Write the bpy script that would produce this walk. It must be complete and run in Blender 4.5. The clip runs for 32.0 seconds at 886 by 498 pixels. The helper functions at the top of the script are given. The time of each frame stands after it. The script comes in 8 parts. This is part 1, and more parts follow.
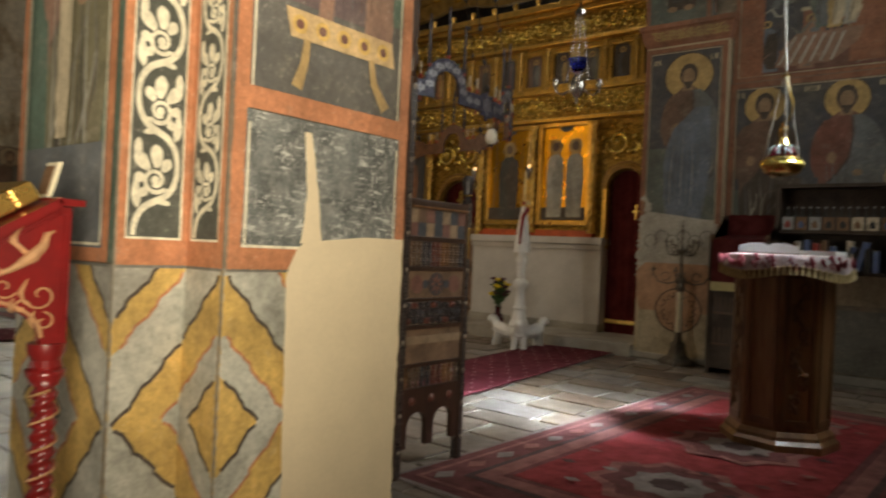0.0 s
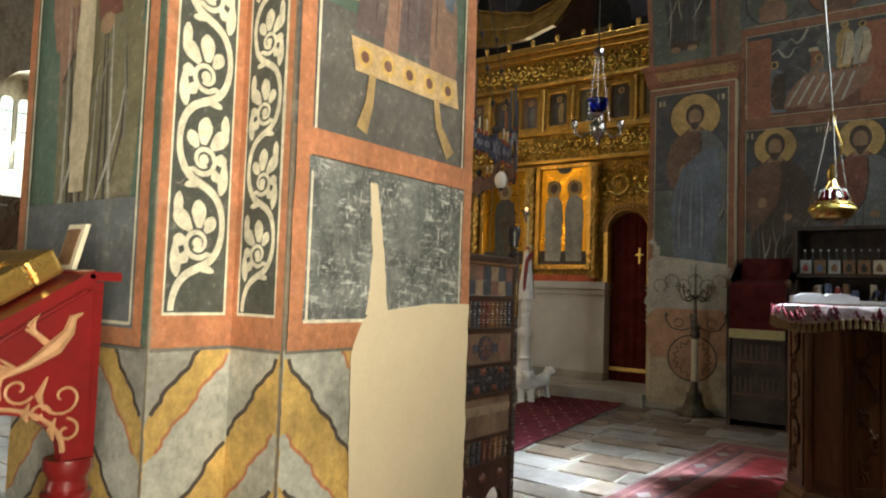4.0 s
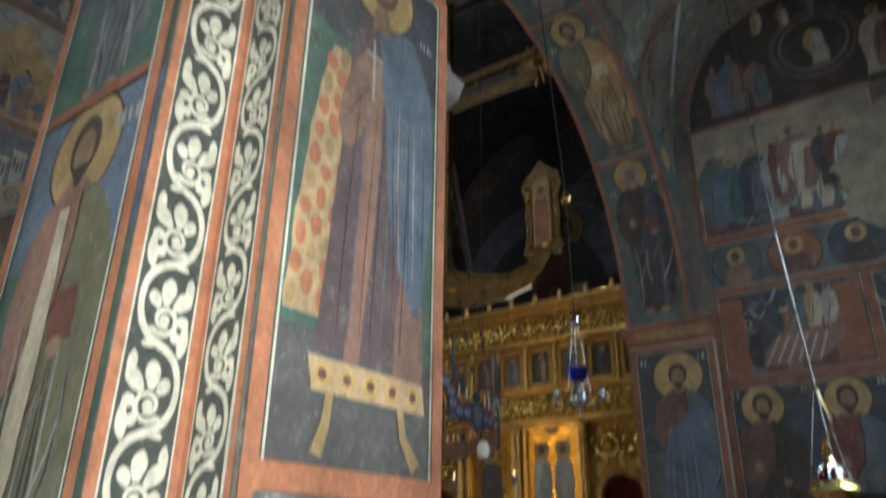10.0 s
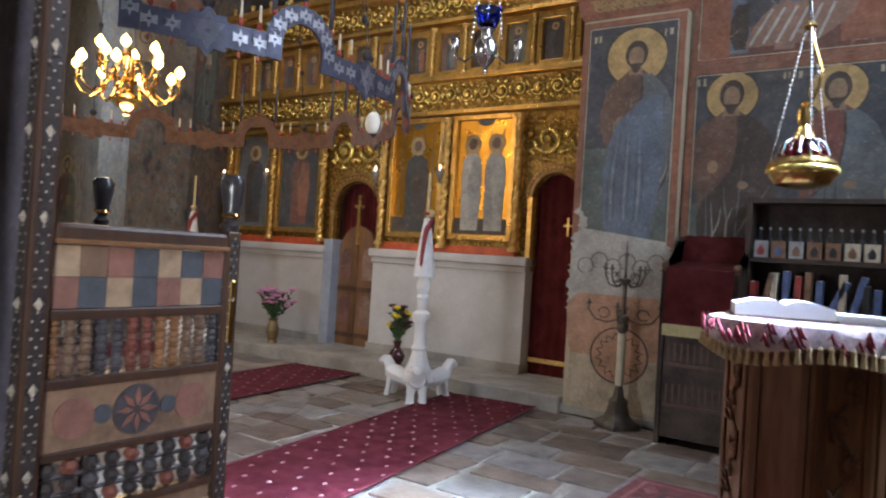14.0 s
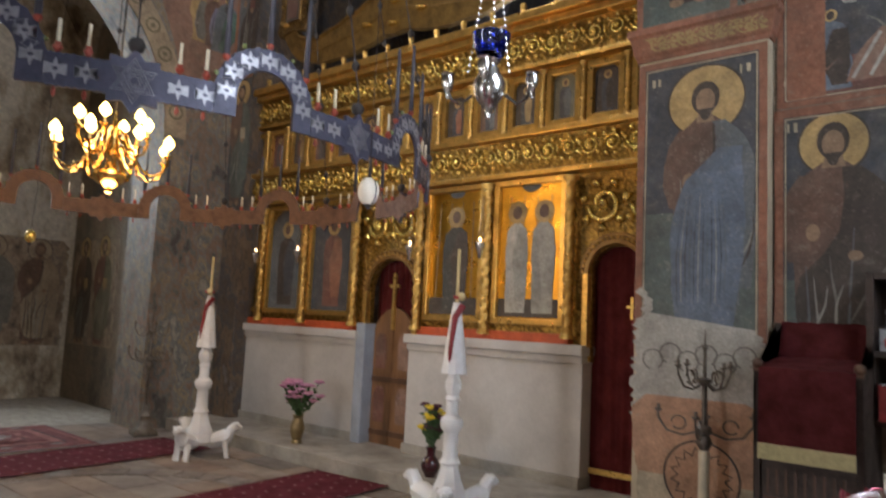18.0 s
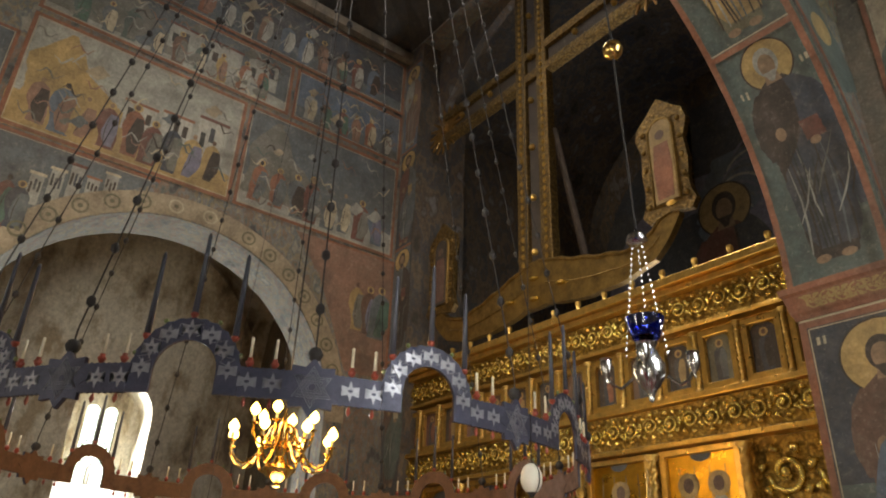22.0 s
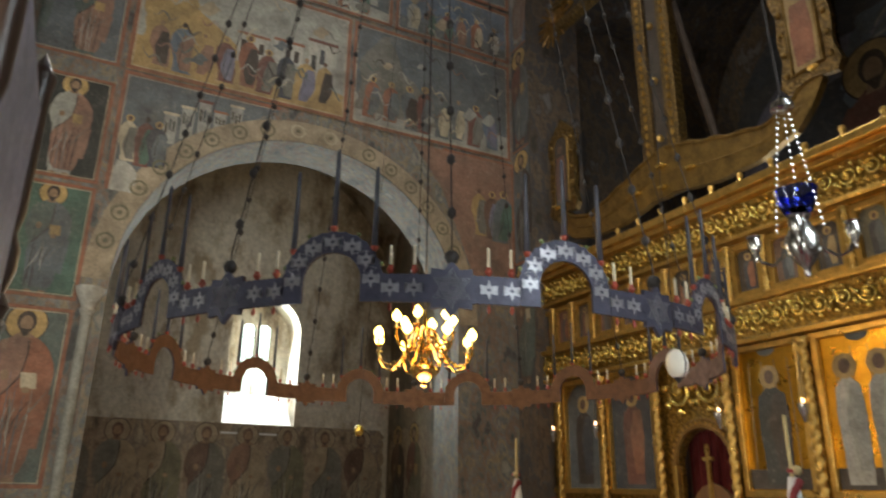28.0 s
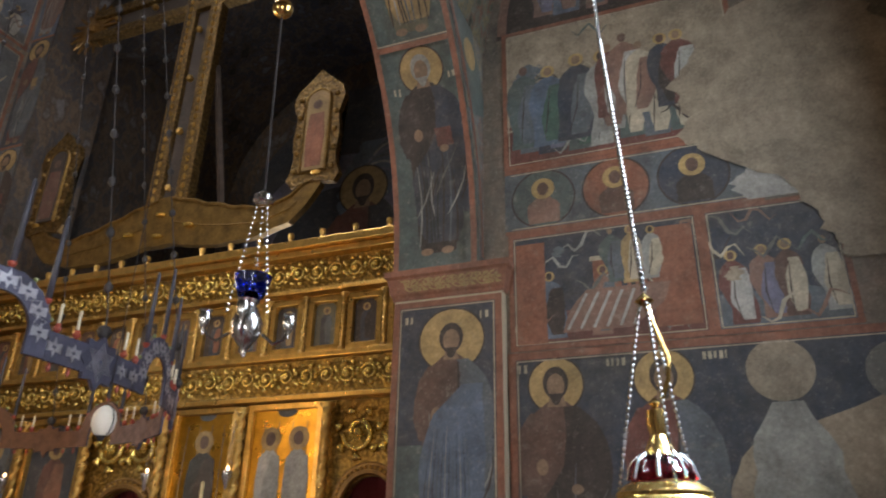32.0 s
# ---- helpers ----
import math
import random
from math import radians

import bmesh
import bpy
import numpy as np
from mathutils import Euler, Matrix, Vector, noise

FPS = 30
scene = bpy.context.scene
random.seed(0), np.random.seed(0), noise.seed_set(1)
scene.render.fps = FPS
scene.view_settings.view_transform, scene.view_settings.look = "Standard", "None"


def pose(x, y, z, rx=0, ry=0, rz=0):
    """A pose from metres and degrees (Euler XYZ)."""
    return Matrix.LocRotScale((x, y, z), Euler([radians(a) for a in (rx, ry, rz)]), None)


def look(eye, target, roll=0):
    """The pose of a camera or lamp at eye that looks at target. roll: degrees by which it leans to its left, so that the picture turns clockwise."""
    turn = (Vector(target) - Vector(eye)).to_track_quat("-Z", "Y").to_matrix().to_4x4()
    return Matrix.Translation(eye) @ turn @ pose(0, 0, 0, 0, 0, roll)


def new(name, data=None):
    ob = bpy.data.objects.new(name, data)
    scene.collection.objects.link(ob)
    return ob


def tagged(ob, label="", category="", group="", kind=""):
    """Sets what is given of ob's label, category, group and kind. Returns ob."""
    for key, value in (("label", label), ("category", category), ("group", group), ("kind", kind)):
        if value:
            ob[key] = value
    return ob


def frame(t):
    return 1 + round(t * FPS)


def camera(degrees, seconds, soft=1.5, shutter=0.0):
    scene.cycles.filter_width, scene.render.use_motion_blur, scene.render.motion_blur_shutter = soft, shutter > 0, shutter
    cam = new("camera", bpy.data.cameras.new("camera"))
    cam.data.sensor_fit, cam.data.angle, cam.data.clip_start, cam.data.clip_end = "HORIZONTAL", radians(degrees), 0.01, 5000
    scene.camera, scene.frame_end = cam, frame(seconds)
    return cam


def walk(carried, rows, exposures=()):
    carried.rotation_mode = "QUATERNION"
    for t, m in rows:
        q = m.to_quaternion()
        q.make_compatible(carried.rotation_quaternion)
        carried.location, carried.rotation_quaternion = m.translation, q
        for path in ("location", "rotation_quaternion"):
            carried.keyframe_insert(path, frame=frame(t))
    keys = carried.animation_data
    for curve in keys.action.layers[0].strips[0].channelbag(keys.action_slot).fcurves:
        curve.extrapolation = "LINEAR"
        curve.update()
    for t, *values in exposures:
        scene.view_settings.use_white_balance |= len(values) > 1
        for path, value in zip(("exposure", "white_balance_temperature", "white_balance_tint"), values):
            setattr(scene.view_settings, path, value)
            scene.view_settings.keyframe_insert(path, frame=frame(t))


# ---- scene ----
cam = camera(64.2, 32.0, soft=2.0, shutter=0.5)
PATH = [
    (0, (3.472, -7.931, 1.139), (2.210, -6.379, 1.143), 2.7),
    (0.5, (3.393, -7.898, 1.152), (2.378, -6.176, 1.192), 3.0),
    (1, (3.229, -7.938, 1.157), (2.468, -6.089, 1.203), 1.7),
    (1.5, (3.147, -7.988, 1.166), (2.344, -6.158, 1.248), 1.5),
    (2, (3.059, -8.008, 1.155), (2.024, -6.298, 1.219), 2.3),
    (2.5, (2.993, -7.957, 1.167), (1.774, -6.373, 1.222), 2.8),
    (4.5, (2.910, -7.830, 1.280), (1.766, -6.199, 1.473), 0.9),
    (5, (2.886, -7.798, 1.424), (2.063, -6.116, 2.128), -0.3),
    (5.5, (2.888, -7.809, 1.512), (2.198, -6.137, 2.365), 0.1),
    (6, (2.897, -7.830, 1.562), (2.289, -6.245, 2.621), 1.2),
    (6.5, (2.896, -7.834, 1.570), (2.280, -6.296, 2.691), 2.1),
    (7, (2.880, -7.837, 1.573), (2.179, -6.357, 2.722), 3.5),
    (7.5, (2.866, -7.859, 1.584), (2.064, -6.482, 2.791), 4.5),
    (8, (2.870, -7.870, 1.568), (1.942, -6.602, 2.806), 6.1),
    (8.5, (2.867, -7.885, 1.568), (1.830, -6.670, 2.771), 5.9),
    (9, (2.886, -7.884, 1.564), (1.799, -6.697, 2.750), 5.0),
    (9.5, (2.928, -7.859, 1.510), (1.875, -6.532, 2.573), 1.9),
    (10, (2.942, -7.760, 1.453), (1.857, -6.274, 2.237), 0.8),
    (10.5, (2.867, -7.707, 1.353), (1.554, -6.228, 1.649), 1.6),
    (11, (2.766, -7.583, 1.323), (1.575, -5.978, 1.399), -0.2),
    (11.5, (2.756, -7.411, 1.277), (1.679, -5.726, 1.250), -0.6),
    (12, (2.811, -7.144, 1.284), (1.646, -5.521, 1.207), 1.2),
    (12.5, (2.744, -6.949, 1.306), (1.562, -5.338, 1.225), 1.7),
    (13, (2.609, -6.672, 1.326), (1.556, -4.971, 1.302), 2.4),
    (13.5, (2.608, -6.445, 1.314), (1.601, -4.716, 1.320), 2.7),
    (14, (2.663, -6.114, 1.371), (1.548, -4.454, 1.390), 3.6),
    (14.5, (2.652, -5.837, 1.393), (1.476, -4.220, 1.432), 4.0),
    (15, (2.589, -5.534, 1.428), (1.417, -3.915, 1.514), 4.6),
    (15.5, (2.530, -5.336, 1.467), (1.327, -3.744, 1.599), 4.8),
    (17.5, (2.338, -5.020, 1.551), (1.102, -3.452, 1.679), 3.1),
    (18, (2.326, -4.992, 1.567), (1.036, -3.478, 1.770), 2.8),
    (18.5, (2.311, -5.017, 1.605), (0.933, -3.624, 2.008), 2.7),
    (19, (2.313, -5.051, 1.632), (0.864, -3.830, 2.272), 2.4),
    (19.5, (2.319, -5.061, 1.641), (0.841, -3.931, 2.374), 1.8),
    (20, (2.322, -5.076, 1.643), (0.835, -3.983, 2.414), 1.5),
    (20.5, (2.328, -5.086, 1.645), (0.838, -4.015, 2.440), 1.7),
    (21, (2.329, -5.090, 1.651), (0.854, -4.021, 2.477), 1.7),
    (21.5, (2.337, -5.105, 1.653), (0.887, -4.028, 2.511), 2.1),
    (22, (2.336, -5.122, 1.657), (0.905, -4.047, 2.548), 2.2),
    (22.5, (2.345, -5.123, 1.661), (0.927, -4.056, 2.583), 2.2),
    (23, (2.337, -5.126, 1.671), (0.938, -4.071, 2.635), 1.9),
    (23.5, (2.344, -5.129, 1.679), (0.964, -4.093, 2.691), 1.5),
    (24, (2.351, -5.136, 1.677), (0.992, -4.117, 2.732), 1.4),
    (24.5, (2.349, -5.134, 1.683), (1.006, -4.125, 2.769), 1.3),
    (26.5, (2.348, -5.154, 1.643), (0.937, -4.040, 2.518), 0.4),
    (27, (2.284, -5.145, 1.683), (0.657, -4.268, 2.447), 2.7),
    (27.5, (2.288, -5.173, 1.659), (0.567, -4.433, 2.358), 3.1),
    (28, (2.289, -5.160, 1.621), (0.597, -4.305, 2.260), 0.8),
    (28.5, (2.295, -5.149, 1.611), (0.667, -4.138, 2.181), -1.0),
    (29, (2.302, -5.129, 1.611), (0.783, -3.929, 2.114), -1.9),
    (29.5, (2.308, -5.129, 1.618), (0.863, -3.840, 2.118), -1.9),
    (30, (2.325, -5.123, 1.639), (0.981, -3.748, 2.189), -1.8),
    (30.5, (2.370, -5.046, 1.660), (1.183, -3.556, 2.269), -1.0),
    (31, (2.368, -5.103, 1.664), (1.407, -3.492, 2.357), -0.4),
    (31.5, (2.407, -5.113, 1.664), (1.620, -3.438, 2.422), 0.7),
    (32, (2.438, -5.111, 1.649), (1.765, -3.407, 2.452), 1.0),
]
EXPOSURE = [(0, -1.1, 7500, 9), (2, -0.82, 6900, 5), (4, -0.9, 6800, 5), (5.2, -1.1, 6350, 3), (6.5, -0.3, 6200, 1), (9, -0.6, 5450, 2), (10, -1.0, 5250, 5), (11, -1.4, 5000, 4), (12.2, -1.25, 5100, 10), (13.5, -0.22, 5400, 14), (14.5, 0.15, 5600, 15), (17, 0.1, 5700, 15), (18.5, 0.0, 6300, 14), (19.5, -0.3, 7300, 13), (21.5, -0.12, 7000, 10), (23.2, 0.0, 6400, 8), (24.2, 0.2, 6100, 6), (26.5, 0.1, 6200, 7), (28, -0.15, 6300, 6), (29, -0.65, 5700, 7), (30.2, -0.45, 5700, 10), (31.2, -0.2, 5900, 14), (32, -0.12, 6000, 15)]

walk(cam, [(t, look(eye, target, roll)) for t, eye, target, roll in PATH], EXPOSURE)

# ---- light ----
world = bpy.data.worlds.new("world")
scene.world = world
world.use_nodes = True
wn = world.node_tree.nodes
sky = wn.new("ShaderNodeTexSky")
sky.sky_type = 'NISHITA'
sky.sun_disc = False
sky.sun_elevation = radians(42)
sky.sun_rotation = radians(120)
wn["Background"].inputs[1].default_value = 0.12
world.node_tree.links.new(sky.outputs[0], wn["Background"].inputs[0])
sun = new("sun", bpy.data.lights.new("sun", 'SUN'))
sun.data.energy, sun.data.angle, sun.data.color = 1.0, radians(10), (1.0, 0.96, 0.9)
sun.matrix_world = look((30, -20, 30), (0, 0, 0))


def opening_lamp(x, y, z, toward, w, h, power, color=(0.86, 0.93, 1.0), spread=180):
    """The sky's light in an opening, some of them added out of view."""
    lamp = new("opening_light", bpy.data.lights.new("opening_light", 'AREA'))
    lamp.data.shape, lamp.data.size, lamp.data.size_y = 'RECTANGLE', w, h
    lamp.data.energy, lamp.data.color = power, color
    lamp.data.spread = radians(spread)
    lamp.matrix_world = look((x, y, z), toward)
    return lamp


opening_lamp(4.45, -2.75, 4.3, (2.33, -3.07, 1.2), 0.7, 1.6, 165, (0.66, 0.82, 1.0), 18)
opening_lamp(4.45, -2.6, 4.4, (1.9, -3.1, 1.0), 0.8, 3.0, 95, (0.80, 0.90, 1.0), 46)
opening_lamp(4.45, -2.4, 4.4, (0.9, -2.6, 3.6), 1.2, 3.0, 24, (0.9, 0.95, 1.0), 150)
opening_lamp(-11.0, -2.32, 3.9, (-6, -2.5, 2.2), 0.5, 1.3, 150, (0.95, 1.0, 0.97))
opening_lamp(4.35, -8.5, 1.35, (1.3, -6.4, 2.3), 1.2, 2.3, 104, (1.0, 0.94, 0.82), 74)
# unseen west opening, added to brighten the underside of the great arch
opening_lamp(-3.25, -12.98, 1.6, (-2.4, -5.0, 3.4), 1.5, 2.6, 80, (1.0, 0.96, 0.88), 110)
# lamp hidden behind the icon screen, added to brighten the chancel vault
opening_lamp(-3.25, 5.3, 2.7, (-3.25, 2.4, 6.0), 0.7, 1.5, 45, (0.92, 0.96, 1.0), 80)
for k in range(8):
    a = radians(22.5 + 45 * k)
    opening_lamp(-3.25 + 2.85 * math.cos(a), -2.65 + 2.85 * math.sin(a), 13.0, (-3.25 - 1.2 * math.cos(a), -2.65 - 1.2 * math.sin(a), 7.2), 0.6, 1.6, 23, (1.0, 0.95, 0.86), 70)

# ---- building blocks ----
V = Vector


def link_mesh(name, bm, mat, parent=None, label="", smooth=False):
    me = bpy.data.meshes.new(name)
    bmesh.ops.recalc_face_normals(bm, faces=bm.faces[:])
    bm.to_mesh(me)
    bm.free()
    if smooth:
        me.shade_smooth()
        me.set_sharp_from_angle(angle=radians(38))
    if mat:
        me.materials.append(mat)
    ob = new(name, me)
    if parent:
        ob.parent = parent
    if label:
        ob["label"] = label
    return ob


def part(name, bm, mat, parent, label="", smooth=False):
    return link_mesh(name, bm, mat, parent, label, smooth)


def share(name, me, parent, m):
    ob = new(name, me)
    ob.parent = parent
    ob.matrix_basis = m
    return ob


def thing(name, x, y, z, label, category, group="", rz=0.0):
    ob = new(name)
    ob.empty_display_size = 0.1
    ob.matrix_basis = pose(x, y, z, 0, 0, rz)
    return tagged(ob, label, category, group)


def box(x0, x1, y0, y1, z0, z1, bm=None, bevel=0.0):
    own = bmesh.new()
    vs = [own.verts.new((x, y, z)) for x in (x0, x1) for y in (y0, y1) for z in (z0, z1)]
    for f in ((0, 1, 3, 2), (4, 6, 7, 5), (0, 4, 5, 1), (2, 3, 7, 6), (0, 2, 6, 4), (1, 5, 7, 3)):
        own.faces.new([vs[i] for i in f])
    if bevel:
        bmesh.ops.bevel(own, geom=own.edges[:], offset=bevel, segments=2, affect='EDGES', profile=0.6)
    return merge(bm, own)


def merge(bm, own):
    if bm is None:
        return own
    me = bpy.data.meshes.new("joined")
    own.to_mesh(me)
    own.free()
    bm.from_mesh(me)
    bpy.data.meshes.remove(me)
    return bm


def lathe(profile, seg=20, bm=None, at=(0, 0, 0), squash=1.0):
    bm = bm or bmesh.new()
    rings = []
    for r, z in profile:
        if r < 1e-5:
            rings.append([bm.verts.new((at[0], at[1], at[2] + z))])
        else:
            rings.append([bm.verts.new((at[0] + r * math.cos(6.28319 * i / seg), at[1] + squash * r * math.sin(6.28319 * i / seg), at[2] + z)) for i in range(seg)])
    for a, b in zip(rings, rings[1:]):
        for i in range(seg):
            j = (i + 1) % seg
            if len(a) == 1 and len(b) == 1:
                continue
            if len(a) == 1:
                bm.faces.new((a[0], b[j], b[i]))
            elif len(b) == 1:
                bm.faces.new((a[i], a[j], b[0]))
            else:
                bm.faces.new((a[i], a[j], b[j], b[i]))
    for ring in (rings[0], rings[-1]):
        if len(ring) > 2:
            bm.faces.new(ring)
    return bm


def ball(r, at=(0, 0, 0), bm=None, seg=12, stretch=1.0):
    n = max(4, seg // 2)
    return lathe([(r * math.sin(math.pi * i / n), -r * stretch * math.cos(math.pi * i / n)) for i in range(n + 1)], seg, bm, at)


def tube(points, r, seg=6, bm=None, closed=False):
    """A round rod through points; r is one radius or one for each point."""
    bm = bm or bmesh.new()
    pts = [V(p) for p in points]
    rs = r if isinstance(r, (list, tuple)) else [r] * len(pts)
    rings, side = [], None
    for i, p in enumerate(pts):
        a = pts[i - 1] if i or closed else p
        b = pts[(i + 1) % len(pts)] if i < len(pts) - 1 or closed else p
        d = (b - a).normalized()
        if side is None:
            side = d.orthogonal().normalized()
        side = (side - d * side.dot(d)).normalized()
        up = d.cross(side)
        rings.append([bm.verts.new(p + (side * math.cos(6.28319 * k / seg) + up * math.sin(6.28319 * k / seg)) * rs[i]) for k in range(seg)])
    pairs = list(zip(rings, rings[1:])) + ([(rings[-1], rings[0])] if closed else [])
    for a, b in pairs:
        for k in range(seg):
            j = (k + 1) % seg
            bm.faces.new((a[k], a[j], b[j], b[k]))
    if not closed:
        bm.faces.new(rings[0][::-1])
        bm.faces.new(rings[-1])
    return bm


def prism(outline, depth, place, bm=None):
    """A flat outline of (u, v) made solid: place(u, v, d) gives the point, d from 0 to depth."""
    bm = bm or bmesh.new()
    front = [bm.verts.new(place(u, v, depth)) for u, v in outline]
    back = [bm.verts.new(place(u, v, 0)) for u, v in outline]
    n = len(outline)
    for i in range(n):
        j = (i + 1) % n
        bm.faces.new((front[i], back[i], back[j], front[j]))
    tops = [bm.faces.new(front), bm.faces.new(back[::-1])]
    if n > 4:
        bmesh.ops.triangulate(bm, faces=tops)
    return bm


def arc(cx, cy, r, a0, a1, n=16):
    return [(cx + r * math.cos(radians(a0 + (a1 - a0) * i / n)), cy + r * math.sin(radians(a0 + (a1 - a0) * i / n))) for i in range(n + 1)]


def arch_wall(u0, u1, z0, z1, holes, d0, d1, place, bm=None, seg=24):
    """A wall from u0 to u1 with round-headed openings (centre, half width, springing, foot); place(u, z, d)."""
    bm = bm or bmesh.new()

    def block(quad):
        a = [bm.verts.new(place(u, z, d0)) for u, z in quad]
        b = [bm.verts.new(place(u, z, d1)) for u, z in quad]
        for i in range(4):
            j = (i + 1) % 4
            bm.faces.new((a[i], a[j], b[j], b[i]))
        bm.faces.new(a)
        bm.faces.new(b[::-1])

    at = u0
    for c, r, zs, zf in sorted(holes):
        if c - r > at + 1e-4:
            block([(at, z0), (c - r, z0), (c - r, z1), (at, z1)])
        if zf > z0 + 1e-4:
            block([(c - r, z0), (c + r, z0), (c + r, zf), (c - r, zf)])
        for i in range(seg):
            a, b = math.pi * (1 - i / seg), math.pi * (1 - (i + 1) / seg)
            p, q = (c + r * math.cos(a), zs + r * math.sin(a)), (c + r * math.cos(b), zs + r * math.sin(b))
            block([p, q, (q[0], z1), (p[0], z1)])
        at = c + r
    if u1 > at + 1e-4:
        block([(at, z0), (u1, z0), (u1, z1), (at, z1)])
    bmesh.ops.remove_doubles(bm, verts=bm.verts[:], dist=0.0005)
    bm.verts.index_update()
    seen = {}
    for f in bm.faces:
        seen.setdefault(tuple(sorted(v.index for v in f.verts)), []).append(f)
    bmesh.ops.delete(bm, geom=[f for fs in seen.values() if len(fs) > 1 for f in fs], context='FACES_ONLY')
    return bm


def on_x(u, z, d):
    """Walls that run along y: d is x."""
    return V((d, u, z))


def on_y(u, z, d):
    """Walls that run along x: d is y."""
    return V((u, d, z))


# ---- materials ----
def nodes_of(name):
    m = bpy.data.materials.new(name)
    m.use_nodes = True
    nt = m.node_tree
    return m, nt, nt.nodes["Principled BSDF"]


def add(nt, kind, **values):
    n = nt.nodes.new(kind)
    for k, v in values.items():
        n.inputs[k.replace("_", " ")].default_value = v
    return n


def noise_node(nt, scale, detail=4.0, rough=0.6, stretch=None):
    geo = nt.nodes.new("ShaderNodeNewGeometry")
    src = geo.outputs["Position"]
    if stretch:
        mp = nt.nodes.new("ShaderNodeMapping")
        mp.inputs["Scale"].default_value = stretch
        nt.links.new(src, mp.inputs["Vector"])
        src = mp.outputs[0]
    n = add(nt, "ShaderNodeTexNoise", Scale=scale, Detail=detail, Roughness=rough)
    nt.links.new(src, n.inputs["Vector"])
    return n


def ramp(nt, src, stops):
    r = nt.nodes.new("ShaderNodeValToRGB")
    while len(r.color_ramp.elements) < len(stops):
        r.color_ramp.elements.new(0.5)
    for e, (p, c) in zip(r.color_ramp.elements, stops):
        e.position, e.color = p, (*c, 1) if len(c) == 3 else c
    nt.links.new(src, r.inputs[0])
    return r.outputs[0]


def mixed(nt, fac, a, b, mode='MIX'):
    m = nt.nodes.new("ShaderNodeMix")
    m.data_type, m.blend_type = 'RGBA', mode
    for s, v in ((m.inputs[0], fac), (m.inputs[6], a), (m.inputs[7], b)):
        if isinstance(v, (int, float)):
            s.default_value = v
        elif isinstance(v, tuple):
            s.default_value = (*v[:3], 1)
        else:
            nt.links.new(v, s)
    return m.outputs[2]


def bumped(nt, bsdf, height, strength=0.3, distance=0.01):
    b = add(nt, "ShaderNodeBump", Strength=strength, Distance=distance)
    nt.links.new(height, b.inputs["Height"])
    nt.links.new(b.outputs[0], bsdf.inputs["Normal"])


def mat(name, color, rough=0.6, metal=0.0, vary=0.25, scale=6.0, fine=60.0, bump=0.2, dist=0.004, spread=0.0, coat=0.0, stretch=None):
    """A surface with stains at a large scale, grain at a small one and fine relief."""
    m, nt, p = nodes_of(name)
    big, small = noise_node(nt, scale, 5, 0.65, stretch), noise_node(nt, fine, 3, 0.6, stretch)
    lo, hi = tuple(c * (1 - vary) for c in color), tuple(min(1, c * (1 + vary)) for c in color)
    c = ramp(nt, big.outputs["Fac"], [(0.3, lo), (0.7, hi)])
    g = ramp(nt, small.outputs["Fac"], [(0.3, (1 - vary * 0.5,) * 3), (0.7, (1, 1, 1))])
    c = mixed(nt, 1.0, c, g, 'MULTIPLY')
    if spread:
        info = nt.nodes.new("ShaderNodeObjectInfo")
        r = ramp(nt, info.outputs["Random"], [(0, (1 - spread,) * 3), (1, (1, 1, 1))])
        c = mixed(nt, 1.0, c, r, 'MULTIPLY')
    nt.links.new(c, p.inputs["Base Color"])
    p.inputs["Metallic"].default_value = metal
    rr = ramp(nt, big.outputs["Fac"], [(0.3, (min(1, rough * 1.15),) * 3), (0.7, (rough * 0.8,) * 3)])
    nt.links.new(rr, p.inputs["Roughness"])
    p.inputs["Coat Weight"].default_value = coat
    if bump:
        bumped(nt, p, small.outputs["Fac"], bump, dist)
    return m


def aged(nt, c, worn, age, p):
    """Soot, mottling, rubbed spots and fine cracks shared by all old wall painting."""
    fine, loss, soot = noise_node(nt, 42, 6, 0.75), noise_node(nt, 9, 10, 0.78), noise_node(nt, 1.1, 9, 0.68)
    f = ramp(nt, fine.outputs["Fac"], [(0.28, (0.58,) * 3), (0.5, (0.95,) * 3), (0.7, (1.25,) * 3)])
    c = mixed(nt, 0.8, c, f, 'MULTIPLY')
    g = ramp(nt, soot.outputs["Fac"], [(0.30, (min(1, age * 1.7),) * 3), (0.5, (age,) * 3), (0.68, (age * 0.35,) * 3)])
    c = mixed(nt, g, c, ramp(nt, loss.outputs["Fac"], [(0.3, (0.05, 0.043, 0.036)), (0.55, (0.15, 0.13, 0.10)), (0.75, (0.28, 0.245, 0.19))]))
    w = ramp(nt, loss.outputs["Fac"], [(0.58, (0, 0, 0)), (0.66, (worn * 0.8,) * 3), (0.74, (worn,) * 3)])
    c = mixed(nt, w, c, (0.40, 0.35, 0.27))
    scratch = ramp(nt, fine.outputs["Fac"], [(0.60, (0, 0, 0)), (0.66, (worn * 0.9,) * 3)])
    c = mixed(nt, scratch, c, (0.50, 0.45, 0.36))
    nt.links.new(c, p.inputs["Base Color"])
    r = ramp(nt, loss.outputs["Fac"], [(0.35, (0.5,) * 3), (0.7, (0.8,) * 3)])
    nt.links.new(r, p.inputs["Roughness"])
    p.inputs["Specular IOR Level"].default_value = 0.35
    bumped(nt, p, loss.outputs["Fac"], 0.3, 0.006)


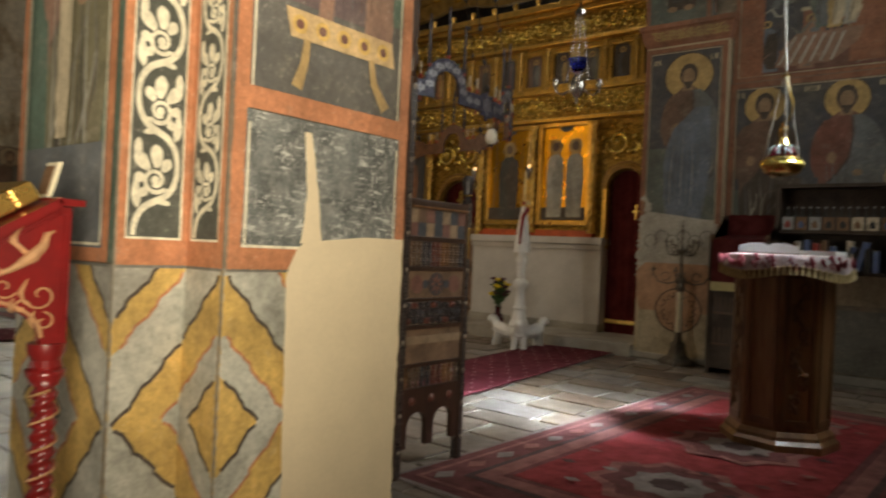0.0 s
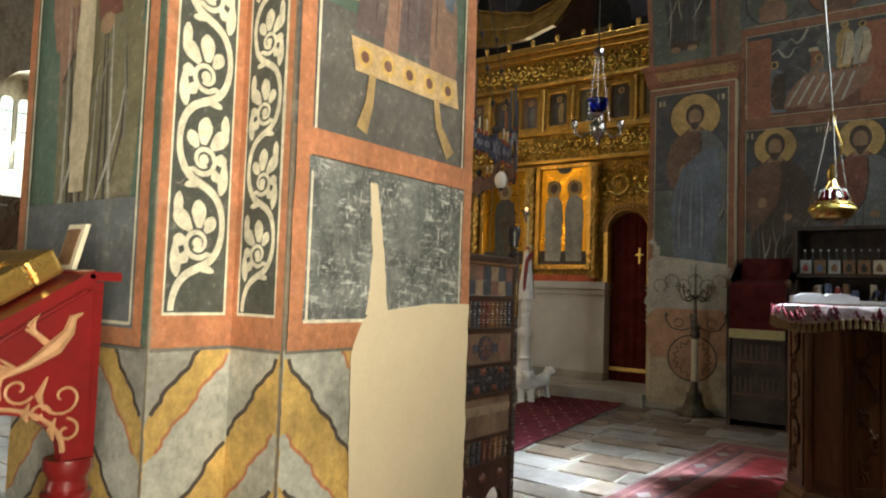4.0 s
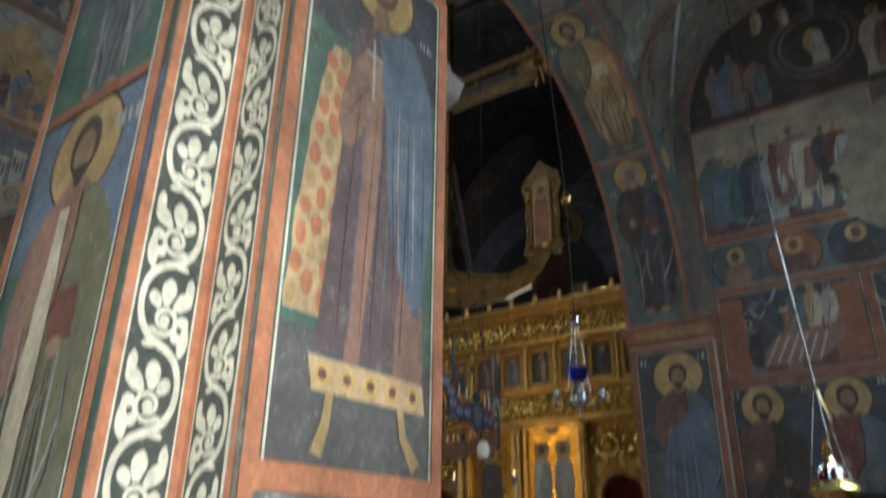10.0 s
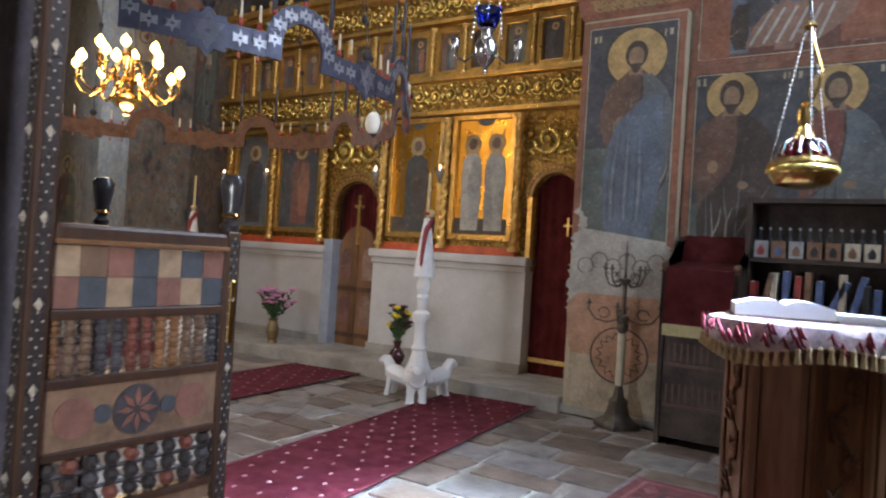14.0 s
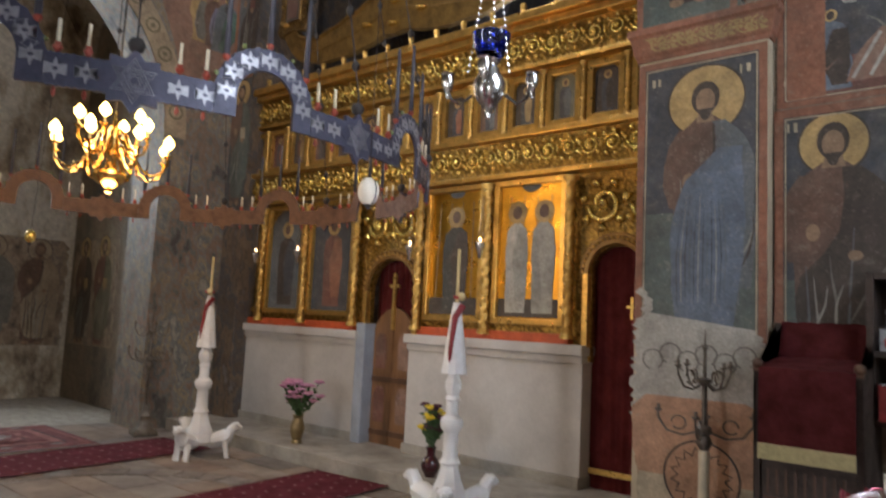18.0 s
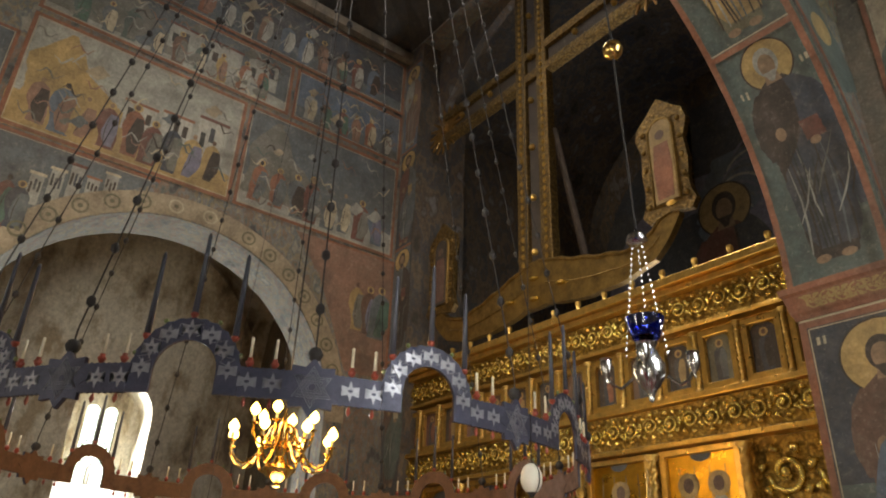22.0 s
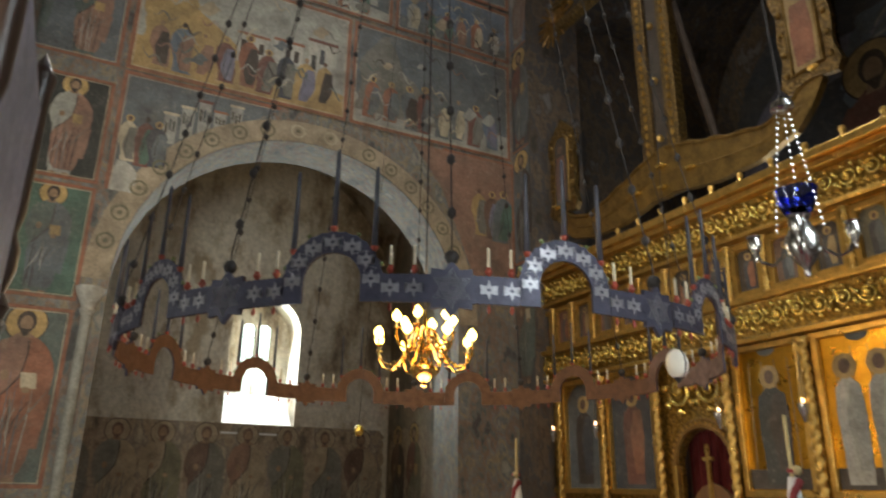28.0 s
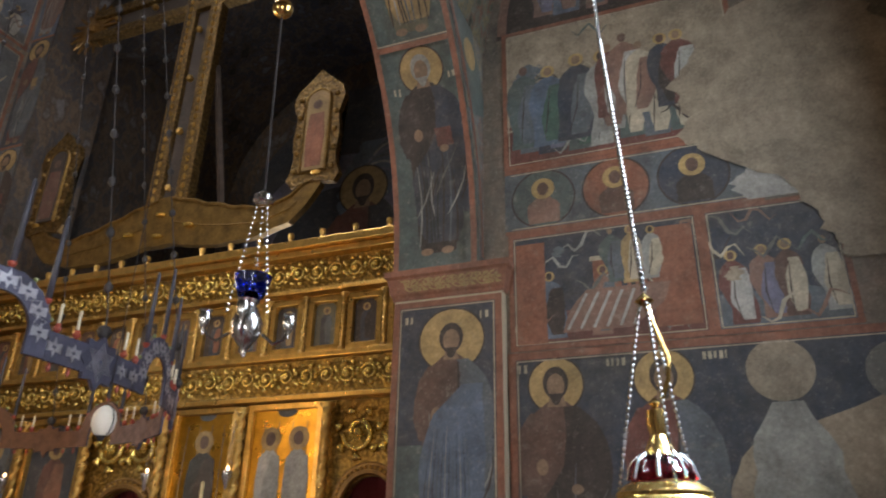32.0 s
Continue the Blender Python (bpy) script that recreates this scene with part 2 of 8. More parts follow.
def fresco_paint(name, color, worn=0.35, age=0.4):
    """Old wall painting: colour in uneven washes, rubbed down to plaster and soot in places."""
    m, nt, p = nodes_of(name)
    wash = noise_node(nt, 3.2, 6, 0.7)
    strokes = noise_node(nt, 20, 5, 0.65, (1, 1, 0.65))
    lo, hi = tuple(c * 0.55 for c in color), tuple(min(1, c * 1.4 + 0.01) for c in color)
    c = ramp(nt, wash.outputs["Fac"], [(0.28, lo), (0.5, color), (0.72, hi)])
    s = ramp(nt, strokes.outputs["Fac"], [(0.35, (0.70,) * 3), (0.65, (1.22,) * 3)])
    c = mixed(nt, 0.4, c, s, 'MULTIPLY')
    aged(nt, c, worn, age, p)
    return m


def faded_scenes(name, colours, scale=2.0, worn=0.35, age=0.35, stretch=(1, 1, 0.55)):
    """Painting too far gone to read: scraps of many colours under soot."""
    m, nt, p = nodes_of(name)
    a, b = noise_node(nt, scale, 2, 0.5, stretch), noise_node(nt, scale * 3.1, 4, 0.6, stretch)
    h = mixed(nt, 0.5, a.outputs["Fac"], b.outputs["Fac"])
    n = len(colours)
    c = ramp(nt, h, [(0.37 + 0.26 * i / (n - 1), q) for i, q in enumerate(colours)])
    s = ramp(nt, noise_node(nt, 14, 5, 0.7, (1, 1, 0.8)).outputs["Fac"], [(0.35, (0.7,) * 3), (0.65, (1.25,) * 3)])
    c = mixed(nt, 0.7, c, s, 'MULTIPLY')
    aged(nt, c, worn, age, p)
    return m


def crackled(name, dark, pale):
    """A dark smoky panel, rubbed pale in clouds and scored by many fine scratches."""
    m, nt, p = nodes_of(name)
    fine, big, mid = noise_node(nt, 60, 6, 0.8), noise_node(nt, 3.2, 6, 0.7), noise_node(nt, 13, 8, 0.78)
    c = ramp(nt, big.outputs["Fac"], [(0.30, tuple(x * 0.45 for x in dark)), (0.48, dark), (0.62, tuple(x * 2.1 for x in dark)), (0.75, tuple(x * 3.0 for x in dark))])
    c = mixed(nt, ramp(nt, mid.outputs["Fac"], [(0.45, (0, 0, 0)), (0.68, (0.55,) * 3)]), c, tuple(x * 0.55 for x in pale))
    c = mixed(nt, ramp(nt, mid.outputs["Fac"], [(0.30, (0.65,) * 3), (0.42, (0, 0, 0))]), c, tuple(x * 0.35 for x in dark))
    where = ramp(nt, noise_node(nt, 6, 4, 0.7).outputs["Fac"], [(0.42, (0.15,) * 3), (0.60, (1, 1, 1))])
    for stretch, lo in (((1, 3.2, 14), 0.60), ((1, 12, 4.5), 0.615), ((1, 22, 22), 0.615)):
        line = noise_node(nt, 3.4, 5, 0.72, stretch)
        k = mixed(nt, 1.0, ramp(nt, line.outputs["Fac"], [(lo - 0.04, (0, 0, 0)), (lo, (0.7,) * 3)]), where, 'MULTIPLY')
        c = mixed(nt, k, c, pale)
    nt.links.new(c, p.inputs["Base Color"])
    p.inputs["Roughness"].default_value = 0.6
    bumped(nt, p, fine.outputs["Fac"], 0.3, 0.004)
    return m


def carved(name, color, rough, metal, cell=28.0, depth=0.02, low=0.35):
    """Gilded carving: crisp relief, with the shade of its hollows put into the colour."""
    m, nt, p = nodes_of(name)
    geo = nt.nodes.new("ShaderNodeNewGeometry")
    warp = add(nt, "ShaderNodeTexNoise", Scale=7.0, Detail=2.0)
    nt.links.new(geo.outputs["Position"], warp.inputs["Vector"])
    vec = mixed(nt, 0.12, geo.outputs["Position"], warp.outputs["Color"], 'ADD')
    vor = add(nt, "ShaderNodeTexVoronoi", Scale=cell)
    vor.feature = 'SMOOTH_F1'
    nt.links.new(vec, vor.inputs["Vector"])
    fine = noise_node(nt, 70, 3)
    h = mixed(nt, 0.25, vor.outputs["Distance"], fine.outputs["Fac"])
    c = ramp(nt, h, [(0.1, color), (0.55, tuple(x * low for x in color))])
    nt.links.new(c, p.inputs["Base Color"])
    p.inputs["Metallic"].default_value = metal
    p.inputs["Roughness"].default_value = rough
    b = add(nt, "ShaderNodeBump", Strength=0.9, Distance=depth)
    b.invert = True
    nt.links.new(h, b.inputs["Height"])
    nt.links.new(b.outputs[0], p.inputs["Normal"])
    return m


def glow(name, color, strength):
    m, nt, p = nodes_of(name)
    p.inputs["Base Color"].default_value = (*color, 1)
    p.inputs["Emission Color"].default_value = (*color, 1)
    p.inputs["Emission Strength"].default_value = strength
    return m


def glass(name, color, rough=0.05):
    m, nt, p = nodes_of(name)
    p.inputs["Base Color"].default_value = (*color, 1)
    p.inputs["Transmission Weight"].default_value = 1.0
    p.inputs["Roughness"].default_value = rough
    return m


PLASTER = mat("plaster", (0.56, 0.46, 0.31), 0.85, 0, 0.14, 2.0, 50, 0.25, 0.004)
OLD_PLASTER = faded_scenes("old_plaster", ((0.10, 0.085, 0.07), (0.22, 0.18, 0.135), (0.27, 0.20, 0.14), (0.34, 0.29, 0.21)), 1.4, 0.45, 0.3)
GREY_PLASTER = faded_scenes("grey_plaster", ((0.15, 0.11, 0.075), (0.42, 0.35, 0.25), (0.64, 0.59, 0.49), (0.68, 0.63, 0.53), (0.40, 0.32, 0.22)), 0.75, 0.3, 0.10)
# darker range of faded colours for the chancel's walls, piers and vault
DARK_PAINTING = faded_scenes("sooty_painting", ((0.045, 0.036, 0.028), (0.12, 0.085, 0.06), (0.07, 0.072, 0.08), (0.20, 0.135, 0.085), (0.10, 0.07, 0.05), (0.22, 0.2, 0.2)), 2.0, 0.2, 0.2)
VAULT = faded_scenes("vault_painting", ((0.07, 0.07, 0.06), (0.25, 0.27, 0.19), (0.40, 0.20, 0.13), (0.32, 0.34, 0.27), (0.50, 0.38, 0.19), (0.20, 0.25, 0.23), (0.55, 0.50, 0.38)), 2.6, 0.35, 0.22)
NAVE_WALL = faded_scenes("nave_painting", ((0.07, 0.07, 0.07), (0.17, 0.18, 0.17), (0.30, 0.18, 0.12), (0.22, 0.24, 0.24), (0.38, 0.29, 0.17), (0.15, 0.18, 0.20), (0.40, 0.37, 0.30)), 2.4, 0.4, 0.35)
# near-black faded colours for the dome, its drum and pendentives
NEAR_BLACK = faded_scenes("blackened_vault_painting", ((0.02, 0.017, 0.014), (0.05, 0.037, 0.027), (0.035, 0.033, 0.034), (0.08, 0.055, 0.037)), 1.6, 0.12, 0.2)
STONE = mat("flagstone", (0.33, 0.30, 0.27), 0.36, 0, 0.4, 5, 45, 0.4, 0.006, 0.5)
nt_ = STONE.node_tree
old_ = nt_.nodes["Principled BSDF"].inputs["Base Color"].links[0].from_socket
info_ = nt_.nodes.new("ShaderNodeObjectInfo")
hue_ = ramp(nt_, info_.outputs["Random"], [(0.0, (0.75, 0.52, 0.40)), (0.3, (0.95, 0.90, 0.86)), (0.55, (0.85, 0.66, 0.52)), (0.75, (1.0, 1.0, 1.0)), (1.0, (0.62, 0.60, 0.62))])
nt_.links.new(mixed(nt_, 1.0, old_, hue_, 'MULTIPLY'), nt_.nodes["Principled BSDF"].inputs["Base Color"])
STEP_STONE = mat("step_stone", (0.36, 0.33, 0.28), 0.6, 0, 0.3, 3, 40, 0.3, 0.005)
JOINT = mat("joint", (0.34, 0.31, 0.26), 0.9, 0, 0.3, 8, 60, 0.4)
MARBLE = mat("marble", (0.56, 0.53, 0.49), 0.45, 0, 0.16, 1.6, 30, 0.12, 0.003)
MARBLE_GREY = mat("grey_marble", (0.34, 0.37, 0.42), 0.45, 0, 0.2, 3, 30, 0.12, 0.003)
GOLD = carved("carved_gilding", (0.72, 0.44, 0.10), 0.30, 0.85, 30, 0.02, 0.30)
GOLD_PLAIN = mat("plain_gilding", (0.70, 0.44, 0.12), 0.32, 0.85, 0.3, 9, 80, 0.3, 0.004)
GOLD_LIGHT = mat("burnished_gold", (0.95, 0.66, 0.18), 0.22, 0.9, 0.2, 6, 70, 0.2, 0.003)
WOOD = mat("dark_walnut", (0.10, 0.05, 0.024), 0.45, 0, 0.4, 5, 40, 0.3, 0.004, 0, 0.1, (1, 1, 0.15))
WOOD_MID = mat("carved_oak", (0.19, 0.095, 0.04), 0.42, 0, 0.4, 5, 40, 0.3, 0.004, 0, 0.1, (1, 1, 0.15))
BEAM = mat("old_beam", (0.06, 0.04, 0.028), 0.7, 0, 0.4, 5, 40, 0.4, 0.006)
RED_CLOTH = mat("red_velvet", (0.13, 0.010, 0.010), 0.85, 0, 0.3, 9, 160, 0.3, 0.003)
DAYLIGHT = glow("pale_daylight", (0.84, 1.0, 0.93), 3.0)
SKYLIGHT = glow("bright_sky", (0.86, 0.95, 1.0), 9.0)

# ---- the setting ----
def setting(name, bm, material, label="", smooth=False):
    return tagged(link_mesh(name, bm, material, None, "", smooth), label, "", "", "structure")


floor = setting("floor", box(-11.3, 4.8, -12.9, 0.9, -0.3, -0.012), JOINT, "worn stone-flagged church floor with dark joints")
step = setting("trim_step", box(-6.45, -0.01, -0.10, 1.4, -0.012, 0.14, None, 0.012), STEP_STONE, "low worn stone step before the icon screen")

# long walls of the nave, with their arches
wall_south = setting("wall_nave_south", arch_wall(-12.9, 1.25, 0, 11.0, [(-2.93, 2.93, 3.95, 0), (-9.1, 2.85, 3.95, 0)], 0.0, 0.75, on_x), NAVE_WALL, "frescoed nave wall on tall round arches")
wall_north = setting("wall_nave_north", arch_wall(-12.9, 1.6, 0, 11.0, [(-2.75, 2.3, 3.84, 0), (-9.9, 2.3, 3.84, 0)], -7.25, -6.5, on_x), NAVE_WALL, "frescoed nave wall on tall round arches")

# pillar with stepped corner
pil = box(0.50, 1.24, -6.845, -5.86, 0, 4.9)
box(1.24, 1.46, -6.59, -5.745, 0, 4.9, pil)
box(0.30, 0.754, -6.6, -5.9, 0, 4.9, pil)
pillar = setting("wall_pillar", pil, OLD_PLASTER, "frescoed stepped masonry pillar")

# pilaster beside the icon screen, and its moulded capital
setting("wall_pilaster", box(-0.004, 0.935, -0.008, 0.9, 0, 3.64), PLASTER, "painted plaster pilaster, worn at the foot")

# south aisle
setting("wall_aisle_east", box(0.752, 4.1, 0.10, 0.9, 0, 9.0), OLD_PLASTER, "frescoed aisle wall with patched plaster")
ws = arch_wall(-12.9, 0.9, 0, 9.0, [(-2.4, 0.72, 5.45, 2.65), (-8.5, 0.7, 2.0, 0)], 4.1, 4.8, on_x)
setting("wall_south", ws, OLD_PLASTER, "old plastered outer wall with a tall slit window")
setting("wall_respond", box(3.38, 4.1, -6.97, -6.42, 0, 1.95, None, 0.02), GREY_PLASTER, "low plastered wall pier with faded painting")
setting("wall_aisle_arch", arch_wall(0.76, 4.1, 4.9, 9.0, [(2.43, 1.60, 6.05, 4.9)], -6.8, -5.9, on_y), VAULT, "painted arch across the aisle")
# its opening is added for the unseen lamp in the west
setting("wall_west", arch_wall(-11.2, 4.8, 0, 11.0, [(-3.25, 0.85, 2.2, 0)], -13.6, -12.9, on_y), GREY_PLASTER, "plain plastered wall")

# north arm
wn_ = arch_wall(-12.9, 0.9, 0, 8.0, [(-2.32, 0.62, 4.25, 2.42)], -11.3, -10.3, on_x)
setting("wall_north", wn_, GREY_PLASTER, "pale plastered wall with a deep two-light window")
setting("wall_north_arm_east", box(-10.3, -7.25, 0.10, 0.9, 0, 8.0), OLD_PLASTER, "stained frescoed wall of the side arm")
setting("wall_north_arm_west", box(-10.3, -7.25, -6.6, -5.7, 0, 8.0), OLD_PLASTER, "stained wall of the side arm")

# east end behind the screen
setting("wall_pier_chancel", box(-6.5, -6.05, 0.55, 1.6, 0.14, 11.0), DARK_PAINTING, "frescoed pier beside the chancel")
setting("wall_pier_chancel_south", box(-0.3, -0.004, 0.95, 1.6, 0.14, 11.0), DARK_PAINTING, "frescoed pier beside the chancel")
setting("wall_chancel_east", arch_wall(-7.0, 1.0, 0, 11.0, [(-3.25, 0.42, 3.3, 1.9)], 5.2, 5.8, on_y), DARK_PAINTING, "dark painted chancel wall")
setting("wall_chancel_sides", box(0.0, 0.6, 1.25, 5.2, 0, 11.0, box(-7.1, -6.5, 1.6, 5.2, 0, 11.0)), DARK_PAINTING, "dark painted chancel side walls")
setting("wall_over_aisle", box(-11.0, -7.25, -12.9, 0.9, 8.0, 8.3), GREY_PLASTER, "plain plastered upper wall")


def vault(name, x0, x1, y0, y1, zx, zy, n=20, base=None, material=None, label=""):
    """A cross vault: barrels over the width (springing zx) and over the length (springing zy)."""
    bm = bmesh.new()
    grid = []
    for i in range(n + 1):
        row = []
        for j in range(n + 1):
            x, y = x0 + (x1 - x0) * i / n, y0 + (y1 - y0) * j / n
            rx, ry = (x1 - x0) / 2, (y1 - y0) / 2
            a = zx + math.sqrt(max(0, rx * rx - (x - x0 - rx) ** 2))
            b = zy + math.sqrt(max(0, ry * ry - (y - y0 - ry) ** 2))
            row.append(bm.verts.new((x, y, max(a, b))))
        grid.append(row)
    for i in range(n):
        for j in range(n):
            bm.faces.new((grid[i][j], grid[i][j + 1], grid[i + 1][j + 1], grid[i + 1][j]))
    solid = bmesh.ops.solidify(bm, geom=bm.faces[:], thickness=-0.2)
    return setting(name, bm, material, label, True)


vault("ceiling_aisle", 0.76, 4.1, -5.9, 0.1, 6.1, 4.05, 30, None, VAULT, "painted cross vault, darkened by soot")
vault("ceiling_aisle_west", 0.76, 4.1, -12.9, -6.9, 6.3, 5.4, 16, None, VAULT, "painted cross vault")
vault("ceiling_north_arm", -10.3, -7.25, -5.7, 0.1, 5.6, 4.9, 20, None, GREY_PLASTER, "plastered vault of the side arm")
vault("ceiling_nave_west", -6.5, 0.0, -12.9, -6.3, 6.2, 6.2, 20, None, NAVE_WALL, "painted nave vault")
setting("wall_over_west", box(-6.5, 0.0, -6.35, -5.95, 8.6, 11.0), NAVE_WALL, "painted wall over the nave arch")
vault("ceiling_chancel", -6.5, 0.0, 1.0, 5.2, 7.7, 7.7, 20, None, DARK_PAINTING, "dark painted chancel vault")

# dome on a drum with round-headed windows
DX, DY, DR = -3.25, -2.65, 2.95
bm = bmesh.new()
n, rows = 64, []
for z, blend in ((11.0, 0.0), (11.5, 0.75), (11.9, 1.0)):
    ring = []
    for i in range(n):
        a = 6.28319 * i / n
        c, s = math.cos(a), math.sin(a)
        k = min(3.25 / max(abs(c), 1e-6), 3.25 / max(abs(s), 1e-6))
        r = k * (1 - blend) + DR * blend
        ring.append(bm.verts.new((DX + r * c, DY + r * s, z)))
    rows.append(ring)
for a, b in zip(rows, rows[1:]):
    for i in range(n):
        bm.faces.new((a[i], a[(i + 1) % n], b[(i + 1) % n], b[i]))
setting("ceiling_pendentives", bm, NEAR_BLACK, "very dark frescoed pendentives under the dome")


def on_drum(u, z, d):
    return V((DX + (DR + d) * math.cos(u), DY + (DR + d) * math.sin(u), z))


for k in range(8):
    a = radians(22.5 + 45 * k)
    h = radians(22.5)
    bm = arch_wall(a - h, a + h, 11.9, 14.6, [(a, 0.12, 13.5, 12.2)], 0.0, 0.45, lambda u, z, d: on_drum(u, 13.5 + (z - 13.5) if z <= 13.5 else 13.5 + (z - 13.5) * (3.0 if z < 13.63 else 1.0), d), None, 10)
    setting("wall_drum", bm, NEAR_BLACK, "curved drum wall with a narrow window")
setting("ceiling_dome", lathe([(DR + 0.2, 14.6), (DR * 0.93, 15.6), (DR * 0.72, 16.6), (DR * 0.4, 17.2), (0, 17.4)], 48), NEAR_BLACK, "dark painted dome", True)
setting("wall_over_chancel", arch_wall(-6.5, 0.3, 7.7, 12.2, [(-3.25, 3.2, 7.7, 7.7)], 0.95, 1.1, on_y), DARK_PAINTING, "dark painted wall over the chancel arch")
setting("ceiling_over_piers", box(-7.2, 0.7, 0.55, 1.3, 11.0, 11.2, box(-7.2, 0.7, -6.4, -5.85, 11.0, 11.2)), NAVE_WALL)
setting("trim_cornice", box(-6.5, -6.36, -5.9, 0.55, 10.72, 10.9, box(-0.14, 0.0, -5.9, 0.9, 10.72, 10.9)), OLD_PLASTER, "stone string course under the dome")

setting("trim_plinth", box(-0.03, 0.96, -0.045, -0.009, 0.0, 0.07, box(0.96, 4.09, 0.06, 0.099, 0.0, 0.08), 0.008), STEP_STONE, "low stone plinth along the wall foot")

# ---- wall paintings ----
P = {n: fresco_paint("paint_" + n, c, w, g) for n, c, w, g in (
    ("navy", (0.05, 0.062, 0.085), 0.3, 0.4), ("slate", (0.15, 0.17, 0.185), 0.35, 0.36), ("blue", (0.15, 0.19, 0.25), 0.35, 0.3), ("green", (0.09, 0.16, 0.12), 0.3, 0.25),
    ("teal", (0.12, 0.16, 0.145), 0.35, 0.4), ("ochre", (0.50, 0.33, 0.13), 0.2, 0.3), ("gold", (0.56, 0.37, 0.14), 0.2, 0.25), ("red", (0.36, 0.135, 0.07), 0.25, 0.35),
    ("maroon", (0.20, 0.07, 0.05), 0.3, 0.35), ("brown", (0.17, 0.09, 0.06), 0.3, 0.35), ("umber", (0.06, 0.043, 0.035), 0.25, 0.25), ("cream", (0.60, 0.50, 0.34), 0.2, 0.25),
    ("flesh", (0.34, 0.215, 0.125), 0.2, 0.25), ("rose", (0.36, 0.19, 0.13), 0.35, 0.4), ("white", (0.52, 0.49, 0.42), 0.3, 0.25), ("black", (0.04, 0.042, 0.038), 0.3, 0.25),
    ("grey", (0.22, 0.21, 0.18), 0.5, 0.4), ("yellow", (0.62, 0.40, 0.12), 0.3, 0.12), ("ash", (0.40, 0.385, 0.33), 0.35, 0.22), ("olive", (0.20, 0.18, 0.10), 0.3, 0.4),
    ("bare", (0.42, 0.33, 0.22), 0.3, 0.25), ("lilac", (0.22, 0.21, 0.29), 0.4, 0.3), ("orange", (0.50, 0.20, 0.095), 0.3, 0.12), ("bone", (0.72, 0.66, 0.50), 0.15, 0.06), ("ground", (0.075, 0.08, 0.066), 0.35, 0.1),
    ("pale_grey", (0.46, 0.45, 0.38), 0.4, 0.08), ("peach", (0.52, 0.30, 0.18), 0.4, 0.15), ("stone_grey", (0.115, 0.112, 0.105), 0.4, 0.3), ("violet", (0.15, 0.10, 0.105), 0.35, 0.3), ("tan", (0.58, 0.40, 0.20), 0.3, 0.15))}
P["scratched"] = crackled("scratched_panel", (0.075, 0.08, 0.075), (0.66, 0.65, 0.58))
BARE = mat("bare_repair_plaster", (0.70, 0.58, 0.39), 0.85, 0, 0.10, 1.5, 70, 0.3, 0.003)
SOUTH, WEST = Matrix(((0, -1, 0), (1, 0, 0), (0, 0, 1))), Matrix(((1, 0, 0), (0, 1, 0), (0, 0, 1)))
rnd = random.Random(7)


AR = 2.925


def on_soffit(u, v, h):
    """Along the underside of the great arch: v runs round the curve."""
    a = v / AR
    return V((u, -2.93 + (AR - h) * math.cos(a), 3.95 + (AR - h) * math.sin(a)))


def flat(u, v, h):
    return V((u, -h, v))


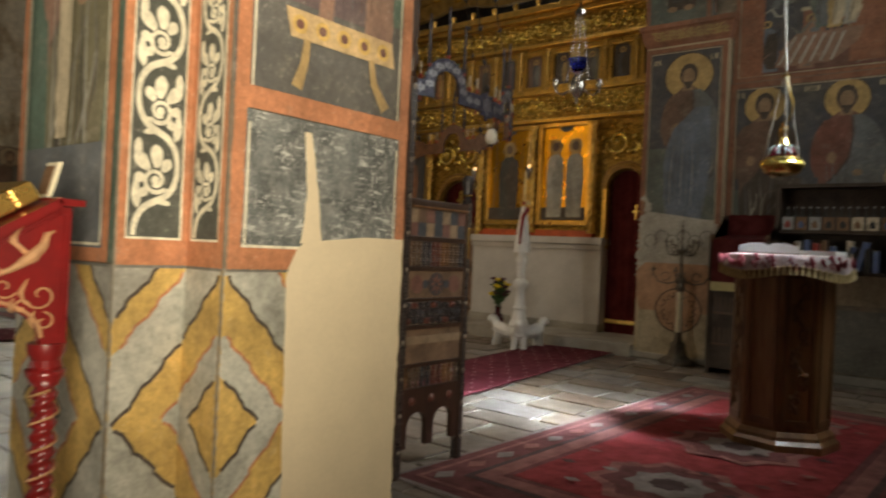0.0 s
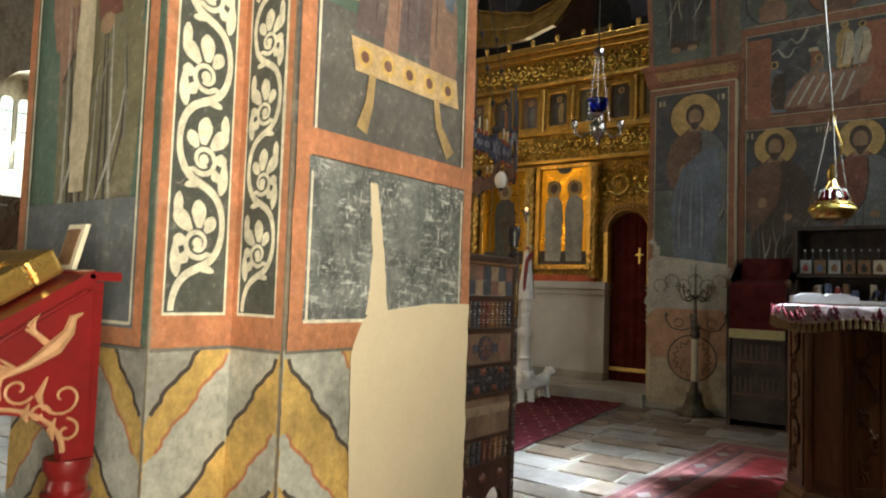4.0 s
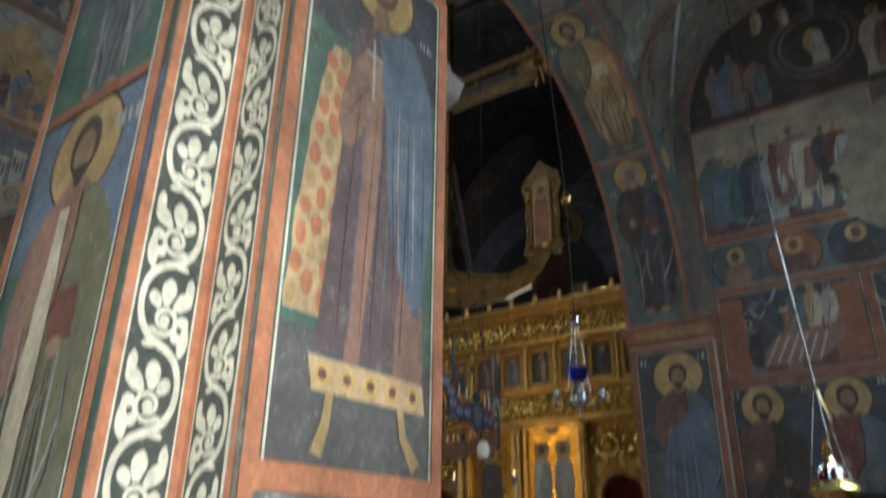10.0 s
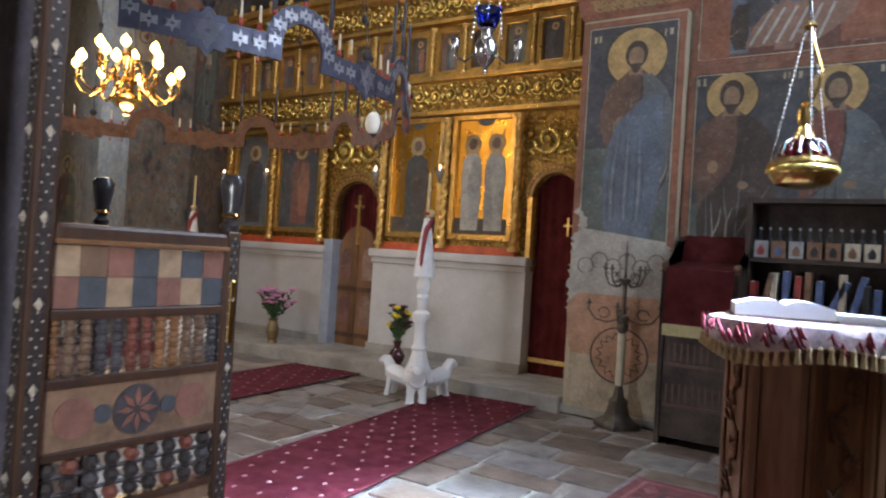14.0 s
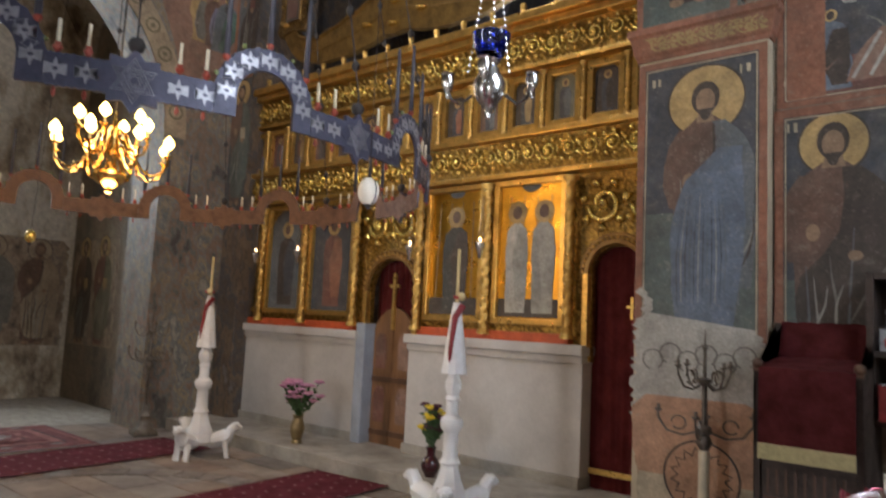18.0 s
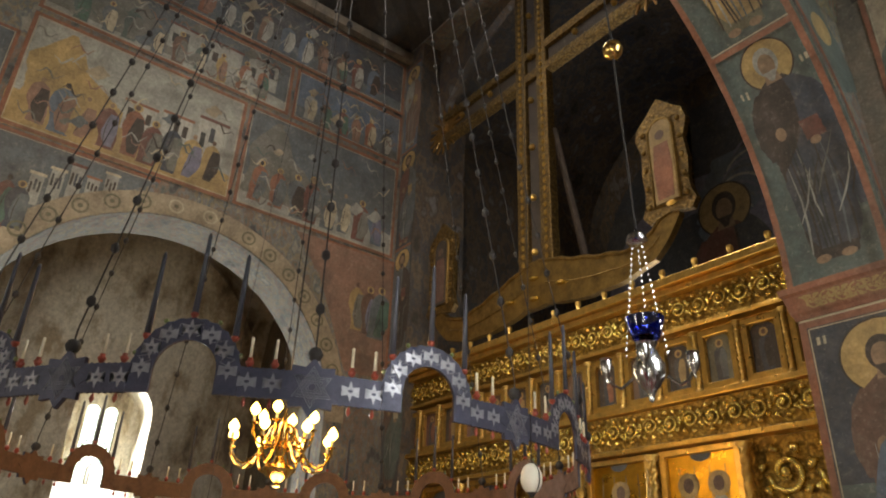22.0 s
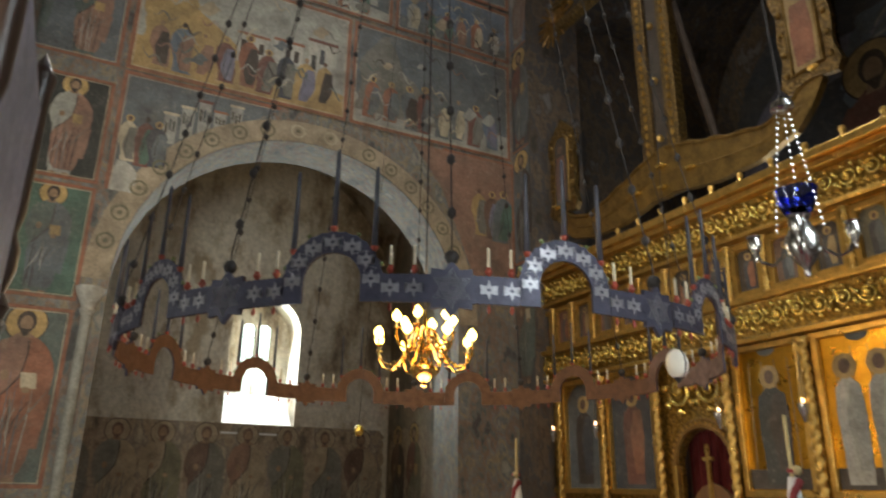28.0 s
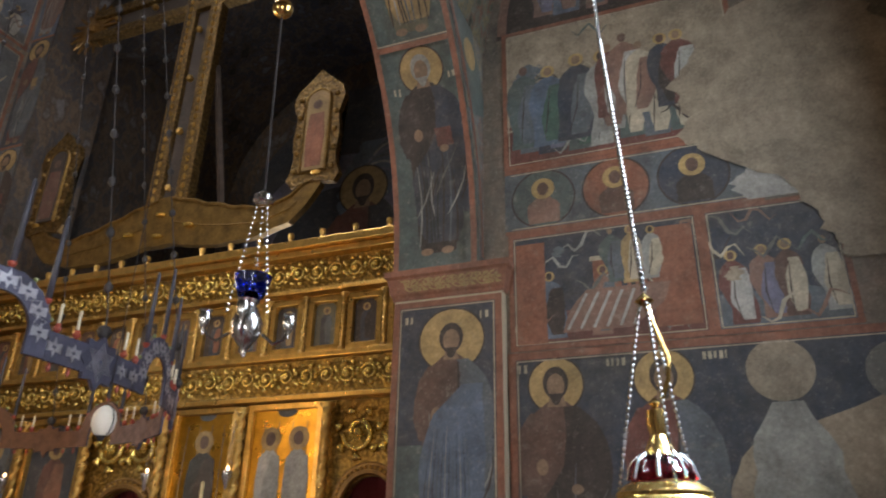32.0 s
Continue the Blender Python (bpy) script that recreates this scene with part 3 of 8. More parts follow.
class Painting:
    """Layers of paint on a wall: each shape is a part, given by rows (v, u from, u to)."""

    def __init__(self, label, origin, turn=WEST, group="", lift=0.003, place=flat, name="wall_painting", root=None):
        self.h, self.place, self.root = lift, place, root
        if root:
            return
        self.root = tagged(new(name), label, "wall painting", group)
        self.root.matrix_basis = Matrix.Translation(origin) @ turn.to_4x4()

    def rows(self, name, rows, paint, n=14, rough=0.004, over=None):
        rows = sorted(rows)
        vs = [r[0] for r in rows]
        bm, prev = bmesh.new(), None
        if self.place is on_soffit:
            n *= 3
        self.h += 0.00013 if self.place is flat else 0.0005
        for i in range(n + 1):
            v = vs[0] + (vs[-1] - vs[0]) * i / n
            a, b = (float(np.interp(v, vs, [r[k] for r in rows])) for k in (1, 2))
            a, b = a + rnd.uniform(-rough, rough), b + rnd.uniform(-rough, rough)
            if b < a:
                a = b = (a + b) / 2
            m = 2 if self.place is not flat else 1
            line = [bm.verts.new(self.place(a + (b - a) * k / m, v, self.h)) for k in range(m + 1)]
            if prev:
                for k in range(m):
                    bm.faces.new((prev[k], prev[k + 1], line[k + 1], line[k]))
            prev = line
        return part(name, bm, P[paint] if isinstance(paint, str) else paint, over or self.root)

    def block(self, name, u0, u1, v0, v1, paint, rough=0.003, n=6, over=None):
        return self.rows(name, [(v0, u0, u1), (v1, u0, u1)], paint, n, rough, over)

    def disc(self, name, u, v, r, paint, ry=None, n=16, over=None):
        ry = ry or r
        return self.rows(name, [(v + ry * math.sin(radians(a)), u - r * math.cos(radians(a)), u + r * math.cos(radians(a))) for a in range(-90, 91, 10)], paint, n * 2, 0.0005, over)

    def stroke(self, name, pts, w, paint, over=None):
        bm, prev = bmesh.new(), None
        self.h += 0.00013 if self.place is flat else 0.0005
        for i, (u, v) in enumerate(pts):
            a, b = pts[max(0, i - 1)], pts[min(len(pts) - 1, i + 1)]
            d = V((b[0] - a[0], b[1] - a[1])).normalized()
            ww = w[i] if isinstance(w, (list, tuple)) else w
            line = [bm.verts.new(self.place(u - d.y * s * ww / 2, v + d.x * s * ww / 2, self.h)) for s in (-1, 1)]
            if prev:
                bm.faces.new((prev[0], prev[1], line[1], line[0]))
            prev = line
        return part(name, bm, P[paint] if isinstance(paint, str) else paint, over or self.root)

    def border(self, u0, u1, v0, v1, w=0.05, paint="red", line="cream", sides="lrtb"):
        for s, (a, b, c, d) in (("l", (u0, u0 + w, v0, v1)), ("r", (u1 - w, u1, v0, v1)), ("t", (u0, u1, v1 - w, v1)), ("b", (u0, u1, v0, v0 + w))):
            if s in sides:
                self.block("border", a, b, c, d, paint)
        i = w + 0.012
        for s, pts in (("l", [(u0 + i, v0 + i), (u0 + i, v1 - i)]), ("r", [(u1 - i, v0 + i), (u1 - i, v1 - i)]), ("t", [(u0 + i, v1 - i), (u1 - i, v1 - i)]), ("b", [(u0 + i, v0 + i), (u1 - i, v0 + i)])):
            if s in sides and line:
                self.stroke("white_line", pts, 0.009, line)

    def saint(self, u, v, H, robe="brown", mantle="blue", halo="gold", face="flesh", hair="umber", width=1.0, book=True, beard=0.05, folds=6, halo_r=0.105):
        """A standing robed shape with a haloed head."""
        w = H * width * 0.84
        head_v = v + 0.905 * H
        self.disc("halo_rim", u, head_v, (halo_r + 0.007) * H, "umber")
        halo_ob = self.disc("halo", u, head_v, halo_r * H, halo)
        def drape(name, paint, rows, n=16):
            return self.rows(name, [(v + a * H, u + l * w, u + r * w) for a, l, r in rows], paint, n)

        body = drape("robe", robe, ((0.02, -0.08, 0.085), (0.10, -0.095, 0.10), (0.35, -0.11, 0.115), (0.5, -0.12, 0.12), (0.62, -0.125, 0.125), (0.74, -0.12, 0.12), (0.80, -0.085, 0.085), (0.84, -0.035, 0.035)), 22)
        drape("sleeve", robe, ((0.50, -0.135, -0.08), (0.58, -0.16, -0.06), (0.66, -0.16, -0.05), (0.74, -0.14, -0.04), (0.80, -0.10, -0.04)))
        drape("mantle", mantle, ((0.07, -0.05, 0.10), (0.14, -0.09, 0.125), (0.26, -0.105, 0.13), (0.38, -0.115, 0.145), (0.46, -0.09, 0.16), (0.53, -0.02, 0.18), (0.60, 0.02, 0.185), (0.68, 0.03, 0.175), (0.76, 0.04, 0.14), (0.82, 0.025, 0.075)), 22)
        drape("mantle_tail", mantle, ((0.20, 0.13, 0.165), (0.34, 0.12, 0.18), (0.50, 0.13, 0.19)), 8)
        self.stroke("mantle_edge", [(u + w * a, v + H * b) for a, b in ((0.03, 0.81), (0.035, 0.72), (0.02, 0.60), (-0.03, 0.52), (-0.10, 0.44))], 0.009 * w, "umber", body)
        for k in range(folds):
            x = u + w * (-0.10 + 0.20 * (k + 0.5) / folds)
            top = v + H * rnd.uniform(0.45, 0.66)
            pts = [(x + 0.012 * w * math.sin(3 * t + k), v + 0.06 * H + (top - v - 0.06 * H) * t) for t in (0, 0.3, 0.6, 1)]
            self.stroke("fold", pts, [0.006 * w, 0.010 * w, 0.007 * w, 0.002 * w], rnd.choice(("umber", "black", "slate", "ash")), body)
        for k in range(folds):
            a0 = -0.10 + 0.22 * k / folds
            pts = [(u + w * (a0 + 0.05 * t + 0.04 * math.sin(2.2 * t + k)), v + H * (0.20 + 0.05 * (k % 3) + 0.22 * t)) for t in (0, 0.35, 0.7, 1)]
            self.stroke("fold", pts, [0.003 * w, 0.009 * w, 0.006 * w, 0.002 * w], ("ash", "umber", "grey")[k % 3], body)
        self.rows("neck", [(head_v - 0.085 * H, u - 0.035 * w, u + 0.035 * w), (head_v - 0.03 * H, u - 0.022 * w, u + 0.022 * w)], face, 4)
        hair_ob = self.disc("hair", u, head_v + 0.008 * H, 0.050 * H, hair, 0.064 * H)
        self.disc("face", u, head_v - 0.004 * H, 0.034 * H, face, 0.048 * H)
        if beard:
            self.rows("beard", [(head_v - 0.078 * H, u - 0.008 * H, u + 0.008 * H), (head_v - 0.055 * H, u - 0.020 * H, u + 0.020 * H), (head_v - 0.034 * H, u - 0.027 * H, u + 0.027 * H)], hair, 6)
        if book:
            self.rows("book", [(v + 0.53 * H, u + 0.03 * w, u + 0.11 * w), (v + 0.62 * H, u + 0.02 * w, u + 0.10 * w)], rnd.choice(("cream", "ochre", "maroon")), 4)
        self.disc("hand", u - 0.06 * w, v + 0.60 * H, 0.022 * H, face, 0.03 * H)
        self.disc("hand", u + 0.06 * w, v + 0.52 * H, 0.022 * H, face, 0.018 * H)
        for s in (-1, 1):
            self.disc("foot", u + s * 0.05 * w, v + 0.025 * H, 0.03 * w, face, 0.018 * H)

    def letters(self, u, v, n, size=0.05, paint="cream"):
        for k in range(n):
            self.block("inscription", u + k * size * 0.62, u + k * size * 0.62 + size * rnd.uniform(0.18, 0.42), v + rnd.uniform(0, 0.2) * size, v + size, paint, 0.002, 2)

    def crowd(self, u0, u1, v0, v1, n, seed):
        """A group of small standing shapes."""
        r = random.Random(seed)
        for k in range(n):
            u = u0 + (u1 - u0) * (k + 0.5) / n + r.uniform(-0.03, 0.03)
            H = (v1 - v0) * r.uniform(0.82, 1.0)
            w = H * r.uniform(0.13, 0.17)
            b = v0 + r.uniform(0, 0.08) * (v1 - v0)
            robe = r.choice(("maroon", "navy", "rose", "ochre", "slate", "brown", "ash", "red", "blue", "cream", "teal"))
            e = r.uniform(-0.5, 0.5) * w
            self.rows("robe", [(b, u - w + e, u + w * 0.9 + e), (b + 0.2 * H, u - w * 0.9 + e, u + w * 1.1 + e * 0.8), (b + 0.5 * H, u - w * 1.25, u + w * 1.15), (b + 0.7 * H, u - w * 1.05, u + w * 1.1), (b + 0.79 * H, u - w * 0.7, u + w * 0.7), (b + 0.84 * H, u - w * 0.2, u + w * 0.2)], robe, 12, 0.006)
            self.rows("mantle", [(b + 0.05 * H, u - 0.2 * w + e, u + w * 0.7 + e), (b + 0.3 * H, u - w * 0.5, u + w * 1.2), (b + 0.5 * H, u - w * 0.3, u + w * 1.25), (b + 0.72 * H, u + w * 0.1, u + w)], r.choice(("slate", "cream", "green", "umber", "grey", "lilac", "rose", "white")), 9, 0.006)
            self.stroke("fold", [(u - 0.3 * w + e, b + 0.08 * H), (u - 0.1 * w, b + 0.35 * H), (u + 0.1 * w, b + 0.68 * H)], [0.004, 0.012, 0.003], "umber")
            if r.random() < 0.6:
                self.disc("halo", u, b + 0.9 * H, 0.075 * H, "gold", None, 8)
            self.disc("head", u, b + 0.9 * H, 0.042 * H, r.choice(("flesh", "brown", "umber")), 0.055 * H, 7)

    def hills(self, u0, u1, v0, v1, paint, seed):
        r = random.Random(seed)
        c = u0 + (u1 - u0) * r.uniform(0.25, 0.6)
        self.rows("hill", [(v0, u0, u1), (v0 + 0.3 * (v1 - v0), u0 + 0.06 * (u1 - u0), u1 - 0.18 * (u1 - u0)), (v0 + 0.6 * (v1 - v0), c - 0.25 * (u1 - u0), c + 0.2 * (u1 - u0)), (v0 + 0.85 * (v1 - v0), c - 0.1 * (u1 - u0), c + 0.12 * (u1 - u0)), (v1, c - 0.02, c + 0.05)], paint, 16, 0.02)

    def house(self, u0, u1, v0, v1, paint, seed):
        r = random.Random(seed)
        self.block("painted_house", u0, u1, v0, v1, paint)
        self.block("painted_roof", u0 - 0.02, u1 + 0.02, v1, v1 + 0.05 * (v1 - v0) + 0.02, r.choice(("red", "cream", "maroon")))
        for k in range(3):
            if r.random() < 0.75:
                a = u0 + (u1 - u0) * (0.1 + 0.3 * k)
                b = v0 + (v1 - v0) * r.uniform(0.2, 0.5)
                self.block("painted_door", a, a + (u1 - u0) * 0.17, b, b + (v1 - v0) * 0.38, r.choice(("umber", "black", "navy")))


def story(label, origin, turn, w, h, seed, sky="navy", ground="olive", hill="ochre", house="rose", people=6, border=0.045):
    """A narrative painting: sky, ground, hill, houses and a group."""
    p = Painting(label, origin, turn)
    p.block("painted_sky", 0, w, 0, h, sky)
    p.rows("painted_ground", [(0.0, 0, w), (0.24 * h, 0, w), (0.30 * h, 0, 0.7 * w)], ground, 8, 0.01)
    r = random.Random(seed)
    if hill:
        p.hills(0.02 * w, 0.6 * w, 0.15 * h, 0.93 * h, hill, seed)
    if house:
        for k in range(3):
            a = w * (0.45 + 0.17 * k)
            p.house(a, a + 0.14 * w, 0.3 * h, h * r.uniform(0.55, 0.85), house, seed + k)
    p.crowd(0.08 * w, 0.92 * w, 0.06 * h, 0.06 * h + min(h * 0.62, 0.85), people, seed)
    for k in range(int(9 * w)):
        a, b, c = r.uniform(0.05, 0.95) * w, r.uniform(0.1, 0.9) * h, r.uniform(-0.4, 0.4)
        pts = [(min(w - 0.03, max(0.03, a + 0.16 * t)), min(h - 0.03, max(0.03, b + c * t * 0.3 + 0.06 * math.sin(5 * t + k)))) for t in np.linspace(-1, 1, 7)]
        p.stroke("faded_outline", pts, [0.004, 0.014, 0.024, 0.03, 0.02, 0.012, 0.003], r.choice(("ash", "grey", "umber", "cream", "teal", "rose")))
    for k in range(int(2 * w)):
        a, b, q = r.uniform(0.1, 0.9) * w, r.uniform(0.15, 0.85) * h, r.uniform(0.06, 0.16)
        p.rows("lost_paint", [(max(0.02, b - 0.7 * q), a - 0.02, a + 0.03), (b - 0.3 * q, a - q, a + 0.5 * q), (b + 0.2 * q, a - 0.5 * q, a + q), (min(h - 0.02, b + 0.8 * q), a, a + 0.03)], r.choice(("grey", "ash", "bare", "slate")), 9, 0.02)
    p.border(0, w, 0, h, border)
    return p


# pillar, south face: saint over a footstool, scratched dark panel, repaired plaster below
p = Painting("tall fresco of a haloed robed figure on the pillar's face", (1.464, -6.59, 1.04), SOUTH)
W1 = 0.84
p.block("dark_ground", 0, W1, 0.62, 1.02, "stone_grey")
p.block("green_ground", 0, W1, 1.0, 2.1, "green")
p.block("blue_ground", 0, W1, 2.08, 2.62, "navy")
flame = p.rows("flame_band", [(1.04, 0.085, 0.26), (1.4, 0.105, 0.28), (1.75, 0.14, 0.30), (2.02, 0.20, 0.34)], "tan", 22, 0.006)
for k in range(10):
    for q in range(3):
        z, left = 1.07 + 0.095 * k + 0.045 * (q % 2), 0.075 + 0.085 * k * 0.105
        p.disc("flame_patch", left + 0.035 + 0.060 * q, z + 0.02, 0.021 + 0.004 * ((k + q) % 2), "orange" if (k * 3 + q) % 4 else "ochre", 0.030 + 0.006 * ((k + 2 * q) % 3), 9, flame)
p.rows("robe", [(0.95, 0.22, 0.62), (1.3, 0.24, 0.66), (1.7, 0.27, 0.70), (2.05, 0.28, 0.70), (2.27, 0.32, 0.58)], "violet", 18)
p.rows("red_hem", [(0.92, 0.34, 0.41), (1.3, 0.36, 0.44), (1.7, 0.37, 0.46), (2.0, 0.38, 0.46)], "rose", 14)
p.rows("red_hem", [(0.90, 0.575, 0.73), (1.16, 0.58, 0.73), (1.30, 0.60, 0.69), (1.38, 0.61, 0.64)], "rose", 10)
p.rows("sleeve", [(1.66, 0.27, 0.31), (1.74, 0.24, 0.36), (1.86, 0.25, 0.41), (1.98, 0.29, 0.44), (2.10, 0.35, 0.46)], "rose", 12)
for k in range(5):
    p.stroke("fold", [(0.27 + 0.03 * k, 1.75 + 0.05 * k), (0.32 + 0.025 * k, 1.86 + 0.04 * k), (0.36 + 0.02 * k, 2.02)], [0.003, 0.008, 0.002], "maroon" if k % 2 else "brown")
p.rows("mantle", [(1.16, 0.66, 0.70), (1.36, 0.55, 0.73), (1.6, 0.50, 0.76), (1.85, 0.48, 0.76), (2.1, 0.43, 0.74), (2.3, 0.42, 0.62)], "blue", 18)
for k in range(7):
    p.stroke("fold", [(0.56 + 0.025 * k, 1.25 + 0.03 * (k % 3)), (0.53 + 0.03 * k, 1.6), (0.52 + 0.03 * k, 1.95 + 0.03 * (k % 2))], [0.003, 0.009, 0.002], ("navy", "ash", "slate")[k % 3])
for k in range(7):
    p.stroke("fold", [(0.30 + 0.05 * k, 1.0), (0.31 + 0.05 * k, 1.4), (0.34 + 0.045 * k, 1.9)], [0.004, 0.008, 0.002], ("umber", "slate", "maroon")[k % 3])
p.disc("halo_rim", 0.42, 2.44, 0.195, "umber")
p.disc("halo", 0.42, 2.44, 0.185, "gold")
p.disc("hair", 0.42, 2.45, 0.088, "brown", 0.115)
p.disc("face", 0.42, 2.45, 0.055, "flesh", 0.085)
p.rows("beard", [(2.315, 0.405, 0.435), (2.36, 0.38, 0.46), (2.40, 0.375, 0.465)], "brown", 6)
p.rows("neck", [(2.22, 0.37, 0.48), (2.34, 0.39, 0.45)], "flesh", 4)
p.disc("hand", 0.40, 1.98, 0.03, "flesh", 0.05)
p.stroke("painted_cross", [(0.40, 1.9), (0.39, 2.16)], 0.012, "white")
p.stroke("painted_cross", [(0.35, 2.09), (0.44, 2.09)], 0.012, "white")
p.letters(0.12, 2.46, 3, 0.07, "white")
p.letters(0.66, 2.30, 4, 0.035, "white")
stool = p.rows("footstool", [(0.825, 0.22, 0.745), (0.925, 0.19, 0.73)], "tan", 5)
for k in range(5):
    p.disc("roundel", 0.255 + 0.105 * k, 0.875, 0.034, "yellow", None, 8, stool)
    p.disc("roundel_centre", 0.255 + 0.105 * k, 0.875, 0.018, "maroon", None, 6, stool)
p.stroke("stool_leg", [(0.29, 0.83), (0.28, 0.74), (0.25, 0.65)], [0.03, 0.035, 0.05], "ochre")
p.stroke("stool_leg", [(0.61, 0.83), (0.63, 0.74), (0.70, 0.65)], [0.03, 0.035, 0.05], "ochre")
p.border(0, W1, 0.53, 2.66, 0.055, "orange", "bone", "lrt")
p.block("border", 0, W1, 0.545, 0.62, "orange")
p.block("scratched_panel", 0.045, W1 - 0.03, 0.085, 0.540, "scratched")
p.border(0, W1, 0.005, 0.56, 0.05, "orange", "bone", "lr")
p.block("border", 0, W1, 0.005, 0.078, "orange")
p.block("white_line", 0.05, W1, 0.078, 0.088, "bone", 0.001)
# repaired plaster, with its running crack
p.rows("repair_plaster", [(-1.035, 0.27, W1 + 0.001), (-0.30, 0.25, W1 + 0.001), (-0.03, 0.24, W1 + 0.001), (0.02, 0.255, W1 + 0.001), (0.06, 0.275, W1 + 0.001), (0.10, 0.30, W1 + 0.001), (0.12, 0.36, W1 + 0.001), (0.135, 0.62, W1 + 0.001)], BARE, 40, 0.004)
p.rows("filled_crack", [(0.10, 0.30, 0.40), (0.20, 0.315, 0.385), (0.35, 0.315, 0.36), (0.48, 0.295, 0.335), (0.50, 0.295, 0.33)], BARE, 14, 0.004)
# upper figure under the capital
p = Painting("faded fresco of a haloed robed figure under the capital", (1.464, -6.59, 3.72), SOUTH)
p.block("blue_ground", 0, W1, 0, 0.84, "navy")
p.rows("green_ground", [(0, 0, 0.5), (0.35, 0, 0.2)], "green", 8)
p.saint(0.42, 0.0, 0.86, "slate", "maroon", width=1.5, halo_r=0.16)
p.border(0, W1, 0, 0.84, 0.04, "orange", "bone", "lr")


RINGS = ((0.87, "yellow", "umber"), (0.75, "pale_grey", "orange"), (0.51, "yellow", "umber"), (0.32, "pale_grey", "orange"), (0.175, "yellow", "umber"))
DADO_H, DADO_MID, DADO_SLOPE = 1.045, 0.525, 1.12


def painted_dado(label, origin, turn, w, s0, way):
    """Marbled dado: nested lozenges that run on round the stepped corner; the way round it at u is s0 + way * u."""
    p = Painting(label, origin, turn)
    p.block("grey_ground", 0, w, 0, DADO_H, "ash")
    for half, paint, edge in RINGS:
        rows, lines = [], {-1: [], 1: []}
        for v in np.linspace(0.0, DADO_H - 0.006, 64):
            d = (half - abs(v - DADO_MID)) / DADO_SLOPE
            if d <= 0.004:
                continue
            d += 0.007 * math.sin(v * 62) + 0.004 * math.sin(v * 150)
            a, b = sorted(((-d - s0) / way, (d - s0) / way))
            if b <= 0 or a >= w:
                continue
            rows.append((float(v), max(0.0, a), min(w, b)))
            for q, u in ((-1, a), (1, b)):
                if 0.006 < u < w - 0.006:
                    lines[q].append((u, float(v)))
        if len(rows) < 3:
            continue
        p.rows("lozenge", rows, paint, 60, 0.003)
        for pts in lines.values():
            for run in ([q for q in pts if q[1] >= DADO_MID], [q for q in pts if q[1] < DADO_MID]):
                if len(run) > 3:
                    p.stroke("wavy_edge", run, 0.013 if edge == "umber" else 0.010, edge)
    p.block("dark_line", 0, w, DADO_H - 0.010, DADO_H, "grey")
    return p


DADO = "painted dado of yellow and grey lozenges"
painted_dado(DADO, (1.464, -6.59, 0), SOUTH, 0.30, 0.0, 1.0)
painted_dado(DADO, (1.244, -6.594, 0), WEST, 0.216, -0.22, 1.0)
painted_dado(DADO, (1.244, -6.845, 0), SOUTH, 0.251, -0.47, 1.0)
painted_dado(DADO, (0.50, -6.849, 0), WEST, 0.744, 0.274, -1.0)


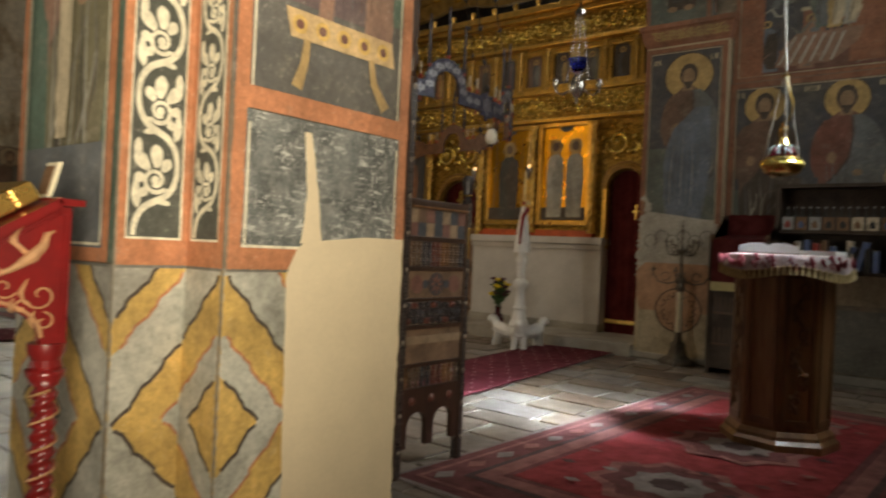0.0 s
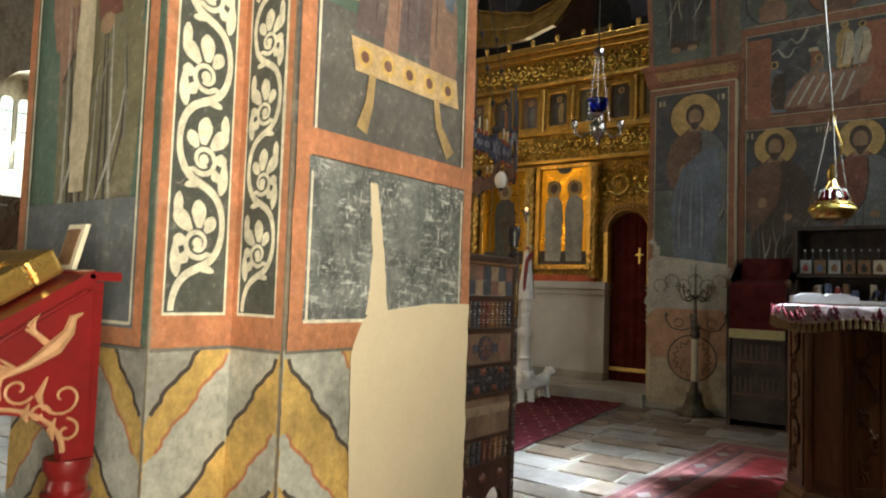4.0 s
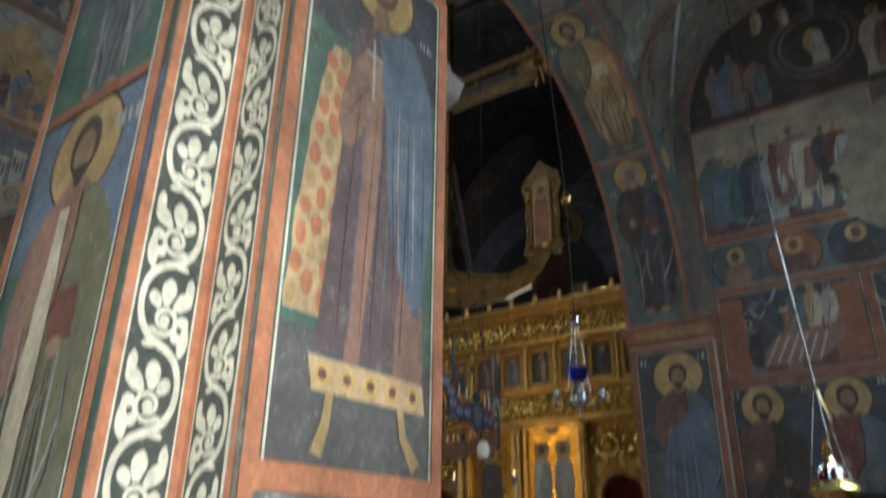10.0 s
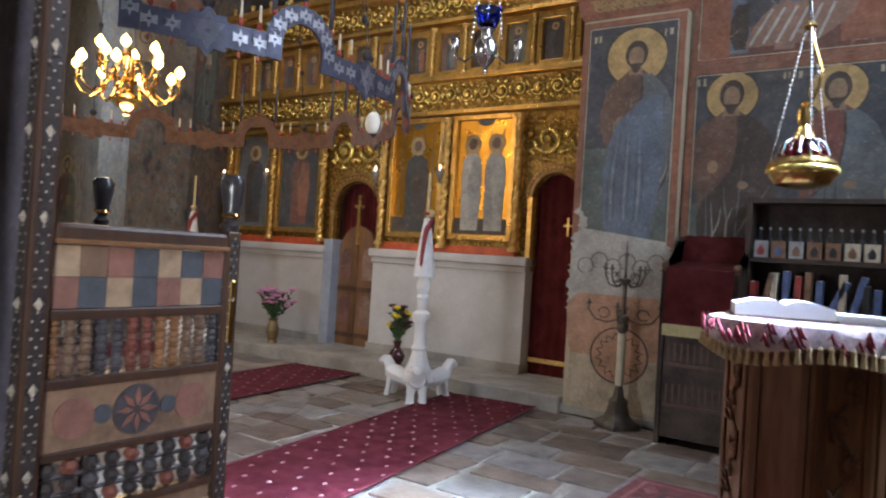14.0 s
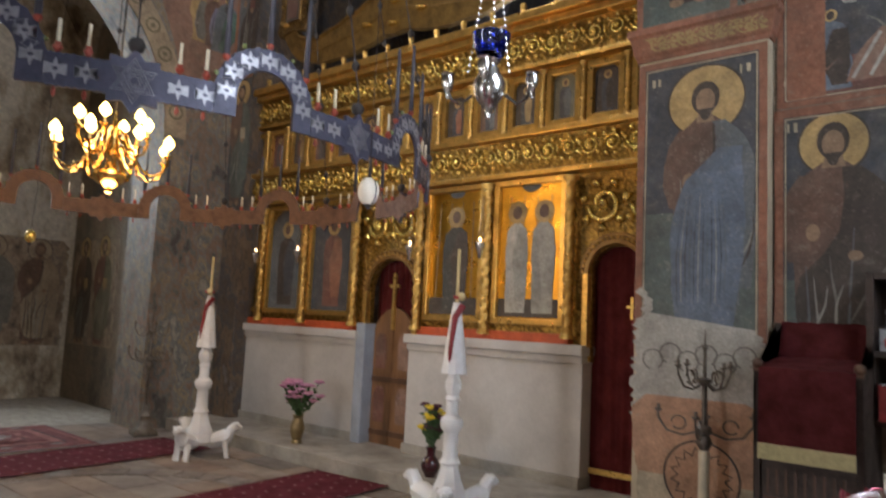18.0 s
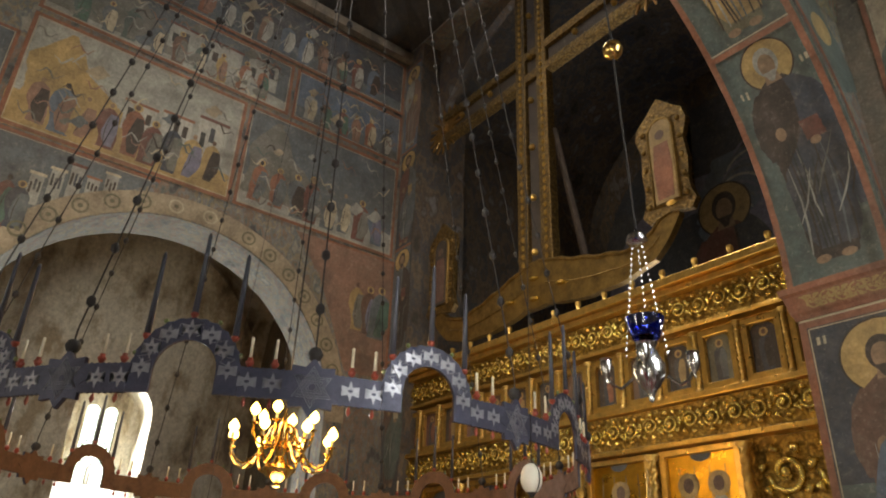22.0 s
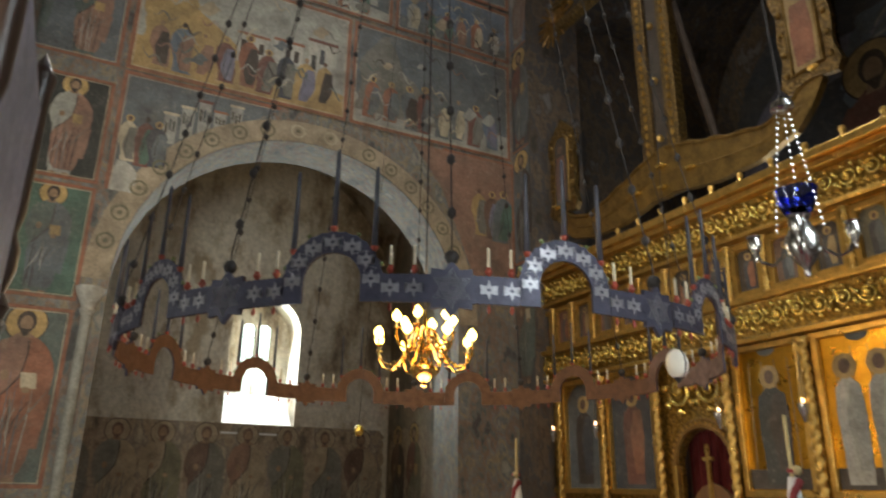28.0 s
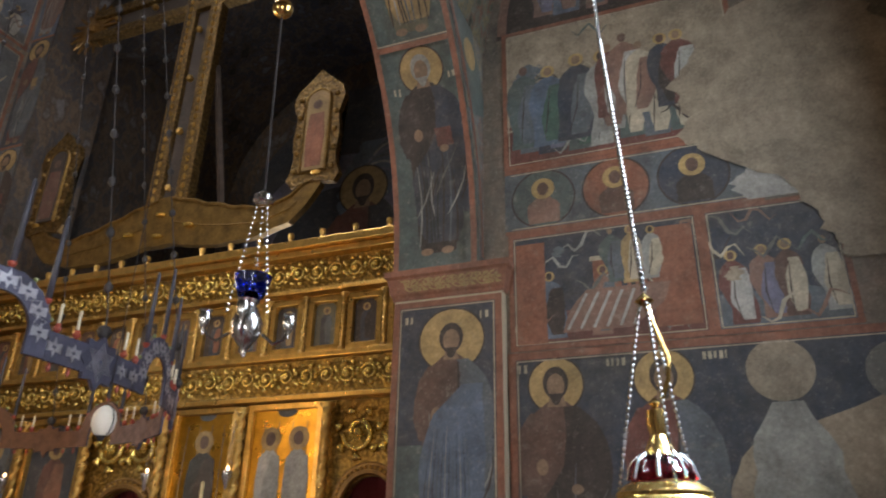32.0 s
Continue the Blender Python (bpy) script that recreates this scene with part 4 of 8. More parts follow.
# scroll bands on the stepped corner
def scroll_mesh(w, h):
    """Two bays of a leafy vine scroll, as flat brushwork: stem, spiral with a ball end, fan of lobes."""
    bm = bmesh.new()

    def brush(pts, ws, hh):
        prev = None
        for i, (u, v) in enumerate(pts):
            a, b = pts[max(0, i - 1)], pts[min(len(pts) - 1, i + 1)]
            d = V((b[0] - a[0], b[1] - a[1])).normalized()
            line = [bm.verts.new((u - d.y * s * ws[i] / 2, -hh, v + d.x * s * ws[i] / 2)) for s in (-1, 1)]
            if prev:
                bm.faces.new((prev[0], prev[1], line[1], line[0]))
            prev = line

    def lobe(u, v, a, length, width, hh, turn=0):
        pts, x, y = [], u, v
        for t in range(9):
            pts.append((x, y))
            b = radians(a + turn * t / 8)
            x, y = x + math.cos(b) * length / 8, y + math.sin(b) * length / 8
        brush(pts, [width * q for q in (0.35, 0.55, 0.75, 0.9, 1.0, 1.0, 0.92, 0.68, 0.2)], hh)

    b = h / 2
    for half, side in ((0, 1), (1, -1)):
        v0, n = b * half, 16
        stem = [(-side * 0.44 * w * math.cos(math.pi * i / n), v0 + b * (i / n) + 0.09 * b * math.sin(2 * math.pi * i / n)) for i in range(n + 1)]
        brush(stem, [0.105 * w + 0.035 * w * math.sin(math.pi * i / n) for i in range(n + 1)], 0.0004 + 0.0001 * half)
        R = 0.22 * w
        cu, cv = -0.02 * w, v0 + 0.80 * b
        pts = [(side * 0.40 * w, v0 + 0.86 * b), (side * 0.33 * w, v0 + 0.66 * b)]
        for i in range(22):
            a, r = radians(-45 - 21 * i), R * (1.15 - 0.032 * i)
            pts.append((side * (cu + r * math.cos(a)), cv + r * math.sin(a)))
        brush(pts, [R * 0.22, R * 0.32] + [R * (0.42 - 0.006 * i) for i in range(22)], 0.0007)
        for i in range(12):
            a0, a1 = 6.2832 * i / 12, 6.2832 * (i + 1) / 12
            bm.faces.new([bm.verts.new((side * cu + R * q * math.cos(a), -0.0009, cv + R * q * math.sin(a))) for q, a in ((0.0, a0), (0.42, a0), (0.42, a1))])
        # palmette of fat drops above the volute, half-leaf along the edge below it
        for j, (a, du, dv, length, width, turn) in enumerate(((50, 0.13, 0.19, 0.30, 0.22, 25), (92, 0.02, 0.25, 0.46, 0.27, 8), (136, -0.13, 0.20, 0.44, 0.27, -8), (182, -0.20, 0.03, 0.24, 0.21, -20), (230, -0.17, -0.15, 0.22, 0.18, 30))):
            lobe(side * (cu + du * w), cv + dv * w, a if side > 0 else 180 - a, length * w, width * w, 0.0010 + 0.0001 * j, turn * side)
        for j, (a, u, v, length, width, turn) in enumerate(((270, -0.42, 0.80, 0.56, 0.19, 12), (84, -0.42, 1.05, 0.46, 0.17, 8), (20, 0.08, 0.47, 0.24, 0.11, -50))):
            lobe(side * u * w, v0 + v * b, a if side > 0 else 180 - a, length * w, width * w, 0.0016 + 0.0001 * j, turn * side)
    me = bpy.data.meshes.new("scroll")
    bm.to_mesh(me)
    bm.free()
    me.materials.append(P["bone"])
    return me


def scroll_band(label, origin, turn, w, h, edge, unit):
    p = Painting(label, origin, turn)
    p.block("border", 0, w, 0, h, "orange")
    foot = 0.085
    p.block("white_line", edge - 0.008, w - edge + 0.008, foot, h, "bone")
    p.block("dark_ground", edge, w - edge, foot + 0.008, h, "ground")
    me = scroll_mesh(w - 2 * edge - 0.012, unit)
    n = int((h - foot) / unit)
    for k in range(n):
        share("scroll", me, p.root, Matrix.Translation((w / 2, -p.h - 0.0003, foot + 0.012 + k * unit)))
    p.h += 0.002
    return p


scroll_band("painted band of cream vine scrolls on black", (1.244, -6.845, 1.045), SOUTH, 0.251, 3.495, 0.036, 0.46)
scroll_band("painted narrow band of cream vine scrolls on black", (1.244, -6.594, 1.045), WEST, 0.216, 3.495, 0.034, 0.40)

# pillar, west face
p = Painting("frescoes of haloed figures in green and blue on the pillar", (0.50, -6.849, 1.02), WEST)
W2 = 0.744
for v0, v1, robe, mantle, sky, H in ((0.03, 1.77, "rose", "olive", "blue", 1.72), (1.80, 2.68, "teal", "slate", "slate", 0.84), (2.72, 3.52, "rose", "teal", "teal", 0.84)):
    p.block("green_ground", 0, W2, v0, v1, "green")
    p.block("blue_ground", 0, W2, v1 - 0.50 * min(1.1, v1 - v0), v1, sky)
    p.saint(0.36, v0 + 0.01, H, robe, mantle, "ochre", width=1.1 if H > 1.2 else 1.9, halo_r=0.115 if H > 1.2 else 0.20, folds=9)
    p.letters(0.52, v1 - 0.16, 4, 0.06, "ash")
p.rows("orange_stole", [(0.45, 0.30, 0.40), (0.9, 0.31, 0.41), (1.38, 0.33, 0.39)], "cream", 12, 0.01)
p.block("grey_ground", 0, W2, 0.03, 0.42, "slate", 0.004)
for v in (1.76, 2.68):
    p.block("border", 0, W2, v, v + 0.045, "red")
p.border(0, W2, 0.03, 3.5, 0.045, "orange", "bone", "lrb")

# capital of the pillar
cap = thing("pillar_capital", 0, 0, 4.58, "flat stone capital painted with vine scrolls", "capital")
part("slab", box(1.46, 1.53, -6.66, -5.68, 0.0, 0.34, box(0.43, 1.46, -6.915, -5.68, 0.0, 0.34)), P["ground"], cap)
me = scroll_mesh(0.24, 0.26)
for k in range(4):
    if k < 3:
        share("scroll", me, cap, Matrix.Translation((1.533, -6.64 + 0.28 * k, 0.17)) @ SOUTH.to_4x4() @ Matrix.Rotation(radians(90), 4, 'Y'))
    share("scroll", me, cap, Matrix.Translation((0.50 + 0.25 * k, -6.918, 0.17)) @ Matrix.Rotation(radians(90), 4, 'Y'))

corb = thing("scroll_corbel", 1.33, -5.745, 3.25, "small carved stone scroll corbel on the pillar's flank", "corbel")
part("block", prism([(-0.1, 0.0), (0.06, 0.0), (0.12, 0.03), (0.155, 0.10), (0.11, 0.16), (0.06, 0.215), (-0.1, 0.215)], 0.13, lambda u, v, d: V((u, d - 0.004, v))), P["grey"], corb)
for y in (-0.008, 0.13):
    part("volute", tube([(0.085 + 0.05 * (1 - i / 20) * math.cos(0.6 * i), y, 0.10 + 0.05 * (1 - i / 20) * math.sin(0.6 * i)) for i in range(18)], 0.006, 5), P["ground"], corb, "", True)
part("abacus", box(-0.1, 0.075, -0.002, 0.135, 0.217, 0.245, None, 0.006), P["rose"], corb)

# pilaster by the screen
p = Painting("fresco of a haloed figure in blue mantle on the pilaster", (0.0, -0.012, 1.5), WEST)
p.root.matrix_basis = p.root.matrix_basis @ Matrix.Diagonal((1.074, 1, 1.018, 1))
p.block("blue_ground", 0, 0.87, 0.9, 2.06, "navy")
p.block("green_ground", 0, 0.87, 0.05, 0.92, "teal")
p.saint(0.475, 0.0, 1.90, "brown", "slate", "gold", width=1.12, folds=14, halo_r=0.132, book=False)
p.rows("blue_skirt", [(0.06, 0.30, 0.66), (0.40, 0.26, 0.70), (0.75, 0.25, 0.74), (0.98, 0.28, 0.74), (1.16, 0.36, 0.72), (1.36, 0.56, 0.72)], "blue", 12, 0.008)
for k in range(12):
    p.stroke("fold", [(0.30 + 0.028 * k, 0.25 + 0.03 * (k % 4)), (0.29 + 0.03 * k, 0.6), (0.33 + 0.024 * k, 0.95 + 0.05 * (k % 3))], [0.004, 0.008, 0.002], ("navy", "ash", "navy", "slate")[k % 4])
p.letters(0.10, 1.86, 2, 0.07)
p.letters(0.70, 1.86, 2, 0.07)
p.border(0, 0.87, 0.0, 2.06, 0.05, "red", "cream", "lrt")
p.rows("worn_plaster", [(-0.55, 0.0, 0.87), (0.0, 0, 0.87), (0.10, 0.0, 0.8), (0.14, 0.02, 0.55), (0.2, 0.05, 0.12), (0.42, 0.03, 0.08)], "white", 40, 0.035)
p.rows("orange_wash", [(-0.95, 0.05, 0.85), (-0.75, 0.0, 0.87), (-0.45, 0.0, 0.87), (-0.38, 0.1, 0.75)], "peach", 12, 0.015)
p.rows("worn_plaster", [(-1.45, 0.0, 0.87), (-1.2, 0.03, 0.84), (-0.92, 0.05, 0.8)], "cream", 12, 0.02)
for k in range(6):
    a = 0.14 + 0.12 * k
    p.stroke("faded_ornament", arc(a, -0.13 + 0.05 * (k % 2), 0.07, -60, 250, 14), 0.012, "grey")
p.disc("painted_ring", 0.475, -0.90, 0.25, "umber", None, 20)
p.disc("painted_disc", 0.475, -0.90, 0.235, "peach", None, 20)
star = [(0.475 + (0.20 if i % 2 else 0.15) * math.cos(6.2832 * i / 32), -0.90 + (0.20 if i % 2 else 0.15) * math.sin(6.2832 * i / 32)) for i in range(33)]
p.stroke("zigzag_ring", star, 0.014, "umber")

cap = thing("pilaster_capital", 0, 0, 3.62, "moulded capital painted with ochre acanthus", "capital")
prof = [(0.0, 0.0), (-0.010, 0.0), (-0.016, 0.03), (-0.03, 0.05), (-0.055, 0.18), (-0.075, 0.20), (-0.075, 0.25), (0.0, 0.25)]
bm = bmesh.new()
ring = []
for d, z in prof:
    ring.append([bm.verts.new(q) for q in ((-0.006 + d, 0.4, z), (-0.006 + d, -0.010 + d, z), (0.94 - d, -0.010 + d, z), (0.94 - d, 0.099, z))])
for a, b in zip(ring, ring[1:]):
    for i in range(3):
        bm.faces.new((a[i], a[i + 1], b[i + 1], b[i]))
part("moulding", bm, P["red"], cap)
leaf_me = scroll_mesh(0.11, 0.20)
leaf_me.materials[0] = P["ochre"]
for k in range(4):
    share("acanthus", leaf_me, cap, Matrix.Translation((0.06 + 0.21 * k, -0.058, 0.112)) @ Matrix.Rotation(radians(11), 4, 'X') @ Matrix.Rotation(radians(90), 4, 'Y'))

# aisle wall facing west
AW = 0.095
p = Painting("row of standing haloed figures on a dark ground", (0.95, AW, 1.2), WEST)
p.block("dark_ground", 0, 3.13, 0, 1.9, "navy")
p.block("green_ground", 0, 3.13, 0, 0.75, "teal")
p.saint(0.36, -0.1, 1.94, "brown", "umber", "gold", width=1.25, hair="umber", book=False)
p.saint(1.14, -0.1, 1.94, "maroon", "slate", "gold", width=1.2, hair="umber", book=False)
p.rows("lost_paint", [(0.0, 1.35, 3.13), (0.4, 1.38, 3.13), (0.9, 1.48, 3.13), (1.15, 1.6, 3.13), (1.35, 2.2, 3.13), (1.6, 2.9, 3.13)], "bare", 22, 0.03)
p.disc("halo", 1.90, 1.655, 0.215, "bare")
p.rows("robe", [(0.1, 1.60, 2.25), (0.8, 1.62, 2.22), (1.2, 1.68, 2.14), (1.44, 1.80, 2.0)], "ash", 12, 0.02)
p.disc("halo", 2.60, 1.60, 0.20, "grey")
p.rows("robe", [(0.1, 2.35, 2.9), (0.8, 2.4, 2.85), (1.3, 2.5, 2.72)], "slate", 12, 0.02)
p.letters(0.08, 1.75, 2, 0.07)
p.letters(0.75, 1.76, 4, 0.06)
p.letters(1.42, 1.76, 5, 0.06)
p.border(0, 3.13, -0.05, 1.92, 0.06, "red", "cream", "lt")
p = Painting("patched bare plaster below the painted figures", (0.88, AW, 0.0), WEST)
p.rows("patched_plaster", [(0.78, 0.7, 3.2), (1.0, 0.72, 3.2), (1.3, 0.9, 3.15), (1.42, 1.7, 2.9)], "bare", 16, 0.02)
p.rows("grey_dado", [(0.1, 0.0, 3.2), (0.70, 0.0, 3.2), (0.73, 0.3, 3.1)], "grey", 10, 0.008)
p = story("fresco of figures in a red walled building", (0.97, AW, 3.13), WEST, 1.51, 1.0, 11, "navy", "maroon", None, "red", 3, 0.04)
p.block("red_wall", 0.06, 0.30, 0.05, 0.9, "red")
p.block("red_wall", 1.12, 1.44, 0.1, 0.9, "red")
p.rows("bier", [(0.12, 0.42, 0.95), (0.30, 0.48, 1.2), (0.45, 0.62, 1.25)], "rose", 8)
for k in range(6):
    p.stroke("white_stripe", [(0.46 + 0.1 * k, 0.14), (0.62 + 0.09 * k, 0.42)], 0.022, "white")
p.crowd(0.75, 1.2, 0.45, 0.95, 3, 5)
story("fresco of robed figures meeting on a dark ground", (2.48, AW, 3.13), WEST, 0.94, 1.0, 12, "navy", "slate", None, None, 4, 0.04)
p = Painting("row of painted medallions with haloed busts", (0.95, AW, 4.13), WEST)
p.block("dark_ground", 0, 2.0, 0, 0.62, "slate")
for k, c in enumerate(("rose", "rose", "slate")):
    u = 0.33 + 0.60 * k
    p.disc("medallion_rim", u, 0.31, 0.275, "umber")
    p.disc("medallion", u, 0.31, 0.26, ("teal", "red", "navy")[k])
    p.rows("robe", [(0.08, u - 0.13, u + 0.13), (0.25, u - 0.14, u + 0.14), (0.32, u - 0.05, u + 0.05)], ("rose", "brown", "umber")[k], 8)
    p.disc("halo", u, 0.40, 0.10, "gold")
    p.disc("head", u, 0.40, 0.048, "brown", 0.062)
p.border(0, 2.0, 0, 0.62, 0.04, "red", "cream", "tb")
p = story("faded fresco of a crowd before a wall", (0.95, AW, 4.75), WEST, 2.0, 1.5, 14, "bare", "maroon", None, None, 8, 0.04)
p.crowd(0.1, 1.0, 0.15, 1.15, 4, 3)
p.crowd(0.9, 1.6, 0.3, 1.2, 5, 9)
p = Painting("pale repair plaster with a ragged edge", (0.88, AW, 3.2), WEST, lift=0.012)
p.rows("white_patch", [(0.95, 2.0, 2.5), (1.05, 1.85, 2.75), (1.15, 1.9, 2.7), (1.3, 2.1, 2.4), (1.36, 2.2, 2.3)], "white", 16, 0.04)
p = Painting("large patches of bare repaired plaster high on the wall", (0.88, AW, 3.4), WEST, lift=0.02)
p.rows("bare_patch", [(0.2, 2.55, 3.1), (0.5, 2.4, 3.2), (0.9, 2.2, 3.2), (1.15, 1.75, 3.2), (1.35, 1.6, 3.2)], "bare", 24, 0.05)
p.rows("bare_patch", [(1.3, 1.55, 3.2), (1.6, 1.6, 3.2), (1.9, 1.5, 3.2), (2.2, 1.75, 3.1), (2.5, 2.0, 2.9), (2.65, 2.3, 2.7)], "bare", 26, 0.06)
p = Painting("sooty lunette painting with a ringed medallion and figures", (0.90, AW, 6.2), WEST)
p.rows("dark_ground", [(0.0, 0.0, 3.1)] + [(1.75 * math.sin(radians(a)), 1.55 - 1.55 * math.cos(radians(a)), 1.55 + 1.55 * math.cos(radians(a))) for a in range(5, 90, 8)], "umber", 20)
p.stroke("lunette_band", [(1.55 + 1.5 * math.cos(radians(a)), 0.05 + 1.68 * math.sin(radians(a))) for a in range(0, 181, 6)], 0.09, "rose")
p.disc("medallion_rim", 1.6, 0.75, 0.48, "brown")
p.disc("medallion", 1.6, 0.75, 0.42, "umber")
p.stroke("medallion_ring", arc(1.6, 0.75, 0.36, 0, 360, 30), 0.03, "grey")
p.crowd(1.35, 1.9, 0.42, 1.05, 1, 21)
p.crowd(0.3, 1.05, 0.1, 1.0, 3, 22)
p.crowd(2.1, 2.9, 0.1, 1.0, 4, 23)
p.crowd(0.9, 2.3, 1.1, 1.5, 5, 24)


# underside of the south arch
p = Painting("frescoes of haloed figures under the great arch", (0, 0, 0), WEST, lift=0.004, place=on_soffit)
p.block("dark_ground", 0.0, 0.75, -0.12, 9.2, "teal", 0.0, 90)
for v0, H, robe, mantle in ((0.0, 1.86, "umber", "navy"), (1.98, 1.78, "olive", "ochre"), (3.9, 1.6, "rose", "ash"), (5.6, 1.7, "brown", "slate")):
    p.saint(0.38, v0 + 0.04, H, robe, mantle, "gold", width=1.2, folds=8, hair="ash" if v0 == 0 else "umber")
    p.letters(0.10, v0 + H * 0.82, 2, 0.07)
    p.letters(0.62, v0 + H * 0.86, 2, 0.06)
for v in (1.92, 3.84, 5.5):
    p.block("border", 0.0, 0.75, v, v + 0.05, "red", 0.002, 3)
    p.block("white_line", 0.0, 0.75, v + 0.056, v + 0.066, "cream", 0.001, 3)
p.block("border", 0.0, 0.05, -0.12, 9.2, "red", 0.002, 80)
p.block("border", 0.70, 0.75, -0.12, 9.2, "red", 0.002, 80)
# spandrel and arch face toward the aisle
p = Painting("painted spandrels over the great arch", (0.756, -5.86, 0), SOUTH)
p.stroke("arch_border", [(2.93 + 2.98 * math.cos(radians(a)), 3.95 + 2.98 * math.sin(radians(a))) for a in range(0, 181, 4)], 0.05, "red")
p.stroke("arch_border", [(2.93 + 3.22 * math.cos(radians(a)), 3.95 + 3.22 * math.sin(radians(a))) for a in range(25, 160, 4)], 0.42, "teal")
for k in range(7):
    a = radians(35 + 16 * k)
    p.disc("roundel", 2.93 + 3.22 * math.cos(a), 3.95 + 3.22 * math.sin(a), 0.15, ("ochre", "olive", "rose")[k % 3])

# north wall of the nave
NX = -6.495
for (y0, z0, w, h, seed, sky, ground, hill, house, n) in (
        (-5.28, 6.62, 2.95, 1.75, 31, "ash", "ochre", "ochre", "white", 9), (-2.28, 6.62, 2.75, 1.75, 32, "slate", "ash", "grey", None, 8),
        (-5.28, 8.45, 3.6, 1.0, 33, "slate", "ash", "grey", "ash", 9), (-1.62, 8.45, 2.1, 1.0, 34, "blue", "slate", None, None, 6),
        (-5.28, 9.5, 5.75, 1.15, 35, "navy", "slate", "slate", None, 14)):
    story("fresco of figures before hills and houses" if hill else "fresco of a robed crowd on a dark ground", (NX, y0, z0), SOUTH, w, h, seed, sky, ground, hill, house, n, 0.05)
p = Painting("small fresco of figures before a pale town", (NX, -5.28, 4.95), SOUTH)
p.rows("painted_sky", [(0, 0, 0.42), (0.5, 0, 0.72), (1.0, 0, 1.2), (1.6, 0, 2.0)], "slate", 16)
for k in range(5):
    p.house(0.55 + 0.2 * k, 0.70 + 0.2 * k, 0.75 + 0.1 * k, 1.15 + 0.08 * (k % 3) + 0.06 * k, "ash", 40 + k)
p.crowd(0.08, 0.6, 0.35, 1.1, 3, 41)
p.rows("lost_paint", [(0.0, 0.0, 0.3), (0.25, 0.02, 0.34), (0.4, 0.1, 0.2)], "white", 8, 0.02)
p.border(0, 2.0, 0, 1.64, 0.05, "red", "cream", "lt")
p = Painting("small fresco of haloed figures on a red ground", (NX, -0.75, 4.6), SOUTH)
p.rows("painted_sky", [(0, 0.55, 1.25), (0.7, 0.25, 1.25), (1.3, 0.0, 1.25), (1.95, -0.5, 1.25)], "rose", 16)
p.crowd(0.55, 1.2, 0.6, 1.5, 3, 51)
p.border(0.0, 1.28, 0, 1.98, 0.04, "red", None, "rt")
p = Painting("painted archivolt with rosettes", (NX, -2.75, 3.84), SOUTH, lift=0.006)
p.stroke("arch_band", [(2.46 * math.cos(radians(a)), 2.46 * math.sin(radians(a))) for a in range(0, 181, 4)], 0.30, "bare")
for k, a in enumerate(list(range(8, 80, 9)) + [85, 96] + list(range(106, 176, 9))):
    u, v = 2.46 * math.cos(radians(a)), 2.46 * math.sin(radians(a))
    p.stroke("rosette", arc(u, v, 0.09, 0, 360, 18), 0.028, "cream" if a in (85, 96) else "olive")
    p.disc("rosette_centre", u, v, 0.03, "olive", None, 8)
for z0, robe, mantle, sky in ((1.55, "red", "rose", "teal"), (3.55, "slate", "teal", "green"), (4.98, "rose", "ash", "black"), (6.6, "rose", "teal", "slate")):
    p = Painting("fresco of a standing haloed figure on the nave pier", (NX, -6.9, z0), SOUTH, "figures on the nave pier")
    H = 1.9 if z0 < 2 else 1.38
    p.block("dark_ground", 0, 1.55, 0, H, sky)
    p.saint(0.45, 0.02, H - 0.04, robe, mantle, "gold", width=1.2)
    p.saint(1.12, 0.02, H - 0.04, mantle, robe, "gold", width=1.2)
    p.border(0, 1.55, 0, H, 0.04)
col = thing("wall_column", -6.47, -5.22, 0, "slim plastered half column with a carved capital", "column")
part("shaft", lathe([(0.07, 0), (0.07, 0.2), (0.055, 0.25), (0.055, 3.4)], 12), P["ash"], col, "", True)
part("capital", lathe([(0.055, 3.4), (0.09, 3.45), (0.07, 3.5), (0.15, 3.66), (0.16, 3.72)], 12), P["white"], col, "", True)
# chancel pier
p = Painting("tall frescoes of haloed figures on the chancel pier", (-6.5, 0.545, 3.0), WEST)
for k in range(4):
    p.block("blue_ground", 0.0, 0.44, 1.9 * k, 1.9 * k + 1.86, ("navy", "slate", "navy", "blue")[k])
    p.saint(0.22, 1.9 * k + 0.02, 1.8, ("brown", "slate", "maroon", "ash")[k], ("teal", "umber", "slate", "rose")[k], width=0.95)
    p.block("border", 0, 0.44, 1.9 * k + 1.86, 1.9 * k + 1.9, "red")
# side arm, dim wall with faded figures
FRIEZE = faded_scenes("sooty_frieze", ((0.13, 0.095, 0.065), (0.30, 0.22, 0.15), (0.42, 0.33, 0.23), (0.24, 0.20, 0.165), (0.50, 0.42, 0.30)), 2.2, 0.4, 0.25)
p = Painting("long faded row of haloed figures on the dim wall", (-10.295, -5.6, 0.85), SOUTH, "faded figures of the side arm")
p.rows("dark_ground", [(0, 0, 5.6), (1.2, 0, 5.6), (1.68, 0, 5.6), (1.75, 0.2, 5.5)], FRIEZE, 30, 0.03)
for k in range(8):
    p.saint(0.4 + 0.68 * k, 0.0, 1.72, ("rose", "grey", "bare", "brown")[k % 4], ("grey", "bare", "olive")[k % 3], "bare", width=1.3, hair="brown", book=False)
p = Painting("faded row of haloed figures on the dim side wall", (-10.2, 0.094, 0.9), WEST, "faded figures of the side arm")
p.rows("dark_ground", [(0, 0, 1.6), (1.7, 0, 1.6)], FRIEZE, 20, 0.03)
p.saint(0.4, 0.0, 1.75, "brown", "umber", "ochre", width=1.2)
